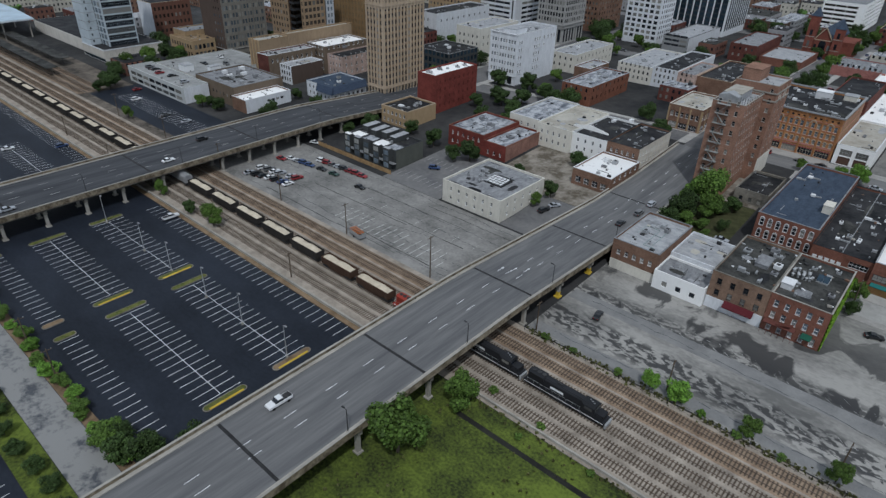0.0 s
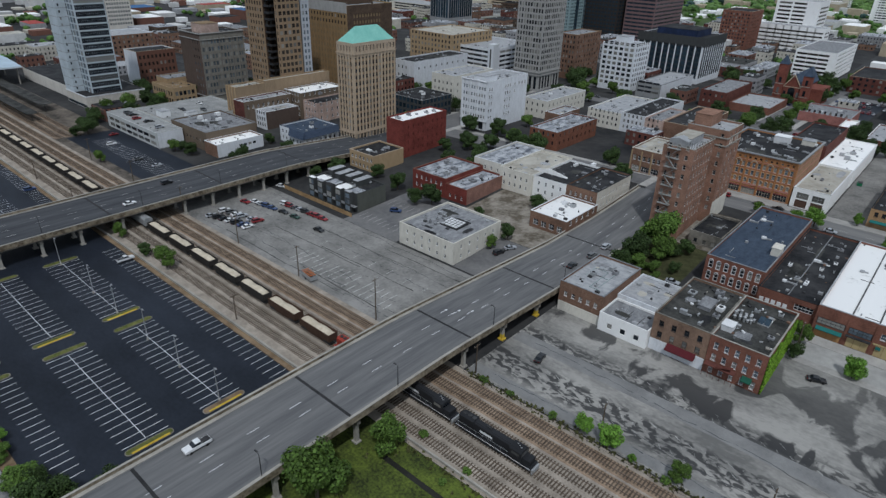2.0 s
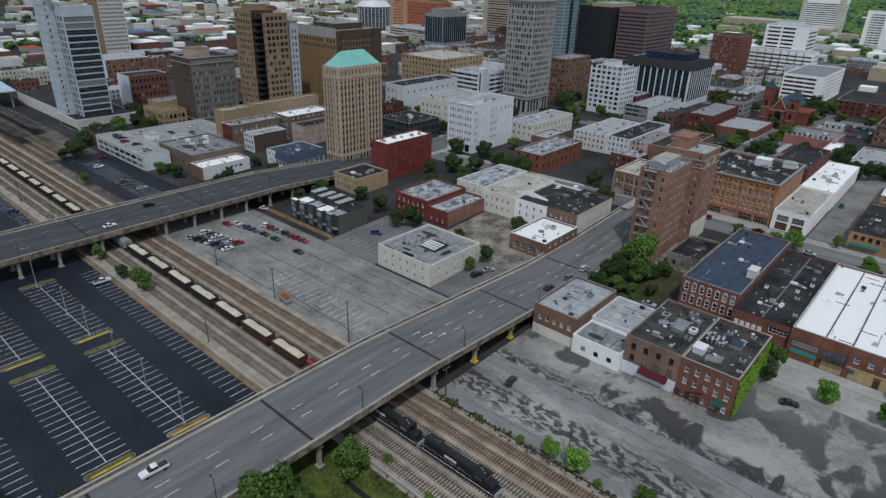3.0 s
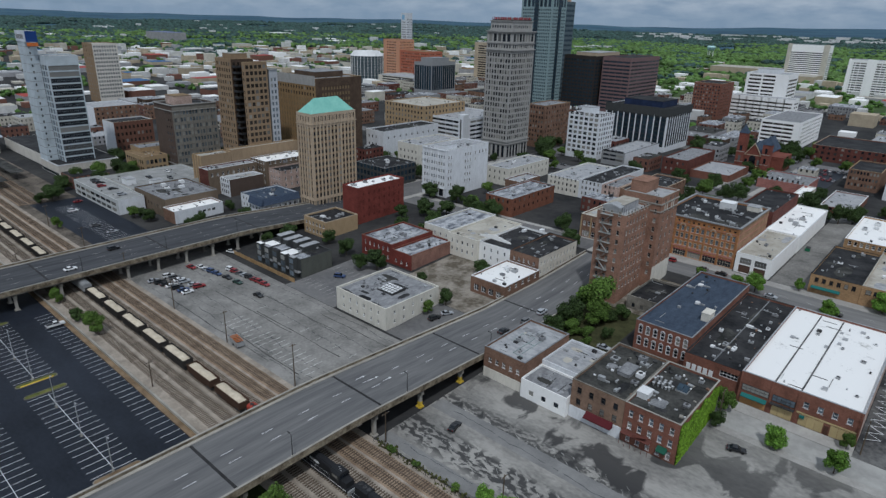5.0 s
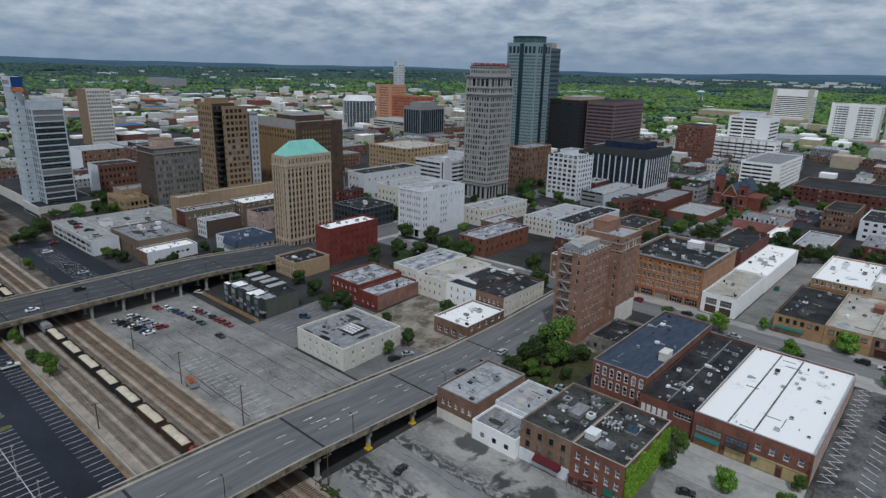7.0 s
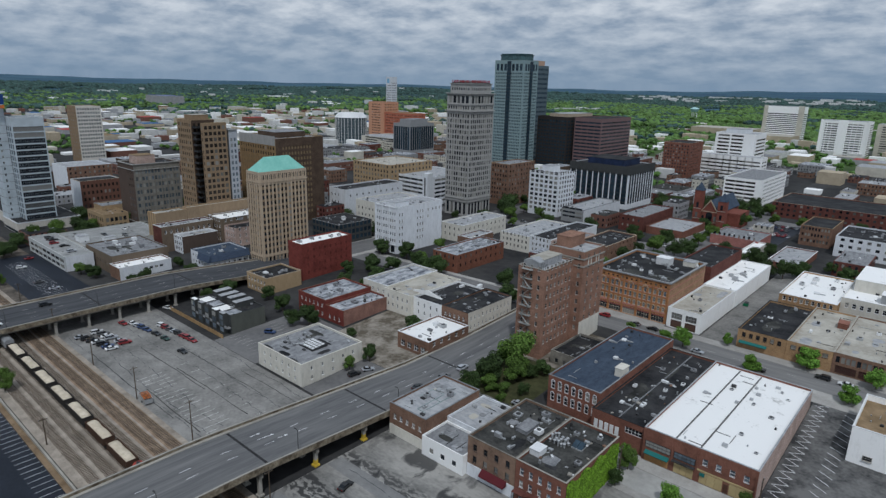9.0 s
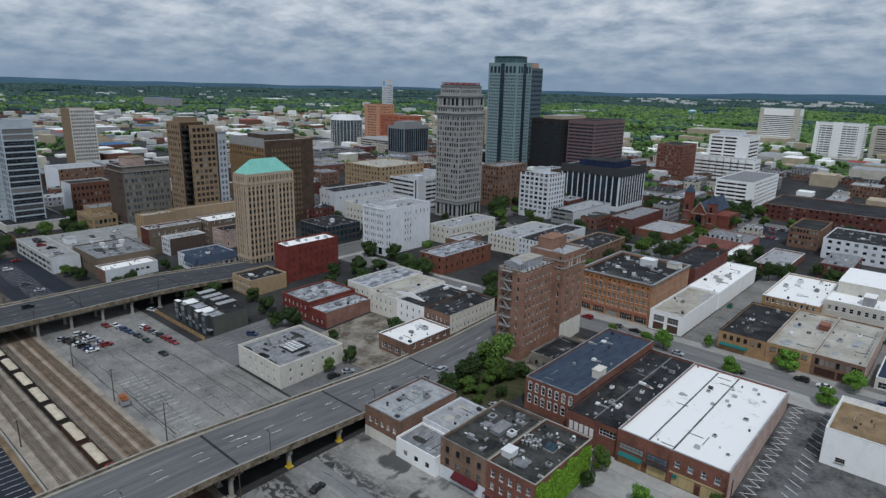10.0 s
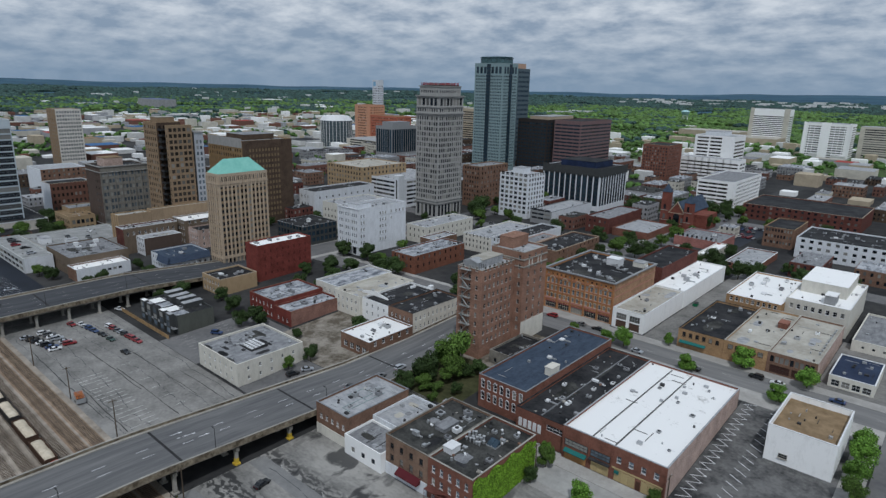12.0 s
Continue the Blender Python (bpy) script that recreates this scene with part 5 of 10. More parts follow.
W2 = 0.07
for x0, x1 in ((-199.5, -158.0), (-146.2, -102.6)):
    for yc in (63.0, 45.0):
        n = round((x1 - x0) / 2.74)
        r = [(x0 + i * (x1 - x0) / n - W2, x0 + i * (x1 - x0) / n + W2, yc - 5.2, yc + 5.2) for i in range(n + 1)]
        r.append((x0, x1, yc - W2, yc + W2))
        flat("parking_lines", r, 0.062, LINE_WHITE, "white painted stall lines of a double parking row", "line marking")
    n = round((x1 - x0) / 2.74)
    flat("parking_lines", [(x0 + i * (x1 - x0) / n - W2, x0 + i * (x1 - x0) / n + W2, 27.4, 32.2) for i in range(n + 1)], 0.062, LINE_WHITE, "white painted stall lines beside the hedge", "line marking")
flat("parking_lines", [(-199 + i * 2.74 - W2, -199 + i * 2.74 + W2, 75.4, 80.5) for i in range(37)], 0.062, LINE_WHITE, "white painted stall lines along the railway wall", "line marking")
for x0, x1, yc in ((-296, -243, 45.0), (-296, -243, 63.0)):
    n = round((x1 - x0) / 2.74)
    flat("parking_lines", [(x0 + i * 2.74 - W2, x0 + i * 2.74 + W2, yc - 5.2, yc + 5.2) for i in range(n)] + [(x0, x1, yc - W2, yc + W2)], 0.062, LINE_WHITE, "white painted stall lines in the lot past the viaduct", "line marking")
west_lot = patch("pavement", -420, -300.1, 23.5, 82, ASPHALT_NEW, 0.05)
tagged(west_lot, "dark asphalt lot past the viaduct", "parking lot", kind="structure")
flat("parking_lines", [(-400 + i * 2.74 - W2, -400 + i * 2.74 + W2, 75.7, 81.0) for i in range(56)], 0.064, LINE_WHITE, "white painted stall lines beside the tracks", "line marking")
side_lot = patch("pavement", -345, -238, 117, 143, ASPHALT_NEW, 0.055)
tagged(side_lot, "dark asphalt lot below the garage", "parking lot", kind="structure")
flat("parking_lines", [(-330 + i * 2.74 - W2, -330 + i * 2.74 + W2, 124, 134) for i in range(30)], 0.066, LINE_WHITE, "white painted stall lines below the garage", "line marking")
# dark sealed seams along the worn lot north of the railway
bm = bmesh.new()
rnd = random.Random(8)
for x0, x1, y in ((-142, -105, 117.4), (-186, -118, 115.2), (-176, -128, 129.8), (-150, -104, 131.2), (-165, -112, 140.5), (-132, -96, 146)):
    row, w = [], 0.12
    for x in steps(x0, x1, 1.5):
        y, w = y + rnd.uniform(-0.12, 0.12), 0.5 * w + 0.5 * rnd.uniform(0.02, 0.24)
        row.append((bm.verts.new((x, y - w, 0.058)), bm.verts.new((x, y + w, 0.058))))
    for p, q in zip(row, row[1:]):
        bm.faces.new((p[0], q[0], q[1], p[1]))
tagged(new("tar_seams", mesh("tar_seams", bm, ROOF_TAR)), "dark tarred seams and cracks in the worn lot", "crack", kind="stuff")
# striped lot beside the white-roofed store
store_lot = patch("pavement", 25.2, 56, 187, 259, surf("store_asphalt", (0.035, 0.036, 0.038), (0.16, 0.158, 0.155), 0.8, big=0.11, fine=1.0, contrast=(0.36, 0.62)), 0.07)
tagged(store_lot, "worn grey lot beside the store", "parking lot", kind="structure")
bm = bmesh.new()
for i in range(17):
    y = 196 + i * 3.4
    for a, b in ((26.0, 29.6), (34.0, 37.4)):
        s = 1.9 if a < 30 else -1.9
        q = [bm.verts.new((x, yy, ground_z(x, yy) + 0.085)) for x, yy in ((a, y), (b, y + s), (b, y + s + 0.2), (a, y + 0.2))]
        bm.faces.new(q)
for i in range(16):
    y = 197.7 + i * 3.4
    q = [bm.verts.new((x, yy, ground_z(x, yy) + 0.088)) for x, yy in ((26.6, y + 1.6), (29.4, y + 0.2), (29.4, y + 0.4), (26.6, y + 1.8))]
    bm.faces.new(q)
tagged(new("parking_lines", mesh("parking_lines", bm, LINE_WHITE)), "white slanted stall lines beside the store", "line marking", kind="stuff")

south_street = patch("road", -460, -97, 12.8, 20.6, surf("patched_street", (0.075, 0.08, 0.09), (0.235, 0.235, 0.23), 0.8, big=0.16, fine=1.0, contrast=(0.34, 0.5)), 0.06)
tagged(south_street, "grey side street behind the hedge", "road", kind="structure")
verge = patch("ground_cover", -460, -97, 20.7, 23.4, DIRT, 0.07)
tagged(verge, "bare planting strip under the hedge", "planting strip", kind="structure")
verge2 = patch("ground_cover", -460, -97, 6.5, 12.7, GRASS, 0.06)
tagged(verge2, "green verge beside the side street", "grass", kind="structure")
south_lot = patch("pavement", -460, -97, -120, 6.4, ASPHALT_NEW, 0.05)
tagged(south_lot, "dark asphalt lot behind the verge", "parking lot", kind="structure")
flat("parking_lines", [(-160 + i * 2.74 - W2, -160 + i * 2.74 + W2, -1, 4.6) for i in range(24)], 0.064, LINE_WHITE, "white painted stall lines behind the verge", "line marking")

for nm, x0, x1, y0, y1, lab in (
        ("road", -260, -60.1, 261, 274, "grey asphalt avenue through downtown"),
        ("road", -86, -68, 256.2, 620, "grey asphalt street leading into downtown"),
        ("road", -420, 140, 396, 410, "grey asphalt cross avenue"),
        ("road", -232, -212, 256.2, 620, "grey asphalt street from the viaduct"),
        ("road", -480, 140, 545, 560, "grey asphalt avenue by the church"),
        ("road", 62, 74, 190, 620, "grey asphalt street beside the white box building")):
    tagged(patch(nm, x0, x1, y0, y1, ASPHALT, 0.065 + 0.006 * (x1 - x0 < 30)), lab, "road", kind="structure")
for x0, x1, y0, y1 in ((-34.4, 62, 274.1, 279.3), (-42, 62, 252.5, 260.9), (-67.5, -34.5, 274.1, 281.3), (-3.9, 25, 186.8, 191.2), (-20, -4, 186.8, 192), (-120, -98, 262.5, 266), (-160, -90, 390.5, 395.9), (56, 61.5, 190, 252), (-6.6, 61, 175.5, 178.1), (62.1, 100, 175.5, 178.1)):
    tagged(patch("pavement", x0, x1, y0, y1, SIDEWALK, 0.16, 0.18), "pale concrete sidewalk", "sidewalk", kind="structure")
lane2 = patch("road", -66, 140, 113.6, 117.0, surf("pale_worn_lane", (0.15, 0.15, 0.15), (0.25, 0.25, 0.245)), 0.066)
tagged(lane2, "pale worn lane beside the track fence", "road", kind="structure")
store_street = patch("road", -5.5, 140, 178.2, 186.7, STREET_PALE, 0.075)
corner_lot = patch("pavement", -6.6, 140, 155, 175.4, LOT_WET, 0.07)
tagged(corner_lot, "grey asphalt corner lot with patches", "parking lot", kind="structure")
tagged(store_street, "worn grey street in front of the store", "road", kind="structure")
pale = patch("road", -66, 140, 132.4, 137.2, surf("pale_worn_lane", (0.15, 0.15, 0.15), (0.25, 0.25, 0.245), 0.9, big=0.06, fine=0.5), 0.066)
tagged(pale, "pale worn lane across the lot", "road", kind="structure")
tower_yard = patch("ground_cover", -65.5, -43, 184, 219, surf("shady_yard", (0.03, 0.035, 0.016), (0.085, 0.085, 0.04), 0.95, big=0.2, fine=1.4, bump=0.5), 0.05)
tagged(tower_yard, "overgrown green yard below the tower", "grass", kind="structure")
r = [(-40 + i * 9.0, -40 + i * 9.0 + 3.0, 267.4, 267.55) for i in range(18)]
flat("lane_lines", r, 0.085, LINE_WORN, "worn dashed lane line on the avenue", "line marking", follow=True)

# lane dashes and dark joints on the near bridge
def deck_marks(name, zf, xs, ya, yb, length, gap, mat, label, w=0.07):
    bm = bmesh.new()
    y = ya
    while y < yb:
        for x in xs:
            q = [bm.verts.new((xx, yy, zf(yy) + 0.012)) for xx, yy in ((x - w, y), (x + w, y), (x + w, y + length), (x - w, y + length))]
            bm.faces.new(q)
        y += length + gap
    return tagged(new(name, mesh(name, bm, mat)), label, "line marking", kind="stuff")


deck_marks("lane_lines", deck_z, (-79.1, -75.6), 4, 255, 3.0, 7.5, LINE_WHITE, "dashed white lane lines on the bridge")
deck_marks("lane_lines", far_deck_z, (-227.5, -222.3, -217), -20, 240, 3.0, 7.5, LINE_WORN, "dashed worn lane lines on the viaduct")
TAR = surf("tar_joint", (0.02, 0.02, 0.021), (0.04, 0.04, 0.041), 0.8, big=0.5, fine=3, bump=0)
for zf, xa, xb, ys in ((deck_z, -87.1, -67.6, (36.5, 74.6, 115.5, 156, 195)), (far_deck_z, -234.6, -209.9, (40, 85, 130, 172))):
    for y in ys:
        bm = bmesh.new()
        box(bm, xa, xb, y - 0.35, y + 0.35, zf(y) - 0.05, zf(y) + 0.02)
        tagged(new("expansion_joint", mesh("expansion_joint", bm, TAR)), "dark tar joint across the bridge deck", "joint", group="bridge joints", kind="structure")
bm = bmesh.new()
for x, y in ((-81.6, 119), (-78.9, 121.5), (-76.2, 124)):
    for pts in (((-0.09, 0), (0.09, 0), (0.09, 2.2), (-0.09, 2.2)), ((-0.4, 2.2), (0.4, 2.2), (0, 3.2))):
        bm.faces.new([bm.verts.new((x + u, y + v, deck_z(y + v) + 0.014)) for u, v in pts])
tagged(new("lane_arrows", mesh("lane_arrows", bm, LINE_WHITE)), "white painted lane arrows on the bridge", "line marking", kind="stuff")


# ---- islands, lamps, poles ----
def stadium(bm, L, w, z0, z1, k=8, mi=0):
    pts = []
    for s in (1, -1):
        for i in range(k + 1):
            a = math.pi * i / k if s == 1 else math.pi + math.pi * i / k
            pts.append((math.cos(a) * w / 2, s * (L - w) / 2 + math.sin(a) * w / 2))
    lo = [bm.verts.new((x, y, z0)) for x, y in pts]
    hi = [bm.verts.new((x, y, z1)) for x, y in pts]
    bm.faces.new(hi).material_index = mi
    for i in range(len(pts)):
        j = (i + 1) % len(pts)
        bm.faces.new((lo[i], lo[j], hi[j], hi[i])).material_index = mi


GRASS_DRY = surf("dry_grass", (0.06, 0.075, 0.02), (0.15, 0.15, 0.05), 0.95, big=0.5, fine=2)


def island(x, y, L, yellow, dry):
    t = thing("traffic_island", "kerbed planted island" + (" with a yellow painted kerb" if yellow else " in the parking lot"), "traffic island", (x, y, 0.05), group="parking lot islands")
    bm = bmesh.new(); stadium(bm, L, 2.1, 0, 0.16)
    part("kerb", bm, CONCRETE_DK, t)
    bm = bmesh.new(); stadium(bm, L - 0.5, 1.6, 0.1, 0.24)
    part("planting", bm, DIRT if dry else GRASS_DRY, t)
    if yellow:
        bm = bmesh.new(); box(bm, 0.42, 0.98, -L / 2 + 1.2, L / 2 - 1.2, 0.15, 0.25)
        part("kerb_face", bm, YELLOW, t, "yellow painted kerb")
    return t


for yc in (63.0, 45.0):
    for x, yel, dry in ((-201.6, 0, 0), (-155.8, 1, 0), (-148.2, 0, 0), (-100.6, 1, 1 if yc > 50 else 0)):
        island(x, yc, 10.8, yel, dry)
for x in (-155.4, -148.0, -201.4):
    island(x, 29.6, 5.4, 0, x == -155.4)


def lamp_post(x, y, z, h, arm, label="slim grey steel lamp post", group="parking lot lamps", rz=0, mat=None):
    t = thing("street_lamp", label, "street lamp", (x, y, z), rz, group=group)
    bm = bmesh.new(); tube(bm, (0, 0, 0), (0, 0, h), 0.12, 0.07, 8)
    part("pole", bm, mat or STEEL_LT, t)
    bm = bmesh.new(); tube(bm, (0, 0, 0), (0, 0, 0.7), 0.32, 0.30, 10)
    part("footing", bm, CONCRETE, t)
    bm = bmesh.new(); tube(bm, (0, 0, h - 0.1), (arm, 0, h + 0.15), 0.05, 0.04, 6)
    part("arm", bm, mat or STEEL_LT, t)
    bm = bmesh.new(); box(bm, arm - 0.35, arm + 0.4, -0.16, 0.16, h + 0.06, h + 0.2)
    part("lamp_head", bm, mat or STEEL_LT, t)
    return t


for x in (-199.4, -173.5, -157.0, -138.0, -120.6, -101.6):
    lamp_post(x, 62.4, 0.05, 10.0, 0.9)
for y in (14, 52, 88, 124, 160):
    lamp_post(-66.9, y, deck_z(y) + 0.2, 6.2, -0.9, "thin dark lamp post on the bridge parapet", "bridge lamps", 0, STEEL_DK)
for y in (34, 62, 96, 128, 160):
    lamp_post(-209.2, y, far_deck_z(y) + 0.2, 6.5, -1.2, "thin dark lamp post on the viaduct", "bridge lamps", 0, STEEL_DK)


def utility_pole(x, y, h, arms=1):
    t = thing("utility_pole", "dark weathered wooden utility pole", "utility pole", (x, y, ground_z(x, y)), group="utility poles")
    bm = bmesh.new(); tube(bm, (0, 0, -0.1), (0, 0, h), 0.2, 0.13, 8)
    part("pole", bm, TIE, t)
    for k in range(arms):
        bm = bmesh.new(); box(bm, -0.07, 0.07, -1.2, 1.2, h - 0.6 - k * 0.9, h - 0.44 - k * 0.9)
        part("crossarm", bm, TIE, t)
    for s in (-1, 1):
        bm = bmesh.new(); tube(bm, (0, s * 1.0, h - 0.44), (0, s * 1.0, h - 0.2), 0.07, 0.05, 6)
        part("insulator", bm, STEEL_LT, t)
    return t


for x, y, h in ((-172.5, 111.9, 11), (-137.5, 112.3, 11.3), (-100.5, 112.2, 14), (-129.6, 84.4, 8.4), (-63.8, 113.2, 9), (-29.0, 115.4, 9), (6.6, 115.6, 9.5), (-212, 112, 11), (-255, 112, 11), (-300, 112, 11), (-290, 85, 9), (-245, 84, 9), (-4.5, 179, 10), (26.5, 189, 10), (-150, 22.3, 9), (-133.5, 22.4, 9)):
    utility_pole(x, y, h)
# wires between the poles along the railway
def wire(a, b, sag=0.9):
    bm = bmesh.new()
    pts = [Vector(a).lerp(Vector(b), i / 8) - Vector((0, 0, sag * 4 * (i / 8) * (1 - i / 8))) for i in range(9)]
    for p, q in zip(pts, pts[1:]):
        tube(bm, p, q, 0.02, 0.02, 4)
    return tagged(new("overhead_wire", mesh("overhead_wire", bm, STEEL_DK)), "thin dark overhead wire between poles", "wire", group="overhead wires")


wire((-172.5, 111.9, 10.8), (-137.5, 112.3, 11.1)); wire((-137.5, 112.3, 11.1), (-100.5, 112.2, 13.8)); wire((-212, 112, 10.8), (-172.5, 111.9, 10.8))


# ---- railway ----
def track(yc, xa, xb, bed, label):
    t = thing("railway_track", label, "railway track", (0, yc, 0.1), kind="structure")
    bm = bmesh.new()
    prism_y = [(-1.9, 0.0), (1.9, 0.0), (1.45, 0.22), (-1.45, 0.22)]
    a = [bm.verts.new((xa, y, z)) for y, z in prism_y]
    b = [bm.verts.new((xb, y, z)) for y, z in prism_y]
    for i in range(4):
        bm.faces.new((a[i], a[(i + 1) % 4], b[(i + 1) % 4], b[i]))
    part("ballast_bed", bm, bed, t)
    n = int((xb - xa) / 0.8)
    verts, faces = [], []
    for i in range(n):
        x = xa + i * 0.8 + random.uniform(-0.03, 0.03)
        e = random.uniform(-0.06, 0.06)
        k = len(verts)
        for z in (0.2, 0.3):
            verts += [(x - 0.17, -1.42 + e, z), (x + 0.17, -1.42 + e, z), (x + 0.17, 1.42 + e, z), (x - 0.17, 1.42 + e, z)]
        faces += [tuple(k + q for q in f) for f in ((4, 5, 6, 7), (0, 1, 5, 4), (1, 2, 6, 5), (2, 3, 7, 6), (3, 0, 4, 7))]
    me = bpy.data.meshes.new("ties")
    me.from_pydata(verts, [], faces)
    me.materials.append(TIE)
    tagged(part("ties", me, None, t), kind="stuff")
    for s in (-0.75, 0.75):
        bm = bmesh.new(); box(bm, xa, xb, s - 0.04, s + 0.04, 0.3, 0.44)
        part("rail", bm, RAIL, t, "worn steel rail")
    return t


for yc, bed in ((87.0, BALLAST), (91.1, BALLAST), (95.4, BALLAST), (99.6, BALLAST), (104.0, BALLAST_RUST), (108.4, BALLAST_RUST)):
    track(yc, -620, 150, bed, "railway track of rusty rails on stained ballast" if bed == BALLAST_RUST else "railway track on pale grey ballast")

yard = patch("ground_cover", -700, -237, 112.05, 140, surf("yard_dirt", (0.045, 0.04, 0.035), (0.17, 0.145, 0.12), 0.95, big=0.08, fine=0.9, bump=0.4, contrast=(0.34, 0.62)), 0.052)
tagged(yard, "brown weedy dirt of the old rail yard", "rail yard", kind="structure")
for yc in (114.4, 119.0, 123.8):
    track(yc, -620, -347, BALLAST_RUST, "disused railway track in brown dirt")
# retaining wall by the parking lot, and by the grass
bm = bmesh.new(); box(bm, -620, -88.6, 82.1, 82.6, -0.2, 1.1)
tagged(new("retaining_wall", mesh("retaining_wall", bm, CONCRETE)), "low stained concrete retaining wall beside the tracks", "wall", kind="structure")
bm = bmesh.new(); box(bm, -620, -88.7, 80.6, 82.08, -0.1, 0.3)
tagged(new("dirt_strip", mesh("dirt_strip", bm, DIRT)), "brown dirt strip at the wall foot", "planting strip", kind="structure")
bm = bmesh.new(); box(bm, -66, 150, 84.0, 84.4, -0.2, 0.8)
tagged(new("retaining_wall", mesh("retaining_wall", bm, CONCRETE)), "low pale concrete wall between grass and tracks", "wall", kind="structure")
ditch = patch("ground_cover", -60, 150, 76.3, 77.6, surf("dark_ditch", (0.012, 0.012, 0.01), (0.03, 0.03, 0.025), 0.6), 0.07)
tagged(ditch, "dark drainage channel in the grass", "ditch", kind="structure")


# ---- the train ----
LOCO_BLACK = paint("loco_black", (0.022, 0.023, 0.026), 0.45)
LOCO_RED = paint("loco_red", (0.30, 0.045, 0.03), 0.45)
HOPPER = paint("hopper_black", (0.035, 0.032, 0.03), 0.7)
HOPPER_RUST = paint("hopper_brown", (0.075, 0.045, 0.032), 0.8)
STONE_LOAD = surf("stone_load", (0.42, 0.36, 0.27), (0.62, 0.55, 0.44), 0.95, big=0.6, fine=4, bump=0.6)


def truck(parent, x, axles):
    t = part("truck", mesh_box(x - axles * 0.75, x + axles * 0.75, -1.2, 1.2, 0.35, 0.95, STEEL_DK), None, parent, "black steel wheel truck")
    for i in range(axles):
        for s in (-0.75, 0.75):
            bm = bmesh.new()
            xc = x + (i - (axles - 1) / 2) * 1.5
            tube(bm, (xc, s - 0.07, 0.5), (xc, s + 0.07, 0.5), 0.48, 0.48, 12)
            part("wheel", bm, STEEL_DK, t)


def locomotive(x, col, label, roof=None):
    """Nose towards +x; x is the tail coupler."""
    t = thing("locomotive", label, "locomotive", (x, 95.4, 0.54))
    L = 21.6
    bm = bmesh.new(); box(bm, 0.4, L - 0.4, -1.5, 1.5, 0.95, 1.55)
    part("frame", bm, col, t)
    bm = bmesh.new(); prism_x(bm, [(-0.95, 1.55), (0.95, 1.55), (0.95, 3.9), (0.6, 4.3), (-0.6, 4.3), (-0.95, 3.9)], 1.2, 15.4)
    part("long_hood", bm, col, t)
    bm = bmesh.new(); prism_x(bm, [(-1.15, 3.3), (1.15, 3.3), (1.2, 4.2), (0.7, 4.45), (-0.7, 4.45), (-1.2, 4.2)], 1.6, 5.4)
    part("radiator_flare", bm, col, t)
    bm = bmesh.new(); prism_x(bm, [(-1.5, 1.55), (1.5, 1.55), (1.5, 3.9), (0.9, 4.4), (-0.9, 4.4), (-1.5, 3.9)], 15.41, 18.6)
    cab = part("cab", bm, roof or col, t)
    bm = bmesh.new(); box(bm, 18.58, 18.66, -1.2, 1.2, 3.05, 3.75)
    part("windshield", bm, GLASS, cab)
    for s in (-1, 1):
        bm = bmesh.new(); box(bm, 16.1, 18.0, s * 1.5 - 0.03, s * 1.5 + 0.03, 2.9, 3.6)
        part("side_window", bm, GLASS, cab)
        bm = bmesh.new(); box(bm, 7.2, 10.6, s * 0.96 - 0.02, s * 0.96 + 0.02, 2.5, 3.1)
        part("logo_panel", bm, WHITE, t, "plain white logo shape")
        bm = bmesh.new(); box(bm, 0.6, L - 0.6, s * 1.5 - 0.02, s * 1.5 + 0.02, 1.25, 1.4)
        part("sill_stripe", bm, WHITE, t, "thin white sill stripe")
        for k in range(9):
            bm = bmesh.new(); tube(bm, (1.4 + k * 1.7, s * 1.42, 1.5), (1.4 + k * 1.7, s * 1.42, 2.5), 0.025, 0.025, 5)
            part("rail_post", bm, STEEL_LT, t)
        bm = bmesh.new(); tube(bm, (1.0, s * 1.42, 2.5), (15.2, s * 1.42, 2.5), 0.03, 0.03, 5)
        part("handrail", bm, STEEL_LT, t)
    bm = bmesh.new(); prism_x(bm, [(-1.3, 1.55), (1.3, 1.55), (1.15, 2.9), (-1.15, 2.9)], 18.6, 20.6)
    part("nose", bm, col, t)
    for k in range(3):
        bm = bmesh.new(); tube(bm, (2.3 + k * 1.3, 0, 4.4), (2.3 + k * 1.3, 0, 4.56), 0.55, 0.52, 12)
        part("radiator_fan", bm, STEEL_DK, t)
    bm = bmesh.new(); box(bm, 8.4, 9.8, -0.3, 0.3, 4.25, 4.6)
    part("exhaust_stack", bm, STEEL_DK, t)
    for k in range(3):
        bm = bmesh.new(); tube(bm, (16.4 + k * 0.6, 0.3 - 0.3 * k, 4.4), (16.7 + k * 0.6, 0.3 - 0.3 * k, 4.55), 0.1, 0.14, 6)
        part("air_horn", bm, STEEL_LT, t)
    bm = bmesh.new(); box(bm, 7.6, 13.0, -1.3, 1.3, 0.3, 0.94)
    part("fuel_tank", bm, STEEL_DK, t)
    bm = bmesh.new(); box(bm, L - 0.42, L, -1.35, 1.35, 0.25, 1.3)
    part("pilot", bm, STEEL_LT, t)
    truck(t, 4.0, 3); truck(t, 17.2, 3)
    return t


def prism_x(bm, profile, x0, x1, mi=0):
    a = [bm.verts.new((x0, y, z)) for y, z in profile]
    b = [bm.verts.new((x1, y, z)) for y, z in profile]
    k = len(profile)
    bm.faces.new(a[::-1]).material_index = mi
    bm.faces.new(b).material_index = mi
    for i in range(k):
        bm.faces.new((a[i], a[(i + 1) % k], b[(i + 1) % k], b[i])).material_index = mi


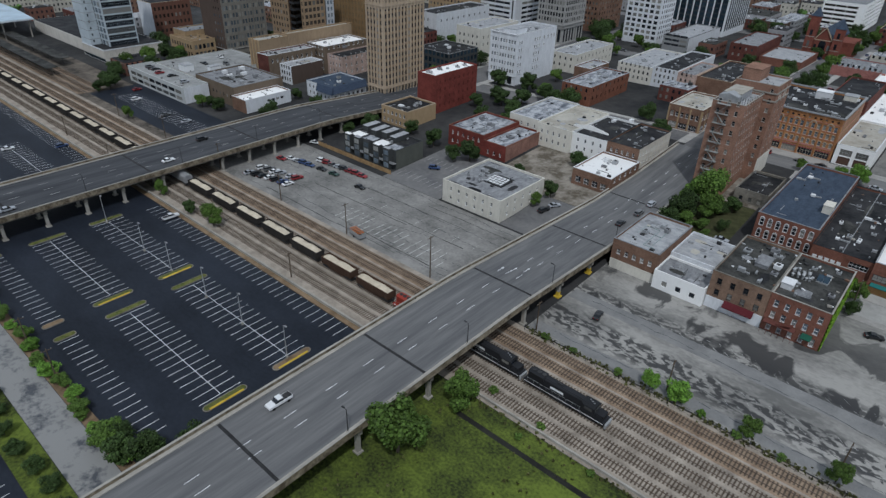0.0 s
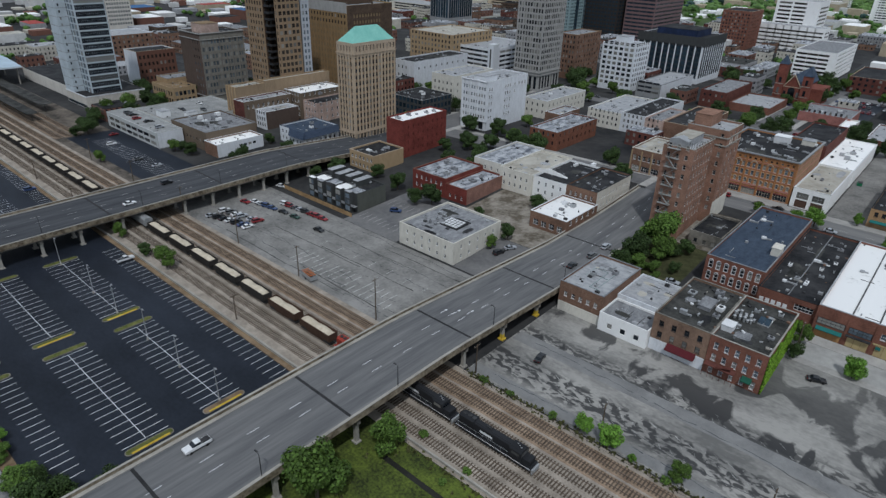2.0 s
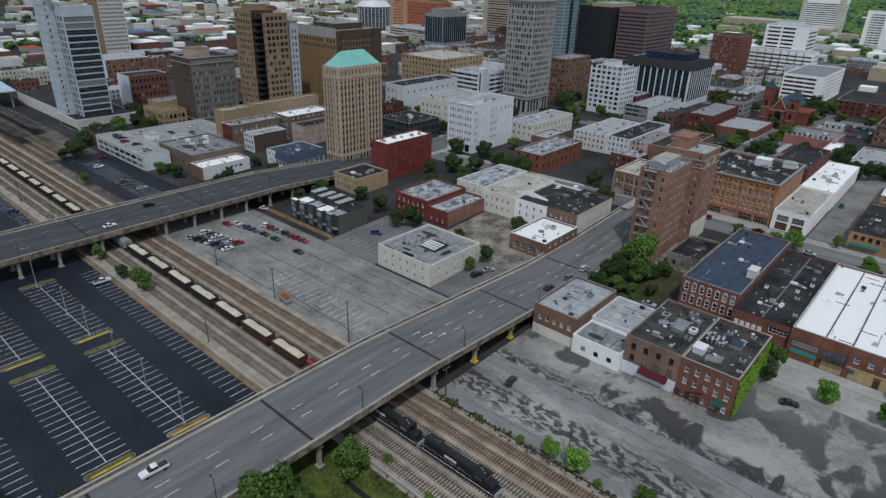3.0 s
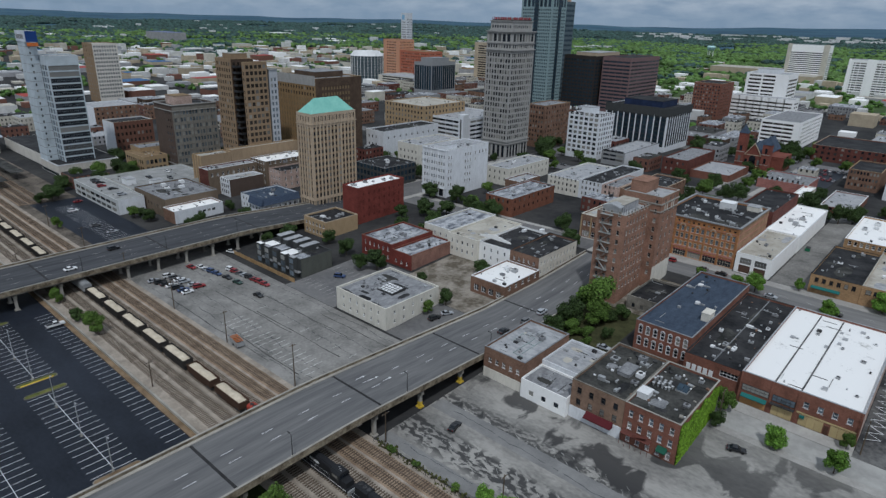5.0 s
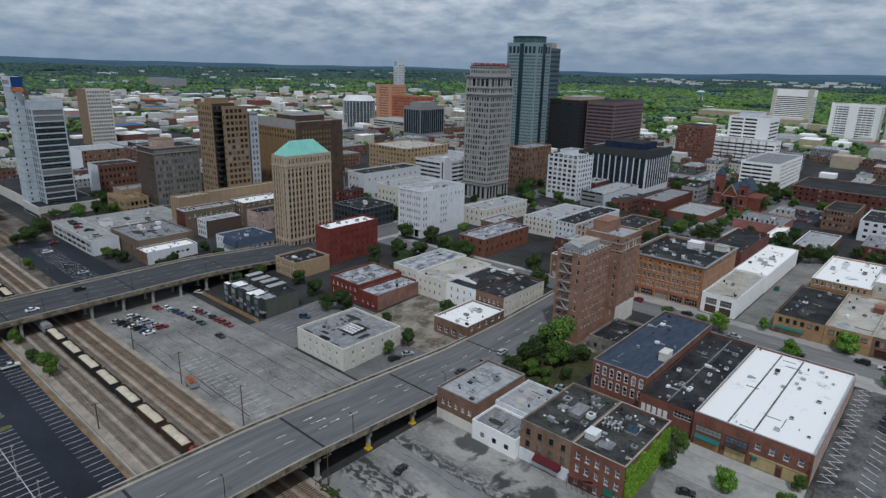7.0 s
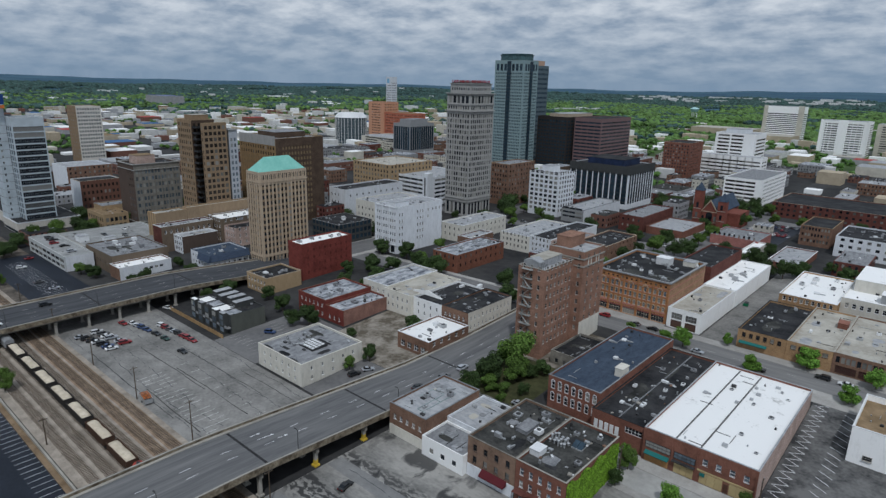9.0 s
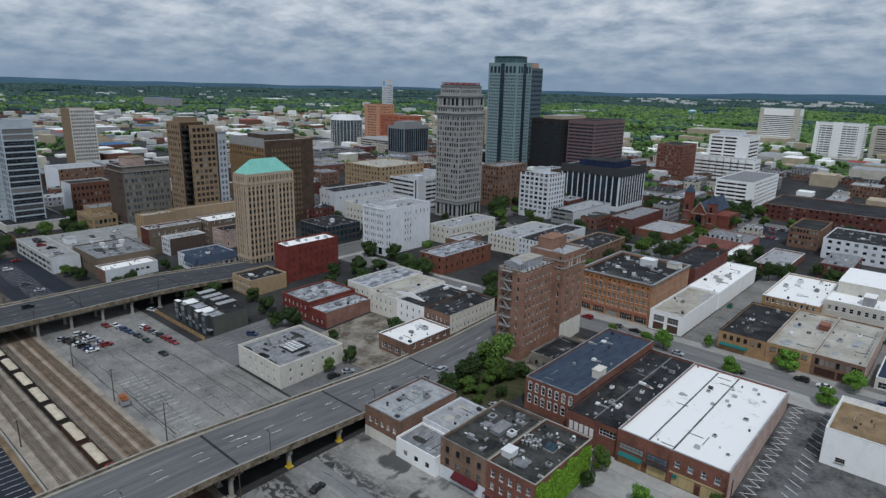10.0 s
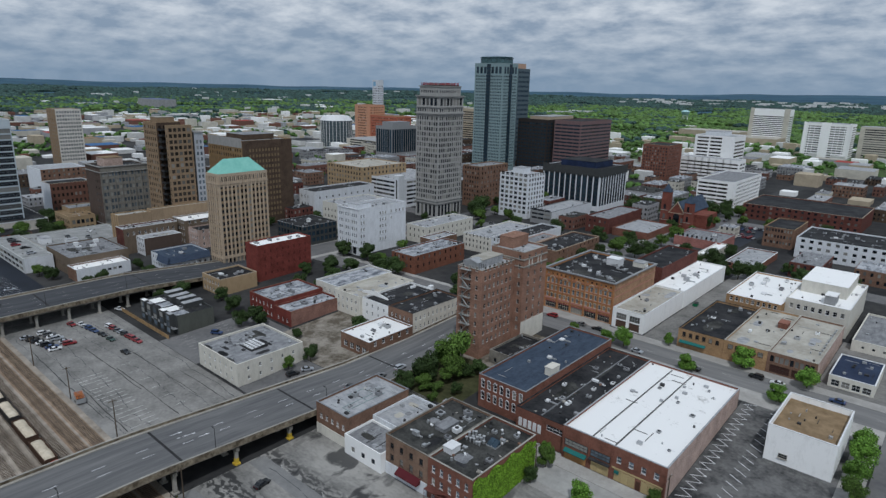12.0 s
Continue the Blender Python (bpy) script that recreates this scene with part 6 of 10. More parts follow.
locomotive(-33.4 - 21.6, LOCO_BLACK, "black diesel locomotive with white markings")
locomotive(-33.4 - 43.6, LOCO_BLACK, "black diesel locomotive coupled behind another")
locomotive(-33.4 - 65.6 + 1.2, LOCO_RED, "red and grey diesel locomotive under the bridge", STEEL_LT)


def hopper_car(x, col, label):
    t = thing("hopper_car", label, "railway car", (x, 95.4, 0.54), group="hopper train")
    L = 14.4
    bm = bmesh.new()
    for s in (-1, 1):
        box(bm, 0.9, L - 0.9, s * 1.5 - 0.06, s * 1.5 + 0.06, 1.5, 3.4)
        for k in range(10):
            xx = 1.1 + k * (L - 2.2) / 9
            box(bm, xx - 0.07, xx + 0.07, s * 1.55 - 0.08 + (0.06 if s > 0 else -0.06), s * 1.55 + 0.08 + (0.02 if s > 0 else -0.02), 1.45, 3.38)
        box(bm, 0.7, L - 0.7, s * 1.53 - 0.1, s * 1.53 + 0.1, 3.4, 3.55)
    for xa, xb in ((0.75, 0.9), (L - 0.9, L - 0.75)):
        box(bm, xa, xb, -1.5, 1.5, 1.6, 3.55)
    box(bm, 0.75, L - 0.75, -1.45, 1.45, 1.35, 1.5)
    part("body", bm, col, t)
    bm = bmesh.new(); prism(bm, [(2.6, 1.36), (L - 2.6, 1.36), (L - 4.4, 0.5), (4.4, 0.5)], -1.3, 1.3)
    part("hopper_chute", bm, col, t)
    bm = bmesh.new(); box(bm, 0.0, L, -0.2, 0.2, 0.95, 1.3)
    part("centre_sill", bm, STEEL_DK, t)
    # heaped stone
    nx, ny = 16, 5
    g = []
    for i in range(nx + 1):
        row = []
        for j in range(ny + 1):
            u, v = i / nx, j / ny
            hgt = 3.0 + 0.55 * math.sin(math.pi * v) * (0.55 + 0.45 * math.sin(math.pi * u)) + random.uniform(-0.07, 0.07) + 0.18 * math.sin(u * math.tau * 2)
            row.append(bm_v((0.95 + u * (L - 1.9), -1.4 + v * 2.8, hgt)))
        g.append(row)
    bm = bmesh.new()
    vv = [[bm.verts.new(c) for c in row] for row in g]
    for i in range(nx):
        for j in range(ny):
            bm.faces.new((vv[i][j], vv[i + 1][j], vv[i + 1][j + 1], vv[i][j + 1]))
    part("load", bm, STONE_LOAD, t, "heaped pale crushed stone")
    truck(t, 2.4, 2); truck(t, L - 2.4, 2)
    return t


def bm_v(c):
    return c


car_a = hopper_car(-112.9, HOPPER_RUST, "brown open hopper car heaped with pale stone")
car_b = hopper_car(-112.9 - 15.2 * 2, HOPPER, "black open hopper car heaped with pale stone")
copy_thing(car_a, pose(-112.9 - 15.2, 95.4, 0.54))
for k in range(3, 27):
    if k == 7:
        continue
    copy_thing(car_b, pose(-112.9 - 15.2 * k, 95.4, 0.54))
cov = thing("hopper_car", "grey covered hopper car under the viaduct", "railway car", (-112.9 - 15.2 * 7, 95.4, 0.54), group="hopper train")
bm = bmesh.new(); prism_x(bm, [(-1.5, 1.4), (1.5, 1.4), (1.5, 3.7), (0.8, 4.3), (-0.8, 4.3), (-1.5, 3.7)], 0.6, 13.8)
part("body", bm, STEEL_LT, cov)
for k in range(4):
    bm = bmesh.new(); tube(bm, (2.4 + k * 3.2, 0, 4.3), (2.4 + k * 3.2, 0, 4.45), 0.4, 0.4, 10)
    part("hatch", bm, STEEL_LT, cov)
truck(cov, 2.4, 2); truck(cov, 12.0, 2)

# yards and lots between the blocks
for x0, x1, y0, y1, m, lab, cat in ((-162.5, -133, 152.2, 193, ASPHALT, "worn dark asphalt yard lot", "parking lot"), (-132.9, -89, 181, 219.5, surf("rubble_yard", (0.10, 0.085, 0.065), (0.27, 0.245, 0.21), 0.95, big=0.12, fine=0.7, contrast=(0.38, 0.6)), "brown rubble yard behind the warehouse", "yard"),
        (-20, -6.7, 279.4, 395, LOT_GREY, "worn grey alley lot beside the white building", "parking lot"), (-66, -43, 219.2, 252, surf("rubble_yard", (0.1, 0.085, 0.065), (0.27, 0.245, 0.21)), "rubble yard beside the tower", "yard"), (40.2, 61.5, 262 + 12.2, 330, LOT_GREY, "worn grey lot beside the brown shop", "parking lot"),
        (-106, -90, 153, 180.8, ASPHALT, "asphalt strip beside the warehouse", "parking lot"), (-66, -38, 465, 543, ASPHALT_NEW, "dark asphalt car park by the church", "parking lot")):
    tagged(patch("ground_cover", x0, x1, y0, y1, m, 0.058), lab, cat, kind="structure")
flat("parking_lines", [(-160 + i * 2.8 - W2, -160 + i * 2.8 + W2, 158, 163) for i in range(9)] + [(-160 + i * 2.8 - W2, -160 + i * 2.8 + W2, 174, 179) for i in range(8)], 0.09, LINE_WORN, "worn stall lines in the yard lot", "line marking", follow=True)
for x0, x1, y0, y1 in ((-164, -136, 256, 260.9), (-208, -176, 274.1, 278), (-176, -90, 274.1, 277), (-66, -58, 256, 260.9), (-90, -86.2, 260, 396), (-67.9, -64.5, 300, 396), (-211.9, -208, 256, 396), (-236, -232.1, 256, 396), (-260, -236.1, 256, 260.9), (-90, -86.2, 410, 545), (-67.9, -64.5, 410, 545)):
    tagged(patch("pavement", x0, x1, y0, y1, SIDEWALK, 0.16, 0.18), "pale concrete sidewalk", "sidewalk", kind="structure")


def crack_lines(name, runs, z, label, mat, w=0.12):
    """Thin wandering tar-filled cracks."""
    rnd = random.Random(9)
    bm = bmesh.new()
    for x0, x1, y in runs:
        x, pa = x0, None
        while x < x1:
            y += rnd.uniform(-0.35, 0.35)
            ww = w * rnd.uniform(0.4, 1.8)
            row = (bm.verts.new((x, y - ww, z)), bm.verts.new((x, y + ww, z)))
            if pa and rnd.random() < 0.85:
                bm.faces.new((pa[0], row[0], row[1], pa[1]))
            pa = row
            x += rnd.uniform(0.8, 2.0)
    return tagged(new(name, mesh(name, bm, mat)), label, "crack", kind="stuff")


crack_lines("tar_cracks", [(-204, -92, y) for y in (114.2, 118.2, 126.5, 133.4, 141, 148.5)], 0.072, "dark wandering tar-filled cracks in the lot", ASPHALT_SHADE_TAR, 0.07)
crack_lines("tar_cracks", [(-60, 60, y) for y in (116, 121.6, 134.6)], 0.078, "dark wandering cracks across the damp lot", ASPHALT_SHADE_TAR, 0.07)
crack_lines("tar_cracks", [(-200, -100, y) for y in (36, 54.5, 72)], 0.062, "faint seams in the dark asphalt", ASPHALT_NEW, 0.2)
# dumpster in the alley
dp = thing("dumpster", "green steel dumpster in the alley", "dumpster", (-17.5, 330, ground_z(-17, 330) + 0.06), 8)
bm = bmesh.new(); prism_box = [(-1.0, 0.15), (1.0, 0.15), (1.0, 1.5), (-0.7, 1.3), (-1.0, 1.1)]
prism(bm, prism_box, -1.6, 1.6); part("bin", bm, paint("dumpster_green", (0.02, 0.14, 0.07), 0.6), dp)
bm = bmesh.new(); box(bm, -0.68, 1.02, -1.62, 1.62, 1.5, 1.56); part("lid", bm, STEEL_DK, dp)
for s in (-1.3, 1.3):
    bm = bmesh.new(); box(bm, -0.8, 0.8, s - 0.1, s + 0.1, 0, 0.15); part("skid", bm, STEEL_DK, dp)

# faded stall rows of the railway lot
flat("parking_lines", [(-150 + i * 2.75 - 0.1, -150 + i * 2.75 + 0.1, *yy) for i in range(18) for yy in ((117.6, 121.0), (121.6, 126.2)) if (i * 7 + int(yy[0])) % 6] + [(-154 + i * 2.75 - 0.06, -154 + i * 2.75 + 0.06, 133, 136.5) for i in range(20) if i % 3 == 1], 0.066, surf("chalky_line_paint", (0.34, 0.34, 0.33), (0.66, 0.66, 0.64), 0.8, big=0.5, fine=3, bump=0), "faded white stall lines on the railway lot", "line marking")

# ---- cars ----
TYRE = paint("tyre_rubber", (0.02, 0.02, 0.02), 0.9)
CAR_GLASS = glass("car_glass", (0.015, 0.018, 0.022), 0.08)
CAR_COL = {"white": (0.72, 0.73, 0.74), "silver": (0.36, 0.38, 0.41), "black": (0.018, 0.019, 0.021), "red": (0.24, 0.02, 0.025), "blue": (0.03, 0.06, 0.15), "grey": (0.12, 0.125, 0.13), "green": (0.02, 0.06, 0.045)}
CAR_PROTO = {}


def car(col, kind, x, y, z, rz, where="parked on asphalt", group="parked cars"):
    key = (col, kind)
    if key in CAR_PROTO:
        ob = copy_thing(CAR_PROTO[key], pose(x, y, z, 0, 0, rz))
        return ob
    m = paint("car_paint_" + col, CAR_COL[col], 0.3, spec=0.6, bump=0)
    nm = {"sedan": "car", "suv": "suv", "pickup": "pickup_truck"}[kind]
    t = thing(nm, col + " " + {"sedan": "saloon car", "suv": "sport utility car", "pickup": "pickup truck"}[kind] + " " + where, {"sedan": "car", "suv": "car", "pickup": "truck"}[kind], (x, y, z), rz, group=group)
    if kind == "sedan":
        body = [(-2.3, 0.35), (2.3, 0.35), (2.32, 0.6), (2.2, 0.78), (1.1, 0.92), (-1.5, 0.98), (-2.2, 0.92), (-2.32, 0.6)]
        cab = [(1.0, 0.9), (-1.7, 0.95), (-1.05, 1.4), (0.2, 1.44)]
        rf = [(-1.0, 1.4), (0.15, 1.42), (0.1, 1.47), (-0.95, 1.46)]
    elif kind == "suv":
        body = [(-2.35, 0.4), (2.35, 0.4), (2.38, 0.8), (2.2, 1.0), (1.2, 1.12), (-2.3, 1.15), (-2.4, 0.8)]
        cab = [(1.1, 1.08), (-2.25, 1.12), (-2.0, 1.7), (0.3, 1.74)]
        rf = [(-1.98, 1.7), (0.28, 1.72), (0.2, 1.79), (-1.9, 1.78)]
    else:
        body = [(-2.8, 0.5), (2.8, 0.5), (2.82, 0.9), (2.65, 1.08), (1.3, 1.16), (-2.8, 1.16)]
        cab = [(1.25, 1.12), (-0.75, 1.12), (-0.65, 1.78), (0.6, 1.8)]
        rf = [(-0.66, 1.77), (0.58, 1.79), (0.5, 1.86), (-0.6, 1.85)]
    bm = bmesh.new(); prism(bm, body, -0.9, 0.9)
    bmesh.ops.bevel(bm, geom=[e for e in bm.edges], offset=0.06, segments=1, affect="EDGES")
    part("body", bm, m, t)
    bm = bmesh.new(); prism(bm, cab, -0.76, 0.76)
    part("glasshouse", bm, CAR_GLASS, t)
    bm = bmesh.new(); prism(bm, rf, -0.74, 0.74)
    part("roof", bm, m, t)
    if kind == "pickup":
        bm = bmesh.new(); box(bm, -2.7, -0.85, -0.78, 0.78, 1.165, 1.18)
        part("cargo_bed", bm, STEEL_DK, t)
    for wx in ((-1.45, 1.4) if kind != "pickup" else (-1.7, 1.75)):
        for s in (-0.82, 0.82):
            bm = bmesh.new(); tube(bm, (wx, s - 0.11, 0.33), (wx, s + 0.11, 0.33), 0.33, 0.33, 12)
            part("wheel", bm, TYRE, t)
    for s in (-0.6, 0.6):
        fx = max(p[0] for p in body)
        bm = bmesh.new(); box(bm, fx - 0.06, fx + 0.015, s - 0.2, s + 0.2, 0.62, 0.76)
        part("headlight", bm, STEEL_LT, t)
        bm = bmesh.new(); box(bm, -fx - 0.015, -fx + 0.06, s - 0.18, s + 0.18, 0.66, 0.82)
        part("tail_light", bm, paint("tail_red", (0.25, 0.01, 0.01), 0.3), t)
    CAR_PROTO[key] = t
    return t


def lot_car(col, kind, x, y, rz, z=0.05):
    return car(col, kind, x, y, ground_z(x, y) + z, rz)


for col, kind, x, y, rz in (
        ("white", "suv", -201.0, 123.6, 80), ("grey", "suv", -197.8, 124.6, 80), ("silver", "sedan", -200.6, 117.4, 82), ("black", "suv", -197.4, 118.6, 82),
        ("black", "sedan", -194.4, 119.4, 82), ("white", "sedan", -194.6, 124.9, 80), ("silver", "suv", -191.6, 125.4, 80), ("white", "sedan", -191.2, 120.2, 82),
        ("black", "suv", -188.2, 120.8, 82), ("silver", "sedan", -186.4, 126.6, 80), ("red", "suv", -183.4, 127.2, 80), ("blue", "sedan", -184.6, 121.4, 82), ("white", "sedan", -181.6, 121.6, 84),
        ("red", "sedan", -203.5, 134.5, 10), ("white", "sedan", -200.5, 137.2, 8), ("silver", "sedan", -196.4, 137.6, 12), ("blue", "suv", -193.2, 138.0, 12), ("blue", "sedan", -190.0, 138.4, 10),
        ("white", "suv", -189.6, 144.4, 12), ("red", "suv", -186.4, 144.6, 14), ("grey", "sedan", -183.4, 144.9, 12), ("black", "sedan", -183.6, 139.2, 8),
        ("silver", "sedan", -180.2, 145.2, 10), ("black", "suv", -177.2, 145.4, 10), ("green", "sedan", -176.6, 139.6, 6), ("red", "sedan", -173.8, 145.6, 10), ("red", "suv", -170.6, 145.8, 10), ("red", "sedan", -167.4, 146.0, 8),
        ("black", "sedan", -160.4, 138.6, 5),
        ("white", "pickup", -187.6, 78.4, 88), ("black", "sedan", -54.8, 129.4, 100), ("black", "sedan", 3.0, 170.5, 20), ("silver", "sedan", -98.5, 176, 60), ("black", "suv", -99.5, 170.5, 80), ("blue", "suv", -152, 171, 30),
        ("silver", "sedan", -44.8, 191.5, 5), ("black", "suv", -46, 186.6, 10), ("white", "sedan", -208, 155.5, 20),
        ("black", "suv", 24.0, 271.6, 180), ("white", "sedan", 30.6, 271.4, 180), ("red", "suv", -57, 272.2, 180), ("grey", "sedan", -43.5, 272.2, 180), ("black", "sedan", -36, 272.2, 180), ("silver", "sedan", -15, 263, 0), ("black", "suv", 6, 263, 0), ("blue", "sedan", 48, 271.4, 180),
        ("white", "suv", -318, 129, 92), ("red", "sedan", -334, 137, 92), ("grey", "sedan", -286, 128, 90), ("blue", "suv", -278, 78.4, 90), ("white", "sedan", -290, 62, 90), ("silver", "sedan", -271, 130, 88)):
    lot_car(col, kind, x, y, rz)
for col, kind, x, y, rz in (("white", "pickup", -83.0, 47.8, -92), ("black", "sedan", -72.2, 174.0, 90), ("grey", "suv", -71.4, 186.0, 90), ("silver", "suv", -71.2, 195.5, 90)):
    car(col, kind, x, y, deck_z(y) + 0.01, rz, "driving on the bridge", "bridge traffic")
for col, kind, x, y in (("white", "sedan", -216, 94), ("black", "suv", -227, 114), ("silver", "sedan", -214, 40)):
    car(col, kind, x, y, far_deck_z(y) + 0.01, 90)
random.seed(7)
for k in range(70):
    x, y = -66 + (k % 14) * 3.0, (498, 504, 520, 526, 536)[k // 14]
    if random.random() < 0.45:
        lot_car(random.choice(("white", "silver", "black", "grey", "red", "blue")), "sedan", x, y, 90)

# box trailer with orange ladders beside the tracks
tr = thing("utility_trailer", "grey open utility trailer loaded with orange bars", "trailer", (-134.0, 113.8, 0.05), -10)
bm = bmesh.new(); box(bm, -3.2, 3.2, -1.2, 1.2, 0.5, 0.62); part("bed", bm, STEEL_DK, tr)
for s in (-1, 1):
    bm = bmesh.new(); box(bm, -3.2, 3.2, s * 1.2 - 0.04, s * 1.2 + 0.04, 0.62, 2.1); part("side_panel", bm, STEEL_LT, tr)
    bm = bmesh.new(); box(bm, s * 3.2 - 0.04, s * 3.2 + 0.04, -1.15, 1.15, 0.62, 2.1); part("end_panel", bm, STEEL_LT, tr)
    bm = bmesh.new(); tube(bm, (0, s * 1.35 - 0.1, 0.33), (0, s * 1.35 + 0.1, 0.33), 0.33, 0.33, 12); part("wheel", bm, TYRE, tr)
for k in range(6):
    bm = bmesh.new(); box(bm, -2.6 + k * 0.95, -2.3 + k * 0.95, -1.25, 1.25, 2.11, 2.2); part("bar", bm, paint("orange_paint", (0.5, 0.16, 0.05)), tr)


# ---- trees ----
def leaf_mat(name, c):
    m = bpy.data.materials.new(name)
    m.use_nodes = True
    n, l = m.node_tree.nodes, m.node_tree.links
    p = n["Principled BSDF"]
    geo, ramp = n.new("ShaderNodeNewGeometry"), n.new("ShaderNodeValToRGB")
    ramp.color_ramp.elements[0].color, ramp.color_ramp.elements[1].color = (*tone(c, 0.5), 1), (*tone(c, 1.6), 1)
    l.new(geo.outputs["Random Per Island"], ramp.inputs[0])
    info, val, hsv = n.new("ShaderNodeObjectInfo"), n.new("ShaderNodeMapRange"), n.new("ShaderNodeHueSaturation")
    val.inputs["To Min"].default_value, val.inputs["To Max"].default_value = 0.75, 1.25
    l.new(info.outputs["Random"], val.inputs["Value"]); l.new(val.outputs[0], hsv.inputs["Value"]); l.new(ramp.outputs[0], hsv.inputs["Color"])
    l.new(hsv.outputs[0], p.inputs["Base Color"])
    p.inputs["Roughness"].default_value = 0.7
    p.inputs["Specular IOR Level"].default_value = 0.2
    return m


LEAF_DK = leaf_mat("dark_leaves", (0.036, 0.063, 0.018))
LEAF_MID = leaf_mat("green_leaves", (0.066, 0.116, 0.022))
LEAF_LT = leaf_mat("fresh_leaves", (0.10, 0.20, 0.03))


def tree_proto(seed, h, r, mat, low=0.25, leaves=4200, leaf=0.40):
    """A trunk with limbs, and a crown of many small leaf clumps round the limb ends."""
    rnd = random.Random(seed)
    t = thing("tree", "tree", "tree", (0, 0, -500))
    bm = bmesh.new()
    tube(bm, (0, 0, -0.2), (0.1, 0.05, h * 0.45), h * 0.028, h * 0.018, 8)
    tips = []
    for k in range(14):
        a, up = k * 2.4 + rnd.uniform(-0.3, 0.3), rnd.uniform(low + 0.1, 0.95)
        rr = r * (0.45 + 0.4 * rnd.random()) * (1.0 - 0.45 * abs(up - 0.55))
        tip = Vector((math.cos(a) * rr, math.sin(a) * rr, h * up * 0.92))
        tube(bm, (0.08, 0.04, h * rnd.uniform(0.2, 0.42)), tip, h * 0.011, h * 0.004, 5)
        tips.append((tip, r * rnd.uniform(0.30, 0.52)))
    tips += [(Vector((rnd.uniform(-0.25, 0.25) * r, rnd.uniform(-0.25, 0.25) * r, h * 0.82)), r * 0.5), (Vector((0, 0, h * 0.55)), r * 0.6)]
    part("trunk", bm, BARK, t)
    verts, faces = [], []
    for i in range(leaves):
        c, s = tips[rnd.randrange(len(tips))]
        d = Vector((rnd.gauss(0, 1), rnd.gauss(0, 1), rnd.gauss(0, 0.8)))
        d.normalize()
        p = c + d * s * (0.55 + 0.5 * rnd.random())
        if p.z < h * low * 0.7:
            p.z = h * low * 0.7 + rnd.random()
        nrm = (d + Vector((rnd.gauss(0, 0.5), rnd.gauss(0, 0.5), rnd.gauss(0.4, 0.5)))).normalized()
        q = nrm.to_track_quat("Z", "Y").to_matrix()
        e = leaf * rnd.uniform(0.6, 1.3)
        k = len(verts)
        for u, v in ((-1, -0.6), (0.2, -1), (1, 0.1), (0.4, 0.9), (-0.7, 0.8)):
            verts.append(p + q @ Vector((u * e * 0.6, v * e * 0.6, rnd.uniform(-0.12, 0.12))))
        faces.append((k, k + 1, k + 2, k + 3, k + 4))
    me = bpy.data.meshes.new("crown")
    me.from_pydata(verts, [], faces)
    me.materials.append(mat)
    part("crown", me, None, t)
    t["h"] = h
    return t


PROTO = {}
for nm, mat in (("dark", LEAF_DK), ("mid", LEAF_MID), ("fresh", LEAF_LT)):
    PROTO[nm] = [tree_proto(11 * k + len(nm), 9 + k, 3.6 + 0.5 * k, mat, 0.22 + 0.05 * k) for k in range(3)]
USED = set()
LABELS = {"dark": "dark green leafy tree", "mid": "full green leafy tree", "fresh": "bright fresh-green leafy tree"}


def tree(kind, x, y, h, z=None, wide=1.0, where="beside the street", label=None):
    rnd = random.Random(int(x * 31 + y * 17))
    p = PROTO[kind][rnd.randrange(3)]
    s = h / p["h"]
    m = pose(x, y, ground_z(x, y) if z is None else z, 0, 0, rnd.uniform(0, 360)) @ Matrix.Diagonal((s * wide, s * wide, s, 1))
    if p.name in USED:
        ob = copy_thing(p, Matrix.Identity(4))
        ob.matrix_basis = m
    else:
        USED.add(p.name)
        ob = p
        p.matrix_basis = m
    return tagged(ob, (label or LABELS[kind]) + " " + where, "tree", "trees")


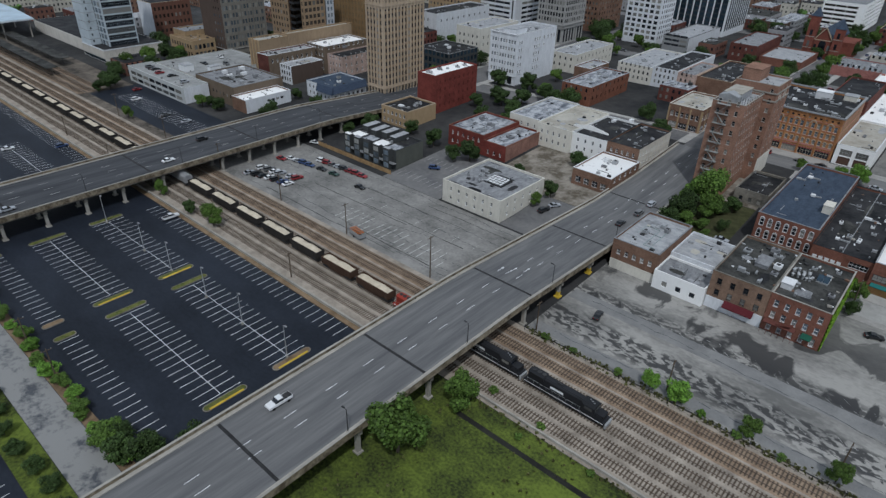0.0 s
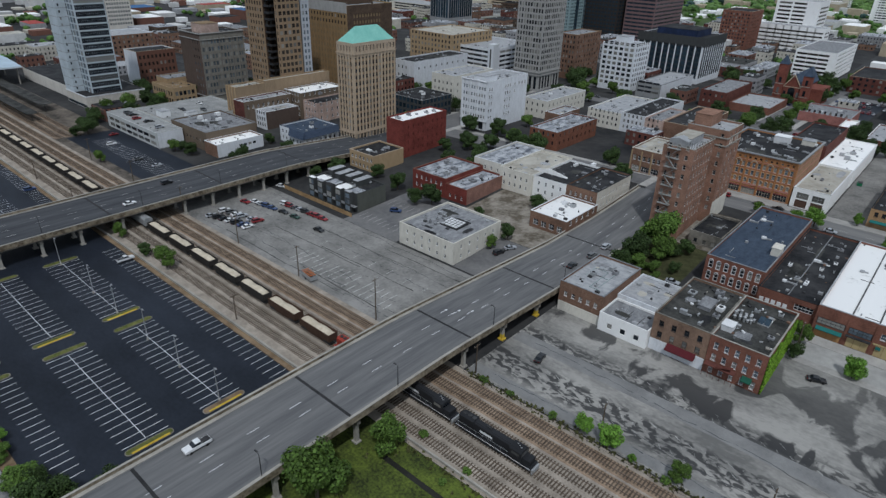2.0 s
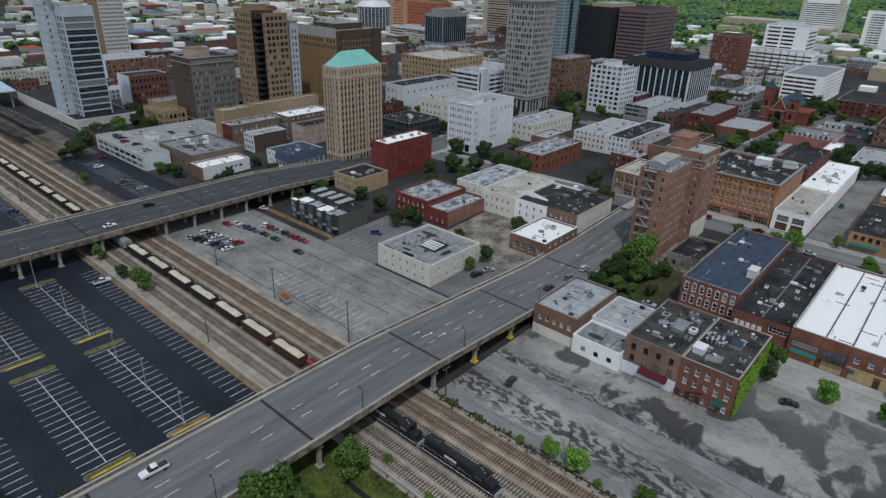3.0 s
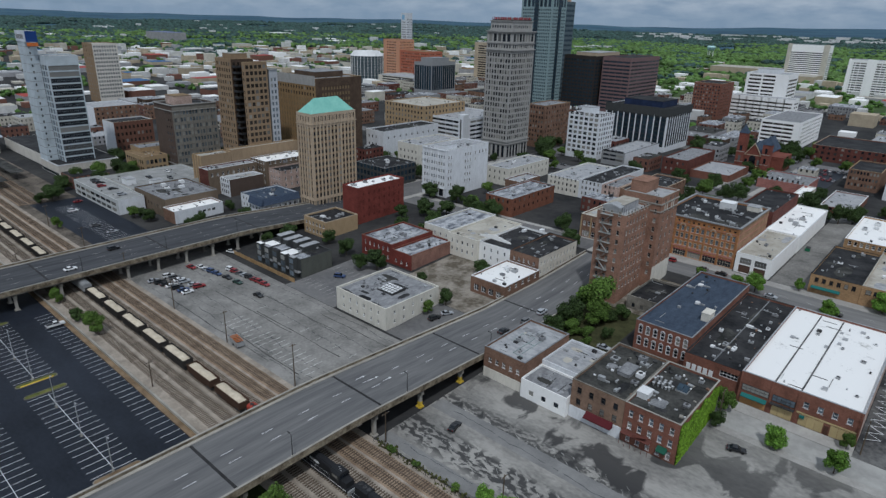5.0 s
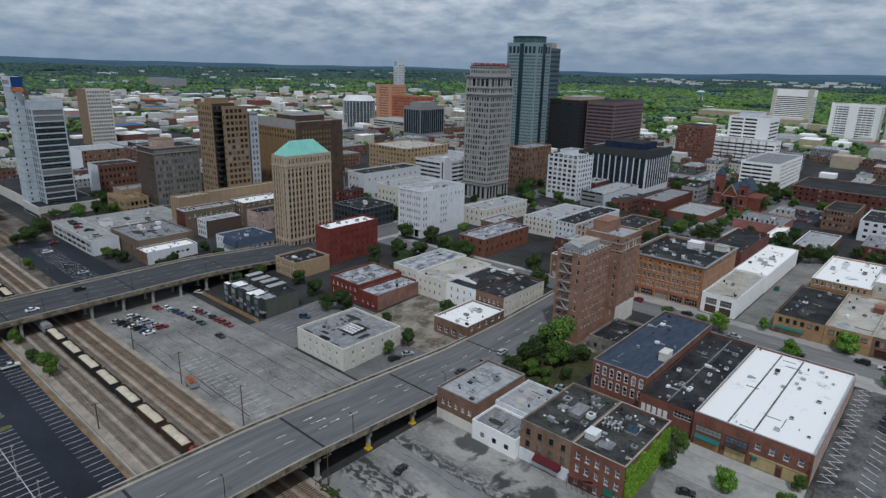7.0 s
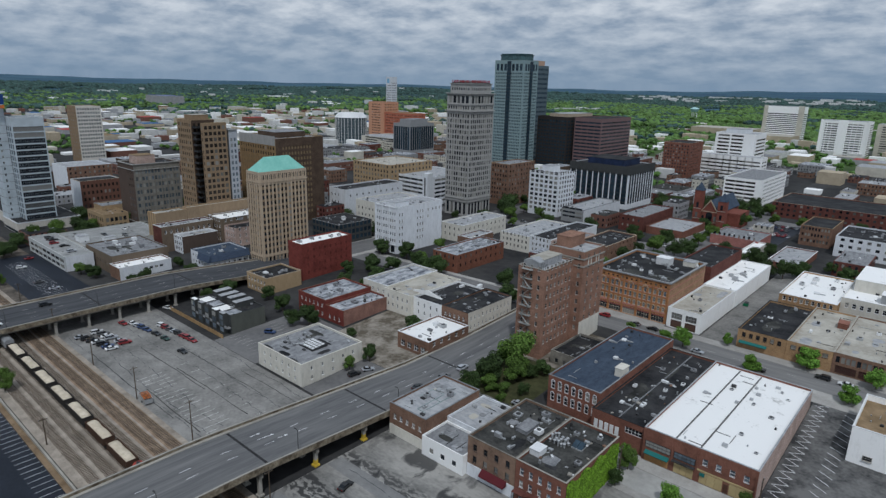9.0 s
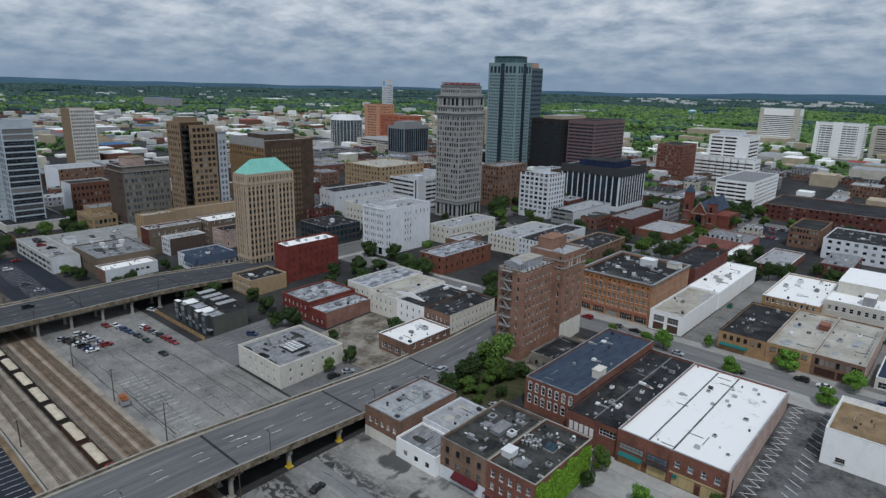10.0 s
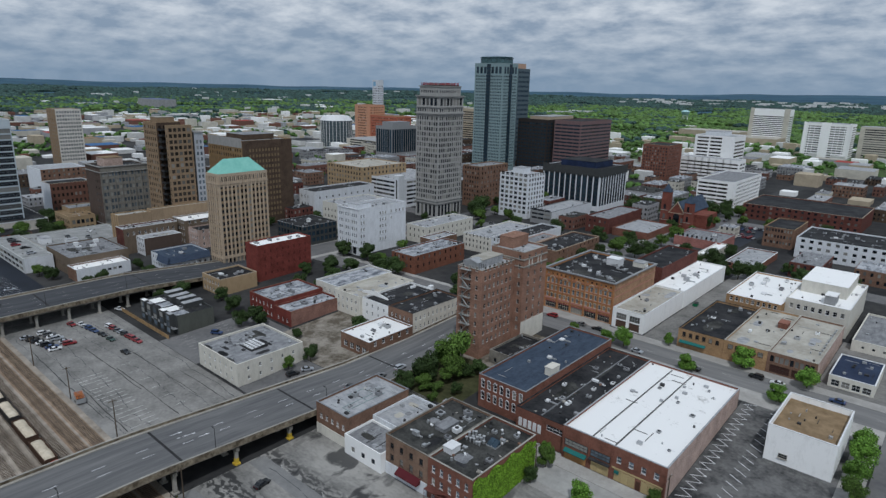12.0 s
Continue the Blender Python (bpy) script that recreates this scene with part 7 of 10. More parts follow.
for kind, x, y, h, w, where in (
        ("mid", -62.0, 60.5, 13, 1.15, "beside the bridge"), ("mid", -60.5, 78.5, 10, 0.9, "beside the bridge"),
        ("fresh", -32.5, 113.6, 4.6, 1.1, "beside the tracks"), ("fresh", -26.0, 113.8, 6.0, 1.1, "beside the tracks"), ("mid", -10.4, 114.2, 4.6, 1.1, "beside the tracks"), ("mid", 6.8, 113.8, 5.5, 1.0, "beside the tracks"), ("fresh", -20, 112.6, 2, 1.2, "beside the tracks"),
        ("mid", -172.6, 85.4, 8, 1.0, "at the track edge"), ("dark", -186, 84.6, 5, 1.0, "at the track edge"), ("mid", -206, 85, 6, 0.8, "at the track edge"),
        ("mid", -58, 208, 15, 1.0, "below the brick tower"), ("dark", -61.5, 198, 10, 1.1, "below the brick tower"), ("mid", -54, 203, 9, 1.2, "below the brick tower"), ("dark", -62, 189, 7, 1.2, "below the brick tower"), ("dark", -49, 212, 6, 1.1, "below the brick tower"), ("mid", -63, 214.5, 9, 1.0, "below the brick tower"),
        ("mid", -58, 183, 5, 1.2, "behind the brick shop"), ("mid", -53, 194, 4.0, 1.5, "below the brick tower"), ("mid", -57.5, 193, 5.0, 1.4, "below the brick tower"), ("dark", -52, 208.5, 4.5, 1.5, "below the brick tower"), ("mid", -64, 205, 6, 1.2, "below the brick tower"), ("dark", -47, 197, 4.5, 1.1, "behind the brick shop"), ("mid", -50, 189, 3.5, 1.2, "behind the brick shop"),
        ("fresh", -21, 264.5, 7.5, 1.2, "on the avenue"), ("fresh", -27, 262, 6, 1.1, "on the avenue"), ("fresh", 4, 260.2, 6.5, 1.1, "on the avenue"), ("fresh", 18, 277, 8, 1.1, "on the avenue"), ("fresh", 38.5, 275.4, 7.5, 1.2, "on the avenue"), ("fresh", 33.5, 258.2, 6.5, 1.1, "on the avenue"), ("fresh", -9, 277.5, 5, 0.9, "on the avenue"), ("mid", -41, 262.5, 5, 0.9, "on the avenue"),
        ("fresh", 58.8, 238, 9, 1.0, "beside the white box building"), ("fresh", 59.4, 229, 8, 1.0, "beside the white box building"), ("fresh", 58.5, 247, 7, 1.0, "beside the white box building"), ("mid", 60, 220, 7, 1.0, "beside the white box building"),
        ("mid", -4.6, 184.5, 6.5, 0.9, "at the corner of the ivy wall"), ("dark", -4.2, 176.5, 5.5, 0.8, "at the corner of the ivy wall"), ("fresh", 9.6, 177.5, 7, 0.9, "on the pavement by the store"), ("fresh", 23, 177.5, 7, 0.9, "on the pavement by the store"), ("mid", 23.4, 188.8, 5, 0.8, "on the pavement by the store"), ("fresh", -7.5, 188.2, 5, 0.8, "on the pavement by the store"),
        ("dark", -181.8, 279, 10, 1.1, "by the white building"), ("dark", -157, 268, 8, 1.2, "by the white building"), ("dark", -165, 270, 9, 1.1, "by the white building"), ("dark", -150, 270, 10, 1.1, "in front of brick shops"), ("dark", -171, 258, 8, 1.3, "in a yard"), ("dark", -164, 240, 8, 1.3, "in a yard"), ("dark", -178, 250, 8, 1.3, "in a yard"), ("dark", -186, 256, 7, 1.2, "in a yard"), ("dark", -186, 240, 7, 1.2, "in a yard"), ("dark", -158, 228, 7, 1.2, "in a yard"), ("dark", -172, 226, 7, 1.2, "in a yard"),
        ("dark", -146, 186, 9, 1.2, "behind the warehouse"), ("dark", -152, 182, 7, 1.1, "behind the warehouse"), ("dark", -168, 188, 8, 1.1, "behind the row houses"), ("dark", -185, 192, 7, 1.1, "behind the row houses"), ("dark", -199, 180, 9, 1.1, "beside the viaduct"), ("dark", -205, 172, 6, 1.1, "beside the viaduct"),
        ("dark", -103.4, 181, 6, 1.0, "at the warehouse corner"), ("mid", -104, 172, 5, 1.0, "at the warehouse corner"), ("dark", -108, 186, 4, 1.1, "at the warehouse corner"), ("dark", -124, 190, 4, 1.2, "in the back yard"),
        ("mid", -374, 151, 11, 0.9, "before the office podium"), ("mid", -371, 163, 12, 1.0, "before the office podium"), ("dark", -378, 178, 11, 1.1, "behind the office podium"), ("dark", -345, 128, 8, 1.3, "at the edge of the rail yard"), ("dark", -351, 133, 7, 1.2, "at the edge of the rail yard"), ("mid", -294, 114, 6, 0.9, "at the edge of the rail yard"), ("mid", -286, 147, 6.5, 1.2, "below the garage"),
        ("dark", -275, 150, 7, 1.1, "below the garage"), ("dark", -247, 158, 7, 1.3, "beside the viaduct"), ("dark", -255, 166, 6, 1.3, "beside the viaduct"), ("dark", -243, 184, 7, 1.2, "beside the viaduct"), ("dark", -262, 187, 6, 1.1, "beside the viaduct"), ("dark", -282, 150, 6, 1.0, "below the garage"), ("dark", -360, 160, 10, 1.2, "by the podium"), ("dark", -362, 176, 11, 1.1, "by the podium"), ("dark", -408, 189, 11, 1.2, "by the podium"), ("dark", -376, 212, 10, 1.2, "by the pavilion"), ("dark", -352, 130, 8, 1.2, "by the tracks"), ("dark", -365, 140, 9, 1.2, "by the tracks"), ("dark", -345, 122, 6, 1.2, "by the tracks"),
        ("dark", -222, 430, 14, 1.2, "below the stone tower"), ("dark", -228, 442, 13, 1.2, "below the stone tower"), ("dark", -216, 420, 12, 1.2, "below the stone tower"), ("dark", -132, 544, 12, 1.2, "by the church"), ("dark", -112, 560, 13, 1.2, "by the church"), ("dark", -95, 568, 13, 1.2, "by the church"), ("dark", -120, 520, 11, 1.2, "by the church"), ("dark", -140, 528, 11, 1.2, "by the church"), ("dark", -80, 572, 11, 1.2, "by the church"), ("dark", -150, 555, 11, 1.2, "by the church"),
        ("dark", -33, 400, 11, 1.1, "behind the white building"), ("dark", -16, 386, 10, 1.1, "behind the white building"), ("dark", -10, 394, 9, 1.2, "behind the white building"), ("dark", -24, 384, 9, 1.2, "behind the white building"), ("dark", 10, 398, 9, 1.2, "behind the white building")):
    tree(kind, x, y, h, None, w, where)
for i in range(22):
    x = -186 + i * 4.1 + 1.2 * math.sin(i * 2.1)
    tree("mid" if i % 3 else "fresh", x, 22.2 + 0.8 * math.sin(i), 2.6 + 0.8 * math.sin(i * 1.7) + (1.6 if i > 18 else 0), 0.05, 1.7, "in the hedge", "clipped green shrub")
for i in range(14):
    tree("dark", -180 + i * 7, 9.6 + math.sin(i * 1.3), 3.2, 0.05, 1.4, "on the verge", "dense dark shrub")
for x, y, h in ((-96, 26, 7), (-100, 22, 6), (-92.5, 33, 6), (-104, 24, 5)):
    tree("dark", x, y, h, 0.05, 1.2, "beside the bridge")
for x, y, h in ((-58, 87.2, 1.6), (-44, 85.6, 1.3), (-40, 112.4, 1.5), (-52, 112, 1.4), (-12, 111.8, 1.5), (-60, 111.6, 1.6), (-3, 112, 1.4), (-30, 82, 1.2), (-20, 80.5, 1.0), (-46, 80, 1.1)):
    tree("mid", x, y, h, 0.05, 1.8, "at the track edge", "low scrubby green bush")

# further downtown trees, in yards and along kerbs
rnd = random.Random(33)
SPOTS = [(-90, -64, 256, 620), (-236, -208, 150, 620)]
for k in range(88):
    x, y = rnd.uniform(-430, 40), rnd.uniform(176, 470)
    if y < 190 and x > -215:
        continue
    if any(a - 3 < x < b + 3 and c - 3 < y < d + 3 for a, b, c, d in SPOTS + FOOT):
        continue
    if any(a - 1 < y < b + 1 for a, b in ((261, 274), (396, 410))):
        continue
    if x > -60 and y < 400:
        continue
    tree(rnd.choice(("dark", "dark", "mid")), x, y, rnd.uniform(5, 9), None, rnd.uniform(1.0, 1.3), "between downtown buildings")

# ---- roof details ----
def rooftop_unit(x, y, z, w, d, h, label="grey rooftop air-conditioning unit"):
    r = random.Random(int(x * 13 + y * 7))
    w, d, h = w * r.uniform(0.7, 1.3), d * r.uniform(0.7, 1.4), h * r.uniform(0.6, 1.25)
    t = thing("rooftop_unit", label, "air conditioner", (x + r.uniform(-0.8, 0.8), y + r.uniform(-0.8, 0.8), z), r.choice((0, 0, 90, 4, 86)), group="rooftop units")
    bm = bmesh.new(); box(bm, -w / 2, w / 2, -d / 2, d / 2, 0.12, h)
    part("casing", bm, r.choice((STEEL_LT, STEEL_LT, WHITE, ROOF_GREY)), t)
    if r.random() < 0.4:
        bm = bmesh.new(); box(bm, w / 2, w / 2 + r.uniform(1, 3), -0.22, 0.22, 0.06, 0.45)
        part("duct", bm, STEEL_LT, t)
        bm = bmesh.new(); box(bm, -w / 2 + 0.1, w / 2 - 0.1, -d / 2 + 0.1, d / 2 - 0.1, 0, 0.12)
        part("kerb", bm, STEEL_DK, t)
        return t
    bm = bmesh.new(); box(bm, -w / 2 + 0.1, w / 2 - 0.1, -d / 2 + 0.1, d / 2 - 0.1, 0, 0.12)
    part("kerb", bm, STEEL_DK, t)
    bm = bmesh.new(); tube(bm, (0, 0, h), (0, 0, h + 0.12), min(w, d) * 0.35, min(w, d) * 0.35, 10)
    part("fan", bm, STEEL_DK, t)
    return t


def vent_pipe(x, y, z, h=0.9, r=0.2):
    t = thing("roof_vent", "small metal roof vent", "roof vent", (x, y, z), group="roof vents")
    bm = bmesh.new(); tube(bm, (0, 0, 0), (0, 0, h), r, r, 8)
    part("pipe", bm, STEEL_LT, t)
    bm = bmesh.new(); tube(bm, (0, 0, h), (0, 0, h + 0.2), r * 1.7, r * 0.6, 8)
    part("cap", bm, STEEL_LT, t)
    return t


def skylight(x, y, z, w, d, tilt=0.5, pane_mat=None):
    t = thing("skylight", "metal framed glass skylight", "skylight", (x, y, z))
    bm = bmesh.new(); box(bm, -w / 2, w / 2, -d / 2, d / 2, 0, 0.35)
    part("kerb", bm, STEEL_LT, t)
    n = max(2, round(w / 1.3))
    for i in range(n):
        a, b = -w / 2 + i * w / n + 0.07, -w / 2 + (i + 1) * w / n - 0.07
        bm = bmesh.new()
        v = [bm.verts.new(c) for c in ((a, -d / 2 + 0.07, 0.36), (b, -d / 2 + 0.07, 0.36), (b, d / 2 - 0.07, 0.36 + tilt), (a, d / 2 - 0.07, 0.36 + tilt), (a, -d / 2 + 0.07, 0.30), (b, -d / 2 + 0.07, 0.30), (b, d / 2 - 0.07, 0.30), (a, d / 2 - 0.07, 0.30))]
        for f in ((0, 1, 2, 3), (4, 5, 1, 0), (5, 6, 2, 1), (6, 7, 3, 2), (7, 4, 0, 3)):
            bm.faces.new([v[k] for k in f])
        part("pane", bm, pane_mat or GLASS_BLUE, t)
    return t


def penthouse(x0, x1, y0, y1, z0, z1, mat, label, roof=None):
    t = thing("roof_house", label, "roof house", (x0, y0, z0))
    bm = bmesh.new(); box(bm, 0, x1 - x0, 0, y1 - y0, 0, z1 - z0)
    part("wall", bm, mat, t)
    bm = bmesh.new(); box(bm, -0.15, x1 - x0 + 0.15, -0.15, y1 - y0 + 0.15, z1 - z0, z1 - z0 + 0.15)
    part("roof", bm, roof or ROOF_LT, t)
    return t


RZ = 0.056
# warehouse by the railway
sky_l = thing("skylight", "grid of milky white panes in a black skylight frame", "skylight", (-117.2, 166.6, 7.5 + RZ))
bm = bmesh.new(); prism_x(bm, [(-3.4, 0), (3.4, 0), (3.4, 0.75), (3.0, 0.95), (-3.0, 0.55), (-3.4, 0.4)], -3.9, 3.9); part("frame", bm, STEEL_DK, sky_l)
MILKY = paint("milky_glass", (0.7, 0.71, 0.72), 0.3)
for i in range(5):
    for j in range(4):
        bm = bmesh.new()
        xa, ya = -3.6 + i * 1.46, -2.9 + j * 1.46
        q = [bm.verts.new((x, y, z + 0.56 + (y + 3.0) * 0.0667)) for z in (0, 0.06) for x, y in ((xa, ya), (xa + 1.08, ya), (xa + 1.08, ya + 1.08), (xa, ya + 1.08))]
        bm.faces.new(q[4:])
        for n in range(4):
            bm.faces.new((q[n], q[(n + 1) % 4], q[4 + (n + 1) % 4], q[4 + n]))
        part("pane", bm, MILKY, sky_l)
rw = random.Random(3)
for x, y, rx, ry in ((-127.5, 154.8, 3.2, 0.9), (-119, 155.6, 3.0, 1.3), (-112.5, 154.6, 2.8, 0.8), (-122.5, 158.6, 2.2, 0.8), (-110.3, 166, 1.3, 3.0), (-117.2, 171.3, 4.6, 0.8)):
    bm = bmesh.new(); blob(bm, x, y, rx, ry, 7.5, 7.575, rw, 0, 18)
    tagged(new("roof_patch", mesh("roof_patch", bm, ROOF_DK)), "ragged black tar stain on the warehouse roof", "roof patch", group="warehouse tar stains")
PLANT_GREEN = paint("pale_green_metal", (0.30, 0.36, 0.36), 0.6)
for x, y, w in ((-125.5, 166.5, 1.3), (-124, 168.2, 1.0), (-126.8, 169.4, 1.5), (-123.0, 163.0, 1.1), (-121.8, 161.4, 1.2), (-124.6, 161.6, 0.9), (-128.6, 164.2, 1.1)):
    rooftop_unit(x, y, 7.5 + RZ, w, w * 0.7, 0.9, "pale green rooftop plant unit")
# brown brick building by the bridge
for x, y, w in ((-60, 170, 1.6), (-57, 172, 1.8), (-55.5, 170.5, 1.2), (-61, 166, 1.3), (-56, 161, 1.0)):
    rooftop_unit(x, y, 9.2 + RZ, w, 1.2, 1.0)
for a, b in (((-57.6, 158.5), (-57.5, 170)), ((-55.4, 160), (-55.3, 173)), ((-57.6, 158.4), (-54.2, 158.5)), ((-57.4, 166), (-55.4, 166.1)), ((-62, 170), (-57.6, 170.1)), ((-62.1, 164), (-62, 170.1))):
    bm = bmesh.new(); box(bm, a[0], max(b[0], a[0] + 0.16), a[1], max(b[1], a[1] + 0.16), 9.2 + RZ, 9.2 + RZ + 0.2)
    tagged(new("roof_pipe", mesh("roof_pipe", bm, PLANT_GREEN)), "pale green pipe run on the roof", "pipe", group="shop roof pipes")
# black tar roofs
for x, y, w in ((-32.5, 173, 2.0), (-30, 161.5, 1.8), (-24.5, 158.5, 1.0), (-25, 176, 2.2), (-23.5, 170, 1.8), (-23.6, 166, 1.6), (-27, 178.5, 2.4)):
    rooftop_unit(x, y, 10.9 + RZ, w, w * 0.8, 1.1)
penthouse(-28.8, -25.4, 166.5, 172.5, 10.9 + RZ, 12.0, ROOF_GREY, "grey metal roof hatch housing", ROOF_GREY)
for k in range(14):
    vent_pipe(-19.4 + (k % 5) * 1.1 + 0.3 * math.sin(k), 168.5 + (k // 5) * 1.5, 10.9 + RZ, 0.8 + 0.3 * (k % 3), 0.28)
penthouse(-20.2, -17.4, 160.2, 163.6, 10.9 + RZ, 12.6, WHITE, "white sloped roof hatch", WHITE)
skylight(-12.5, 171, 10.9 + RZ, 3.0, 2.4, 1.0)
for x, y in ((-15, 176), (-9.5, 164), (-11, 178)):
    rooftop_unit(x, y, 10.9 + RZ, 1.3, 1.2, 0.9)
# slate roof and black roof
for x, y, w in ((-36, 236, 1.6), (-33, 240, 1.4), (-28, 224, 1.5)):
    rooftop_unit(x, y, 12.5 + RZ, w, 1.3, 1.0)
penthouse(-23.2, -20.6, 212, 216.5, 12.5 + RZ, 15.2, CREAM, "small cream painted roof shed", CREAM)
for k, (x, y) in enumerate(((-16, 202), (-13, 206), (-10, 204), (-17, 214), (-9, 218), (-12, 224), (-7.5, 212), (-6.5, 226), (-15, 232), (-11, 240), (-7, 238))):
    rooftop_unit(x, y, 9.9 + RZ, 1.2 + 0.3 * (k % 3), 1.2, 0.8)
# white roof seams, patches and hatches
SEAM = surf("dark_seam", (0.05, 0.05, 0.05), (0.14, 0.14, 0.14), 0.8, bump=0)
for x in (4.2, 10.6):
    bm = bmesh.new(); box(bm, x - 0.2, x + 0.2, 193, 247, 10.9 + RZ, 10.9 + RZ + 0.12)
    tagged(new("roof_seam", mesh("roof_seam", bm, SEAM)), "dark worn parapet seam on the white roof", "seam", group="roof seams")
for x, y in ((7, 232), (14, 226), (18, 240), (20, 222), (16, 206), (1, 224), (21.5, 236), (22, 200)):
    rooftop_unit(x, y, 10.9 + RZ, 1.1, 1.1, 0.5)
# tan shops
penthouse(20.8, 24.0, 308, 313, 12.9 + RZ, 15, BRICK_RED, "red brick roof house", BRICK_RED)
for k in range(9):
    vent_pipe(38.5, 290 + k * 3.6, 13.1 + RZ, 0.9, 0.3)
for x, y in ((30, 300), (33, 310), (27, 292), (14, 295), (0, 300), (2, 312)):
    rooftop_unit(x, y, 13.0 + RZ, 1.5, 1.3, 1.0)
for x, y in ((0, 350), (3, 354), (8, 340), (2, 362), (12, 352), (10, 366)):
    rooftop_unit(x, y, 15.3 + RZ, 2.0, 1.5, 1.1, "dark rooftop condenser unit")
penthouse(19, 36, 350, 377.5, 17.3 + RZ, 22.5, CREAM, "raised loft storey with white roof", ROOF_WHITE)
penthouse(30, 34, 338, 345, 17.3 + RZ, 21.0, GREY_WALL, "grey stair house on white roof", ROOF_WHITE)
# ornate orange building
for k in range(20):
    x, y = -64 + (k * 7.3) % 28, 286 + (k * 11.7) % 32
    rooftop_unit(x, y, 22.8 + RZ, 1.5 + 0.4 * (k % 2), 1.3, 1.0, "pale rooftop condenser unit")
penthouse(-52, -46, 308, 313, 22.8 + RZ, 26, WHITE, "white gabled roof house", WHITE)
penthouse(-42, -37, 314, 319, 22.8 + RZ, 25, CREAM, "pale cream house on black roof", ROOF_LT)
# other low roofs
for k, (x, y, z) in enumerate(((-112, 232, 10.8), (-106, 240, 10.8), (-103, 228, 10.8), (-101, 248, 10.8), (-114, 246, 10.8), (-109, 252, 10.8), (-96, 206, 7.7), (-98, 212, 7.7), (-94, 211, 7.7), (-28, 300, 13.5), (-27, 340, 13.3), (-26, 352, 13.3), (-30, 346, 13.3),
        (-158, 204, 9.3), (-152, 208, 9.3), (-160, 212, 9.3), (-150, 200, 9.3), (-140, 205, 7.5), (-141, 212, 7.5), (-200, 200, 8.5), (-196, 208, 8.5), (-203, 230, 19.8), (-199, 240, 19.8), (-202, 222, 19.8), (-199, 245, 19.8),
        (-152, 290, 13.3), (-148, 300, 13.3), (-155, 305, 13.3), (-150, 312, 13.3), (-194, 350, 13.3), (-190, 360, 13.3), (-295, 170, 9.3), (-292, 176, 9.3), (-296, 163, 9.3), (-278, 170, 5.8), (-150, 350, 13.3), (-145, 362, 13.3), (-130, 350, 14.3), (-132, 370, 14.3), (-105, 350, 13.3), (-108, 370, 13.3),
        (-60, 450, 10.3), (-52, 458, 10.3), (10, 480, 16.3), (20, 488, 16.3), (2, 490, 16.3), (-280, 235, 16.3), (-250, 205, 8.3), (-256, 210, 8.3), (-245, 285, 14.3), (-250, 290, 14.3), (-240, 280, 14.3), (-204, 300, 29.6), (-200, 310, 29.6))):
    rooftop_unit(x, y, z + RZ, 1.6 + 0.5 * (k % 3), 1.5, 1.2)
# row houses: projecting dark bays, stepped roofs with raised pale-topped houses, and planted terraces
for k in range(5):
    x = -191.4 + k * 5.75
    bay = thing("bay_front", "dark projecting bay of a modern row house", "bay window", (x, 158.2, 0), group="row house bays")
    bm = bmesh.new(); box(bm, 0, 3.5, 0, 1.98, 0, 8.7); part("wall", bm, CHAR_WALL, bay)
    bm = bmesh.new(); box(bm, 0.12, 3.38, 0.12, 1.9, 8.704, 8.8); part("roof", bm, (ROOF_WHITE, ROOF_LT, ROOF_DK)[k % 3], bay)
    for zz in (0.9, 3.6, 6.1):
        bm = bmesh.new(); box(bm, 0.5, 1.85, -0.05, -0.004, zz, zz + 1.9); box(bm, 1.95, 3.1, -0.05, -0.004, zz, zz + 1.9); part("window", bm, GLASS_GREY, bay)
    bm = bmesh.new(); box(bm, 3.504, 5.7, 0.2, 1.98, 2.7, 2.9); box(bm, 3.504, 5.7, 0.2, 0.28, 2.9, 3.8); part("balcony", bm, GREY_WALL, bay, "pale grey balcony with a solid rail")
    if k < 4:
        penthouse(x + 1.0, x + 3.9, 168.0 - 0.8 * (k % 2), 175.2, 7.3 + RZ, 9.9 - 0.25 * (k % 2), CHAR_WALL, "dark roof terrace house with pale roof", ROOF_LT)
        bm = bmesh.new(); box(bm, -192 + 0.5 + k * 7.2, -192 + 6.2 + k * 7.2, 161.4, 166.6, 7.304 + RZ, 7.4 + RZ)
        tagged(new("roof_panel", mesh("roof_panel", bm, (ROOF_WHITE, ROOF_PATCHED)[k % 2])), "pale membrane panel on the row house roof", "roof panel", "row house roof panels")
# wooden fence in front of the row houses
fen = thing("wooden_fence", "tan wooden board fence before the row houses", "fence", (-206, 155.6, 0))
WOODF = surf("fence_wood", (0.24, 0.15, 0.075), (0.40, 0.27, 0.14), 0.9, big=0.5, fine=5)
bd = mesh_box(-0.145, 0.145, -0.02, 0.02, 0, 1.8, WOODF)
for k in range(150):
    ob = new("board", bd); ob.parent = fen; ob.matrix_basis = pose(k * 0.3, 0, 0.02 * math.sin(k * 1.3))
ps = mesh_box(-0.06, 0.06, 0.03, 0.15, 0, 1.9, WOODF)
for k in range(19):
    ob = new("post", ps); ob.parent = fen; ob.matrix_basis = pose(k * 2.48, 0, 0)
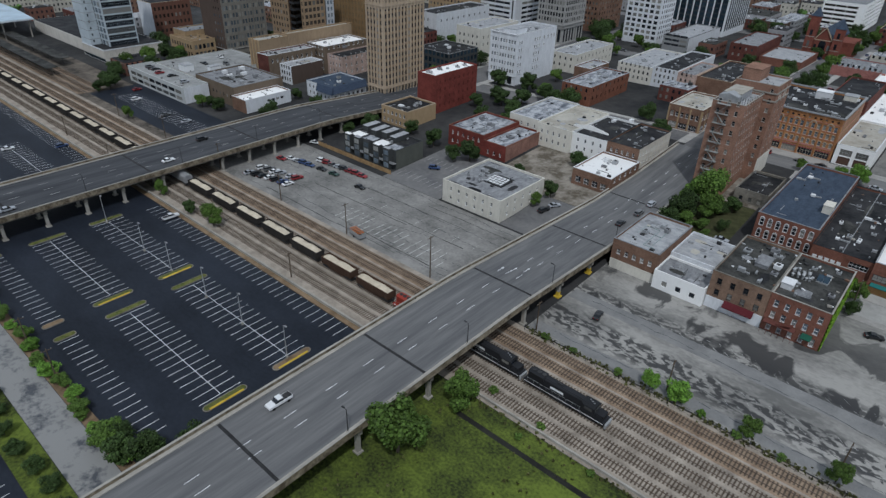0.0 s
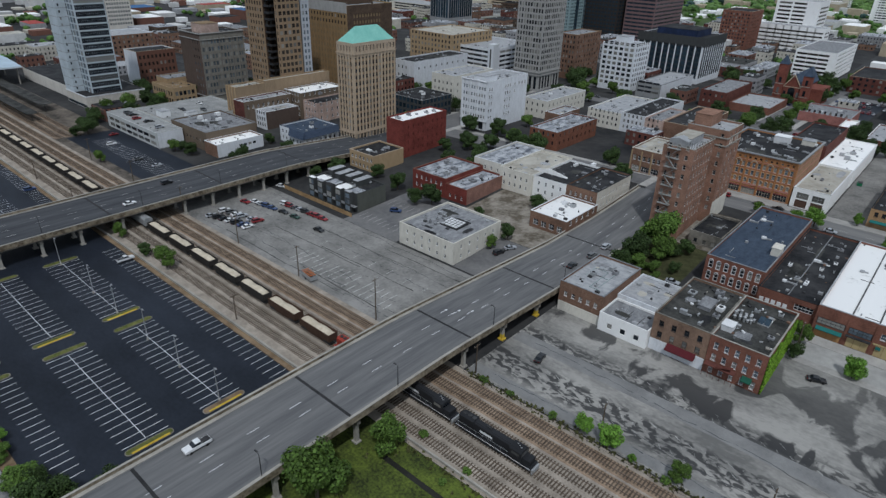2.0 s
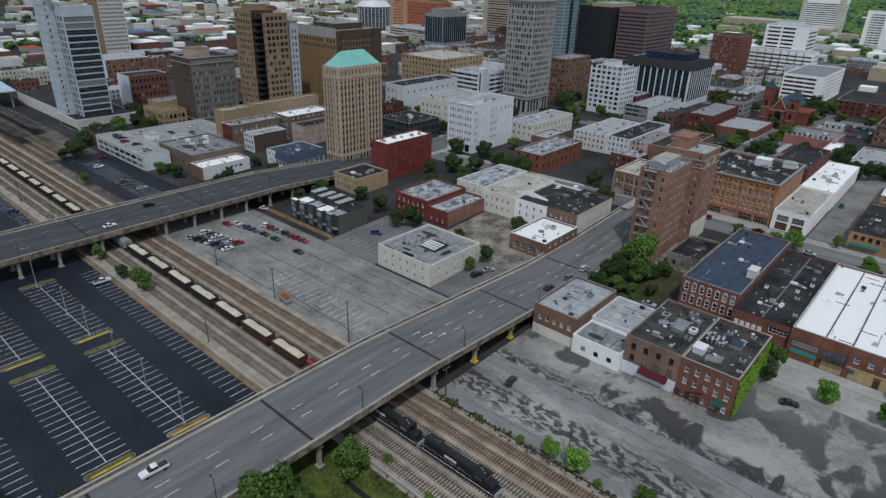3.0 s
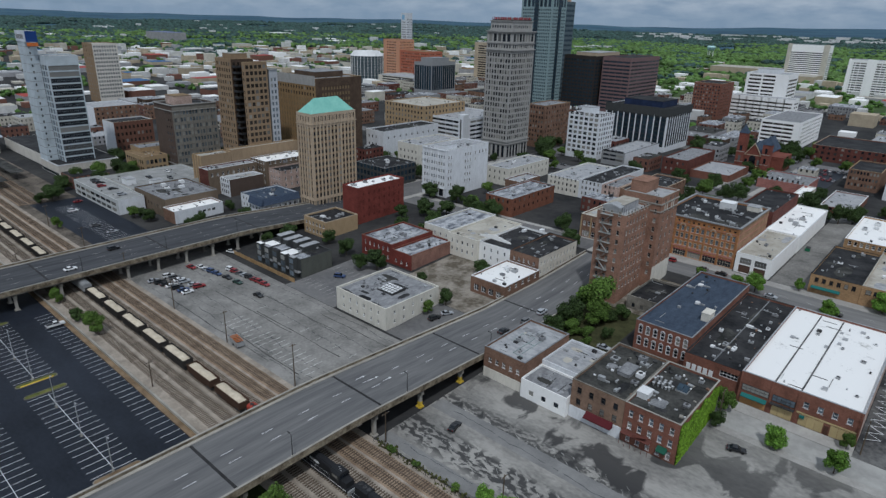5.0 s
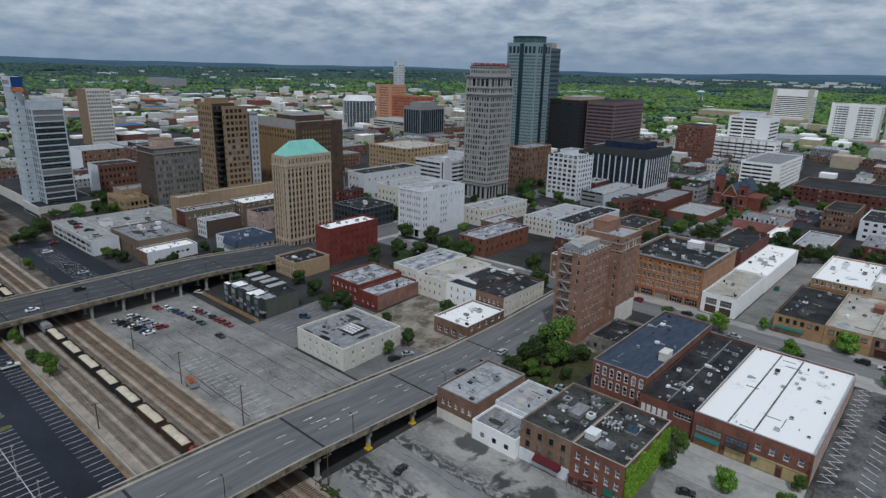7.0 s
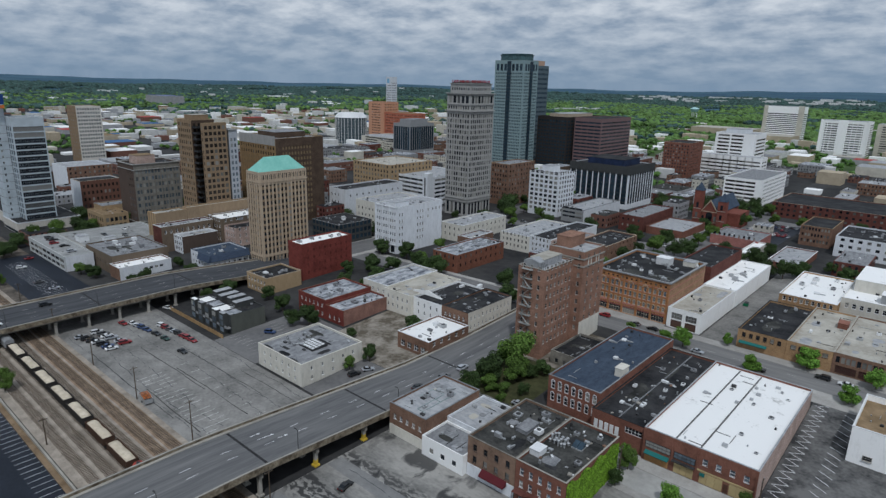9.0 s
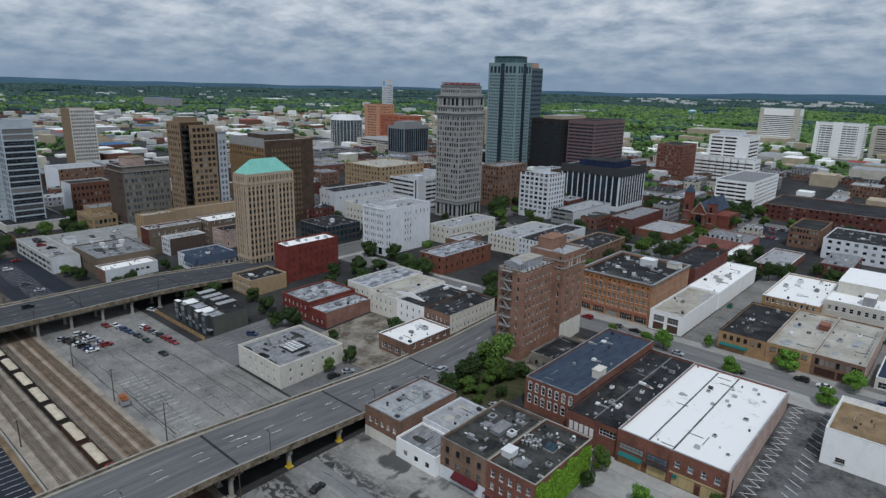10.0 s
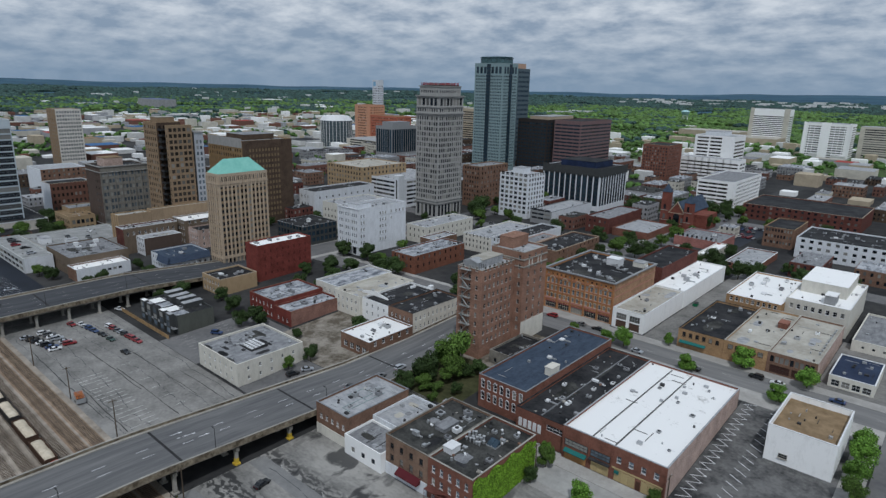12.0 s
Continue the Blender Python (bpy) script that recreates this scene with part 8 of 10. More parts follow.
# chain fences beside the tracks
for xa, xb, yy in ((-66, 150, 111.0),):
    fe = thing("chain_fence", "thin grey wire fence on steel posts", "fence", (xa, yy, 0.1))
    pm = mesh_box(-0.04, 0.04, -0.04, 0.04, 0, 1.8, STEEL_DK)
    n = int((xb - xa) / 3)
    for k in range(n):
        ob = new("post", pm); ob.parent = fe; ob.matrix_basis = pose(k * 3, 0, 0)
    for z in (0.3, 1.0, 1.75):
        bm = bmesh.new(); box(bm, 0, (n - 1) * 3, -0.015, 0.015, z, z + 0.03); part("wire", bm, STEEL_DK, fe)

# ---- fronts ----
def awning(x0, x1, y, z, mat, label, d=1.4, h=1.1):
    t = thing("awning", label, "awning", (x0, y, z))
    bm = bmesh.new(); prism_x(bm, [(0, 0), (-d, 0), (-d, 0.25), (-0.15, h), (0, h)], 0, x1 - x0)
    part("canopy", bm, mat, t)
    return t


MAROON_CLOTH = paint("maroon_cloth", (0.10, 0.02, 0.025), 0.9)
GREEN_CLOTH = paint("green_cloth", (0.02, 0.09, 0.06), 0.9)
awning(-31, -23.2, 155.19, 2.5, MAROON_CLOTH, "long maroon cloth awning over a shop door", 1.8, 1.4)
awning(-11.2, -8.8, 155.19, 2.6, GREEN_CLOTH, "small green cloth awning over a door")
awning(-5.5, 4.0, 279.49, 8.3, paint("teal_cloth", (0.025, 0.15, 0.14), 0.8), "long teal shop awning", 1.2, 0.8)
awning(-3, 3.5, 191.49, 4.5, paint("teal_cloth", (0.025, 0.15, 0.14), 0.8), "faded teal shop awning", 1.2, 0.8)
bm = bmesh.new(); box(bm, -36, -21.0, 155.02, 155.19, -0.2, 3.6)
tagged(new("painted_base", mesh("painted_base", bm, WHITE_WALL)), "white painted ground-floor band of the brown brick building", "wall band", kind="structure")
bm = bmesh.new(); box(bm, -65.3, -51.1, 154.84, 154.99, -0.2, 3.2)
tagged(new("painted_base", mesh("painted_base", bm, CREAM)), "cream painted ground-floor band of the brown building", "wall band", kind="structure")
# open red stair frame on the brick front
st = thing("front_stair", "rust-red steel stair frame on the brick front", "stair", (-20.4, 153.4, 0))
for k in range(6):
    bm = bmesh.new(); tube(bm, (k * 1.5, 0, 0), (k * 1.5, 0, 3.6 + 0.2 * (k % 2)), 0.06, 0.06, 6); part("post", bm, BRICK_DKRED, st)
bm = bmesh.new(); box(bm, 0, 7.6, -0.2, 1.75, 3.6, 3.75); part("landing", bm, BRICK_DKRED, st)
for k in range(8):
    bm = bmesh.new(); box(bm, 3 + k * 0.5, 3.5 + k * 0.5, -0.2, 0.9, 3.75 + k * 0.2, 3.83 + k * 0.2); part("tread", bm, BRICK_DKRED, st)

# white arched heads over the tall windows of the slate-roofed building
ah = thing("window_arches", "white arched heads over the slate-roofed building's windows", "arch", (-37.8, 197, 0))
pr = [(math.cos(math.pi * i / 10), math.sin(math.pi * i / 10)) for i in range(11)]
bm = bmesh.new()
a = [bm.verts.new((0.5 * u, -0.10, 0.5 * w)) for u, w in pr] + [bm.verts.new((0.72 * u, -0.10, 0.72 * w)) for u, w in pr[::-1]]
b = [bm.verts.new((q.co.x, 0.0, q.co.z)) for q in a]
bm.faces.new(a); bm.faces.new(b[::-1])
for i in range(len(a)):
    bm.faces.new((a[i], a[(i + 1) % len(a)], b[(i + 1) % len(a)], b[i]))
am_w = mesh("arch", bm, WHITE)
bm = bmesh.new()
a = [bm.verts.new((0.5 * u, -0.04, 0.5 * w)) for u, w in pr]; b = [bm.verts.new((q.co.x, 0.0, q.co.z)) for q in a]
bm.faces.new(a)
for i in range(len(a)):
    bm.faces.new((a[i], a[(i + 1) % len(a)], b[(i + 1) % len(a)], b[i]))
fan_w = mesh("fanlight", bm, GLASS)
lift_ = max(ground_z(-20.2, 197), ground_z(-37.8, 197))
for i in range(7):
    for row in range(2):
        z = lift_ + 2.6 + row * 4.1 + 2.52
        for nm, me in (("arch", am_w), ("fanlight", fan_w)):
            ob = new(nm, me); ob.parent = ah; ob.matrix_basis = pose(0.5 + (i + 0.5) * 16.6 / 7, -0.004, z)

# boarded shop fronts of the store and its neighbour
BOARD_TAN = paint("tan_board", (0.46, 0.36, 0.19), 0.85)
BOARD_ORANGE = paint("orange_board", (0.38, 0.21, 0.09), 0.85)
DOOR_BROWN = paint("brown_door", (0.10, 0.05, 0.035), 0.7)
sf = thing("boarded_store", "boarded tan and orange shop fronts of the brick store", "shop front", (0, 191.5, ground_z(10, 191.5) + 0.15))
for x0_, x1_, z0_, z1_, m_ in ((-3.2, 3.4, 0.0, 2.6, BOARD_ORANGE), (4.9, 10.0, 0.0, 2.8, BOARD_TAN), (11.6, 17.3, 0.0, 3.1, BOARD_TAN), (18.9, 24.2, 0.0, 3.1, BOARD_TAN)):
    n_ = max(2, round((x1_ - x0_) / 1.7))
    for i in range(n_):
        bm = bmesh.new(); box(bm, x0_ + i * (x1_ - x0_) / n_ + 0.03, x0_ + (i + 1) * (x1_ - x0_) / n_ - 0.03, -0.09, -0.003, z0_, z1_)
        part("panel", bm, m_, sf)
for x0_, x1_, z1_, m_ in ((17.55, 18.65, 2.5, DOOR_BROWN), (6.8, 7.8, 2.3, BOARD_TAN)):
    bm = bmesh.new(); box(bm, x0_, x1_, -0.12, -0.003, 0, z1_); part("door", bm, m_, sf)
for x_ in (-3.7, 4.15, 10.6, 24.7):
    bm = bmesh.new(); box(bm, x_ - 0.22, x_ + 0.22, -0.2, -0.003, -0.3, 9.3); part("pier", bm, BRICK_RED, sf)
bm = bmesh.new(); box(bm, 4.4, 10.3, -1.1, -0.003, 3.3, 3.6); part("canopy", bm, STEEL_DK, sf)
bm = bmesh.new(); box(bm, 10.85, 24.5, -0.14, -0.003, 3.3, 3.75); part("sign_band", bm, BOARD_TAN, sf)
bm = bmesh.new(); box(bm, 11.7, 12.9, -0.5, -0.1, 2.2, 3.0); part("hanging_sign", bm, paint("teal_cloth", (0.025, 0.15, 0.14), 0.8), sf)
wp = thing("boarded_windows", "row of white boarded window panels on the brick front", "window", (-19.2, 192.49, ground_z(-15, 192) + 3.2))
for k in range(5):
    bm = bmesh.new(); box(bm, k * 1.62, k * 1.62 + 1.15, -0.1, -0.003, 0, 2.5); pn = part("panel", bm, WHITE, wp)
    bm = bmesh.new(); box(bm, k * 1.62 - 0.08, k * 1.62 + 1.23, -0.18, -0.104, -0.2, 0.0); part("sill", bm, CONCRETE, pn)

# recessed transom windows over the boarded fronts
for xa, xb, yy, za in ((-3.2, 3.7, 191.5, 4.2), (4.6, 10.2, 191.5, 4.2)):
    tw_ = thing("transom_window", "wide gridded transom window over a boarded shop", "window", ((xa + xb) / 2, yy - 0.1, ground_z(3, 191.5) + za), group="shop transoms")
    part("glazing", window_mesh(xb - xa, 1.9, "grid", STEEL_DK, GLASS_GREY), None, tw_)
# low wall across the black roof, with scattered debris
bm = bmesh.new(); box(bm, -12.5, -12.25, 193, 249.5, 9.9 + RZ, 10.3)
tagged(new("roof_curb", mesh("roof_curb", bm, ROOF_GREY)), "worn low dividing wall across the black roof", "roof curb", kind="structure")
rnd = random.Random(8)
for k in range(60):
    zt, xr, yr = rnd.choice(((9.9, (-19.5, -4.6), (194, 249)), (9.9, (-19.5, -4.6), (194, 249)), (10.9, (-35.4, -7.4), (158, 181)), (10.9, (-35.4, -7.4), (158, 181))))
    x, y = rnd.uniform(*xr), rnd.uniform(*yr)
    w, d, h = rnd.uniform(0.3, 1.0), rnd.uniform(0.3, 1.2), rnd.uniform(0.1, 0.5)
    bm = bmesh.new(); box(bm, -w / 2, w / 2, -d / 2, d / 2, 0, h)
    bmesh.ops.bevel(bm, geom=list(bm.edges), offset=0.05, segments=1, affect="EDGES")
    ob = new("roof_box", mesh("roof_box", bm, rnd.choice((STEEL_LT, WHITE, BRICK_BROWN, CONCRETE, STEEL_DK))))
    ob.matrix_basis = pose(x, y, zt + RZ, 0, 0, rnd.uniform(0, 90))
    tagged(ob, "small weathered box or vent on the roof", "roof vent", group="small roof boxes")
# metal shed and frame on the brick tower, pale strips on its wing
mt = thing("roof_house", "sloped grey metal roof shed on the tower", "roof house", (-66.3, 222.5, 36.8 + RZ))
bm = bmesh.new(); prism(bm, [(0, 0), (6.5, 0), (6.5, 2.4), (3.2, 3.4), (0, 2.4)], 0, 4.6); part("shell", bm, STEEL_LT, mt)
for k in range(4):
    bm = bmesh.new(); tube(bm, (7.2 + k * 0.8, 0.5, 0), (7.2 + k * 0.8, 0.5, 2.6), 0.07, 0.07, 6); part("pipe", bm, STEEL_DK, mt)
ws = thing("wall_strips", "pale stone strips on the tower wing", "wall strip", (-52.49, 241, 35.7))
for yy in (3.6, 5.6, 9.6, 11.6):
    bm = bmesh.new(); box(bm, 0, 0.14, yy - 0.2, yy + 0.2, 0, 2.4); part("strip", bm, CREAM, ws)

# ivy on the side of the red brick building
rnd = random.Random(5)
verts, faces = [], []
for i in range(15000):
    u, z = rnd.uniform(0.2, 26.6), rnd.uniform(0, 11.4)
    if z > 10.6 + 0.6 * math.sin(u * 0.9):
        continue
    if u > 23 and rnd.random() < 0.5:
        continue
    c = Vector((-6.70 + rnd.uniform(0.06, 0.32), 155.2 + u, z))
    q = Vector((1, rnd.gauss(0, 0.45), rnd.gauss(0.35, 0.4))).normalized().to_track_quat("Z", "Y").to_matrix()
    e = rnd.uniform(0.16, 0.32)
    k = len(verts)
    verts += [c + q @ Vector((a * e, b * e, 0)) for a, b in ((-1, -0.5), (0.3, -1), (1, 0.2), (0.1, 1))]
    faces.append((k, k + 1, k + 2, k + 3))
me = bpy.data.meshes.new("ivy"); me.from_pydata(verts, [], faces); me.materials.append(leaf_mat("ivy_leaves", (0.125, 0.235, 0.02)))
tagged(new("wall_ivy", me), "bright green ivy covering the brick side wall", "ivy", kind="stuff")

# fire escape of the brick tower
fe = thing("fire_escape", "grey iron fire escape zigzagging down the tower front", "fire escape", (-65.6, 219.6, 5.0))
IRON = paint("pale_iron", (0.30, 0.31, 0.30), 0.6)
for k in range(9):
    z = 4.2 + k * 3.45
    bm = bmesh.new(); box(bm, 0, 4.6, 0, 1.35, z - 0.06, z); lp = part("landing", bm, IRON, fe)
    for zz in (0.5, 1.0):
        bm = bmesh.new(); box(bm, 0, 4.6, -0.04, 0.0, z + zz, z + zz + 0.06); part("rail", bm, IRON, lp)
    for xx in (0.02, 2.3, 4.56):
        bm = bmesh.new(); box(bm, xx - 0.03, xx + 0.03, -0.06, 0.0, z, z + 1.05); part("baluster", bm, IRON, lp)
    if k < 8:
        bm = bmesh.new()
        xa, xb = (0.6, 4.0) if k % 2 else (4.0, 0.6)
        v = [bm.verts.new(c) for c in ((xa, 0.15, z), (xb, 0.15, z + 3.4), (xb, 0.75, z + 3.4), (xa, 0.75, z), (xa, 0.15, z + 0.14), (xb, 0.15, z + 3.54), (xb, 0.75, z + 3.54), (xa, 0.75, z + 0.14))]
        for f in ((3, 2, 1, 0), (4, 5, 6, 7), (0, 1, 5, 4), (1, 2, 6, 5), (2, 3, 7, 6), (3, 0, 4, 7)):
            bm.faces.new([v[i] for i in f])
        part("flight", bm, IRON, fe)
penthouse(-66, -60, 226, 238, 36.8 + RZ, 39.6, ROOF_LT, "grey-tan roof house on the tower", ROOF_TAN)
penthouse(-66.8, -60.5, 245, 255.5, 40.3 + RZ, 44.5, BRICK_TOWER, "rose brick lift house on the tower", BRICK_TOWER)
for z in (35.2, 38.0):
    bm = bmesh.new(); box(bm, -67.6, -52.2, 240.8, 240.99, z, z + 0.5); box(bm, -52.49, -52.2, 241, 257.1, z, z + 0.5)
    tagged(new("stone_band", mesh("stone_band", bm, CONCRETE)), "pale stone band round the tower wing", "wall band", kind="structure")
bm = bmesh.new(); box(bm, -52.495, -52.4, 241.2, 256.8, 4, 13.5)
tagged(new("painted_base", mesh("painted_base", bm, CREAM)), "cream painted lower wall of the tower wing", "wall band", kind="structure")

# hipped copper roof
cr = thing("copper_roof", "green copper hipped roof on the beige tower", "roof", (-243, 219, 52))
bm = bmesh.new()
W_, D_ = 12.5, 29.5
base4 = [bm.verts.new(c) for c in ((0.5, 0.5, 0.13), (W_ - 0.5, 0.5, 0.13), (W_ - 0.5, D_ - 0.5, 0.13), (0.5, D_ - 0.5, 0.13))]
r1_, r2_ = bm.verts.new((W_ / 2, 7.0, 7.2)), bm.verts.new((W_ / 2, D_ - 7.0, 7.2))
bm.faces.new((base4[0], base4[1], r1_)); bm.faces.new((base4[1], base4[2], r2_, r1_)); bm.faces.new((base4[2], base4[3], r2_)); bm.faces.new((base4[3], base4[0], r1_, r2_)); bm.faces.new(base4[::-1])
part("hip", bm, TEAL, cr)
# shaft ribs of the beige tower
rb = mesh_box(-0.3, 0.3, -0.4, 0, 4.5, 50.5, STONE_BEIGE)
ribs = thing("facade_piers", "beige stone piers of the tower front", "pier", (-243, 219, 0))
for i in range(6):
    ob = new("pier", rb); ob.parent = ribs; ob.matrix_basis = pose(0.6 + i * (12.5 - 1.2) / 5, 0, 0)
for i in range(13):
    ob = new("pier", rb); ob.parent = ribs; ob.matrix_basis = pose(12.5, 0.6 + i * (29.5 - 1.2) / 12, 0, 0, 0, 90)
# roof houses of the towers
penthouse(-249, -238, 399, 414, 97.75, 100.6, STONE_GREY, "grey stone plant house on tower", ROOF_GREY)
penthouse(-338, -328, 234, 245, 72.3 + RZ, 76, BROWN_STONE, "brown stone lift house roof", ROOF_TAN)
penthouse(-334, -312, 284, 308, 60.3 + RZ, 64, DARK_BROWN, "dark brown brick lift house", ROOF_GREY)
penthouse(-380, -368, 214, 226, 42.3 + RZ, 48, PINK_BRICK, "pink brick roof house on the office block", ROOF_BROWN)
penthouse(-204, -195, 449, 460, 34.8 + RZ, 39.5, WHITE_WALL, "white lift house on the roof", ROOF_LT)
penthouse(-205, -172, 522, 552, 35.3 + RZ, 40.5, surf("navy_louvre", (0.01, 0.015, 0.035), (0.025, 0.04, 0.09), 0.6), "navy blue plant house on the roof", ROOF_DK)
penthouse(-360, -332, 705, 760, 61.3 + RZ, 65, STONE_BEIGE, "pale stone plant house on the roof", ROOF_LT)
penthouse(-540, -520, 626, 658, 44.3 + RZ, 50, GREY_WALL, "grey plant house on the roof", ROOF_GREY)
penthouse(-188, -166, 822, 848, 48.3 + RZ, 53, WHITE_WALL, "white stepped upper storeys", ROOF_LT)
penthouse(-205, -197, 285, 296, 29.6 + RZ, 32.4, WHITE_WALL, "small white stair house on roof", ROOF_LT)
# blue-and-white sign board on the service slab
bm = bmesh.new(); box(bm, -429.8, -413.2, 149.4, 149.79, 80.0, 86.2)
tagged(new("roof_sign", mesh("roof_sign", bm, paint("sign_white", (0.6, 0.64, 0.7)))), "white sign board high on the slab", "sign")
bm = bmesh.new(); box(bm, -412.99, -412.6, 149.9, 156.0, 80.0, 86.2)
tagged(new("roof_sign", mesh("roof_sign", bm, paint("sign_blue", (0.02, 0.06, 0.22)))), "blue sign board high on the slab", "sign")

bm = bmesh.new(); box(bm, -412.99, -412.5, 150.0, 155.9, 77.6, 79.6)
tagged(new("sign_stripe", mesh("sign_stripe", bm, paint("sign_orange", (0.55, 0.16, 0.05)))), "orange stripe below the blue sign board", "sign")
bars = thing("sign_lettering", "row of unreadable grey bars on the white board", "sign", (-428.5, 149.38, 81.6))
for i in range(13):
    bm = bmesh.new(); box(bm, i * 1.08, i * 1.08 + (0.75 if i % 3 else 0.5), -0.08, 0, 0, 2.6); part("bar", bm, GREY_WALL, bars)

# rounded crown of the tall glass tower, and its dark twin
at_crown = Matrix.Translation(Vector((-381.5, 660.5, 124.5)) - teal.matrix_basis.translation)
pts = [(math.cos(i * math.tau / 36) * 19.0, math.sin(i * math.tau / 36) * 13.2) for i in range(36)]
pts = [(max(-17.6, min(17.6, x * 1.12)), max(-12.4, min(12.4, y * 1.12))) for x, y in pts]
for nm, grow, za, zb, m in (("crown_drum", 1.0, 0, 5.6, glass("teal_glass", (0.07, 0.13, 0.14), 0.2)), ("crown_rim", 1.04, 5.6, 6.4, paint("dark_teal_metal", (0.035, 0.075, 0.085), 0.4)), ("crown_rim", 0.97, 6.4, 7.3, paint("dark_teal_metal", (0.035, 0.075, 0.085), 0.4))):
    bm = bmesh.new()
    lo, hi = [bm.verts.new((x * grow, y * grow, za)) for x, y in pts], [bm.verts.new((x * grow, y * grow, zb)) for x, y in pts]
    bm.faces.new(hi); bm.faces.new(lo[::-1])
    for i in range(36):
        bm.faces.new((lo[i], lo[(i + 1) % 36], hi[(i + 1) % 36], hi[i]))
    part(nm, bm, m, teal).matrix_basis = at_crown
for s, m in ((0, 0), (1, 0)):
    t = thing("glass_strip", "dark vertical glass strip on the tall tower", "glass strip", (-381.5, 645.9, 4) if s == 0 else (-360.9, 660.5, 4), 0 if s == 0 else 90, group="tower glass strips")
    bm = bmesh.new(); box(bm, -2.6, 2.6, -0.6, 0, 0, 119.5); part("glass", bm, GLASS_BLUE, t)
    for k in range(27):
        bm = bmesh.new(); box(bm, -2.6, 2.6, -0.68, -0.61, 2 + k * 4.4, 2.4 + k * 4.4); part("mullion", bm, CHAR_WALL, t)
building("office_tower", "dark blue-grey glass tower with a rounded top", -428, -394, 724, 750, 121, masonry("slate_panel", (0.10, 0.135, 0.155), False), ROOF_DK, S=(7, 20, 2.6, 2.4, 5, 5.8, 1, 1, "plain", GLASS_BLUE), E=(8, 20, 2.6, 2.4, 5, 5.8, 1, 1, "plain", GLASS_BLUE))

penthouse(-425, -398, 728, 746, 120.3 + RZ, 127, masonry("peach_stone", (0.50, 0.33, 0.24), False), "peach stone stepped top of the dark tower", ROOF_TAN)
# red brick church
ch = thing("church", "red brick church with twin towers and a great arched window", "church", (-98, 487, ground_z(-95, 500) - 0.3))
CH = masonry("church_brick", (0.19, 0.065, 0.048))
bm = bmesh.new()
v0 = [(4, 0), (15, 0), (15, 12), (9.5, 20), (4, 12)]
prism(bm, v0, 0, 48)
part("nave", bm, CH, ch)
bm = bmesh.new()
for s in (0, 1):
    a = [bm.verts.new(c) for c in ((3.4 if s == 0 else 15.6, -0.4, 11.6), (9.5, -0.4, 20.6), (9.5, 48.4, 20.6), (3.4 if s == 0 else 15.6, 48.4, 11.6))]
    b = [bm.verts.new((q.co.x, q.co.y, q.co.z + 0.3)) for q in a]
    for f in ((0, 1, 2, 3),):
        bm.faces.new([a[i] for i in f]); bm.faces.new([b[i] for i in f][::-1])
    for i in range(4):
        bm.faces.new((a[i], a[(i + 1) % 4], b[(i + 1) % 4], b[i]))
part("roof", bm, ROOF_BLUE, ch)
for xa, hh in ((-1.5, 27), (15.1, 21)):
    bm = bmesh.new(); box(bm, xa, xa + 5.4, -1.5, 3.9, 0, hh); tw = part("tower", bm, CH, ch)
    bm = bmesh.new()
    q = [bm.verts.new(c) for c in ((xa - 0.3, -1.8, hh), (xa + 5.7, -1.8, hh), (xa + 5.7, 4.2, hh), (xa - 0.3, 4.2, hh))]
    ap = bm.verts.new((xa + 2.7, 1.2, hh + 6))
    bm.faces.new(q[::-1])
    for i in range(4):
        bm.faces.new((q[i], q[(i + 1) % 4], ap))
    part("spire", bm, ROOF_BLUE, tw)
    for z in (8, 15):
        bm = bmesh.new(); box(bm, xa + 1.9, xa + 3.5, -1.56, -1.45, z, z + 3.5); part("lancet_window", bm, GLASS, tw)
        bm = bmesh.new(); box(bm, xa - 0.1, xa + 5.5, -1.6, -1.51, z - 1, z - 0.6); part("string_course", bm, CONCRETE, tw)
bm = bmesh.new()
arch = [(-2.2, 0), (2.2, 0)] + [(2.2 * math.cos(i * math.pi / 10), 4 + 2.4 * math.sin(i * math.pi / 10)) for i in range(11)]
vv = [bm.verts.new((9.5 + u, -0.06, 6 + w)) for u, w in arch]; v2 = [bm.verts.new((9.5 + u, 0.05, 6 + w)) for u, w in arch]
bm.faces.new(vv); bm.faces.new(v2[::-1])
for i in range(len(vv)):
    bm.faces.new((vv[i], vv[(i + 1) % len(vv)], v2[(i + 1) % len(vv)], v2[i]))
part("arched_window", bm, GLASS, ch)
for s_ in (-1, 1):
    bm = bmesh.new()
    v = [bm.verts.new((9.5 + s_ * u, yy, zz)) for yy in (-0.5, 0.3) for u, zz in ((6.1, 11.4), (0, 20.4), (0, 21.1), (6.4, 11.8))]
    for f in ((0, 1, 2, 3), (7, 6, 5, 4), (0, 4, 5, 1), (2, 6, 7, 3), (3, 7, 4, 0)):
        bm.faces.new([v[i] for i in f])
    part("gable_coping", bm, STONE_BEIGE, ch)
for zz in (5.0, 12.4):
    bm = bmesh.new(); box(bm, 4.2, 14.8, -0.14, -0.004, zz, zz + 0.45); part("string_course", bm, STONE_BEIGE, ch)
for xx in (5.4, 13.6):
    bm = bmesh.new(); box(bm, xx - 0.8, xx + 0.8, -0.1, -0.004, 6.2, 9.6); part("side_window", bm, GLASS, ch)
for xx in (7.0, 9.5, 12.0):
    bm = bmesh.new(); box(bm, xx - 0.7, xx + 0.7, -0.12, -0.004, 0.3, 3.4); part("door", bm, DOOR_BROWN, ch)
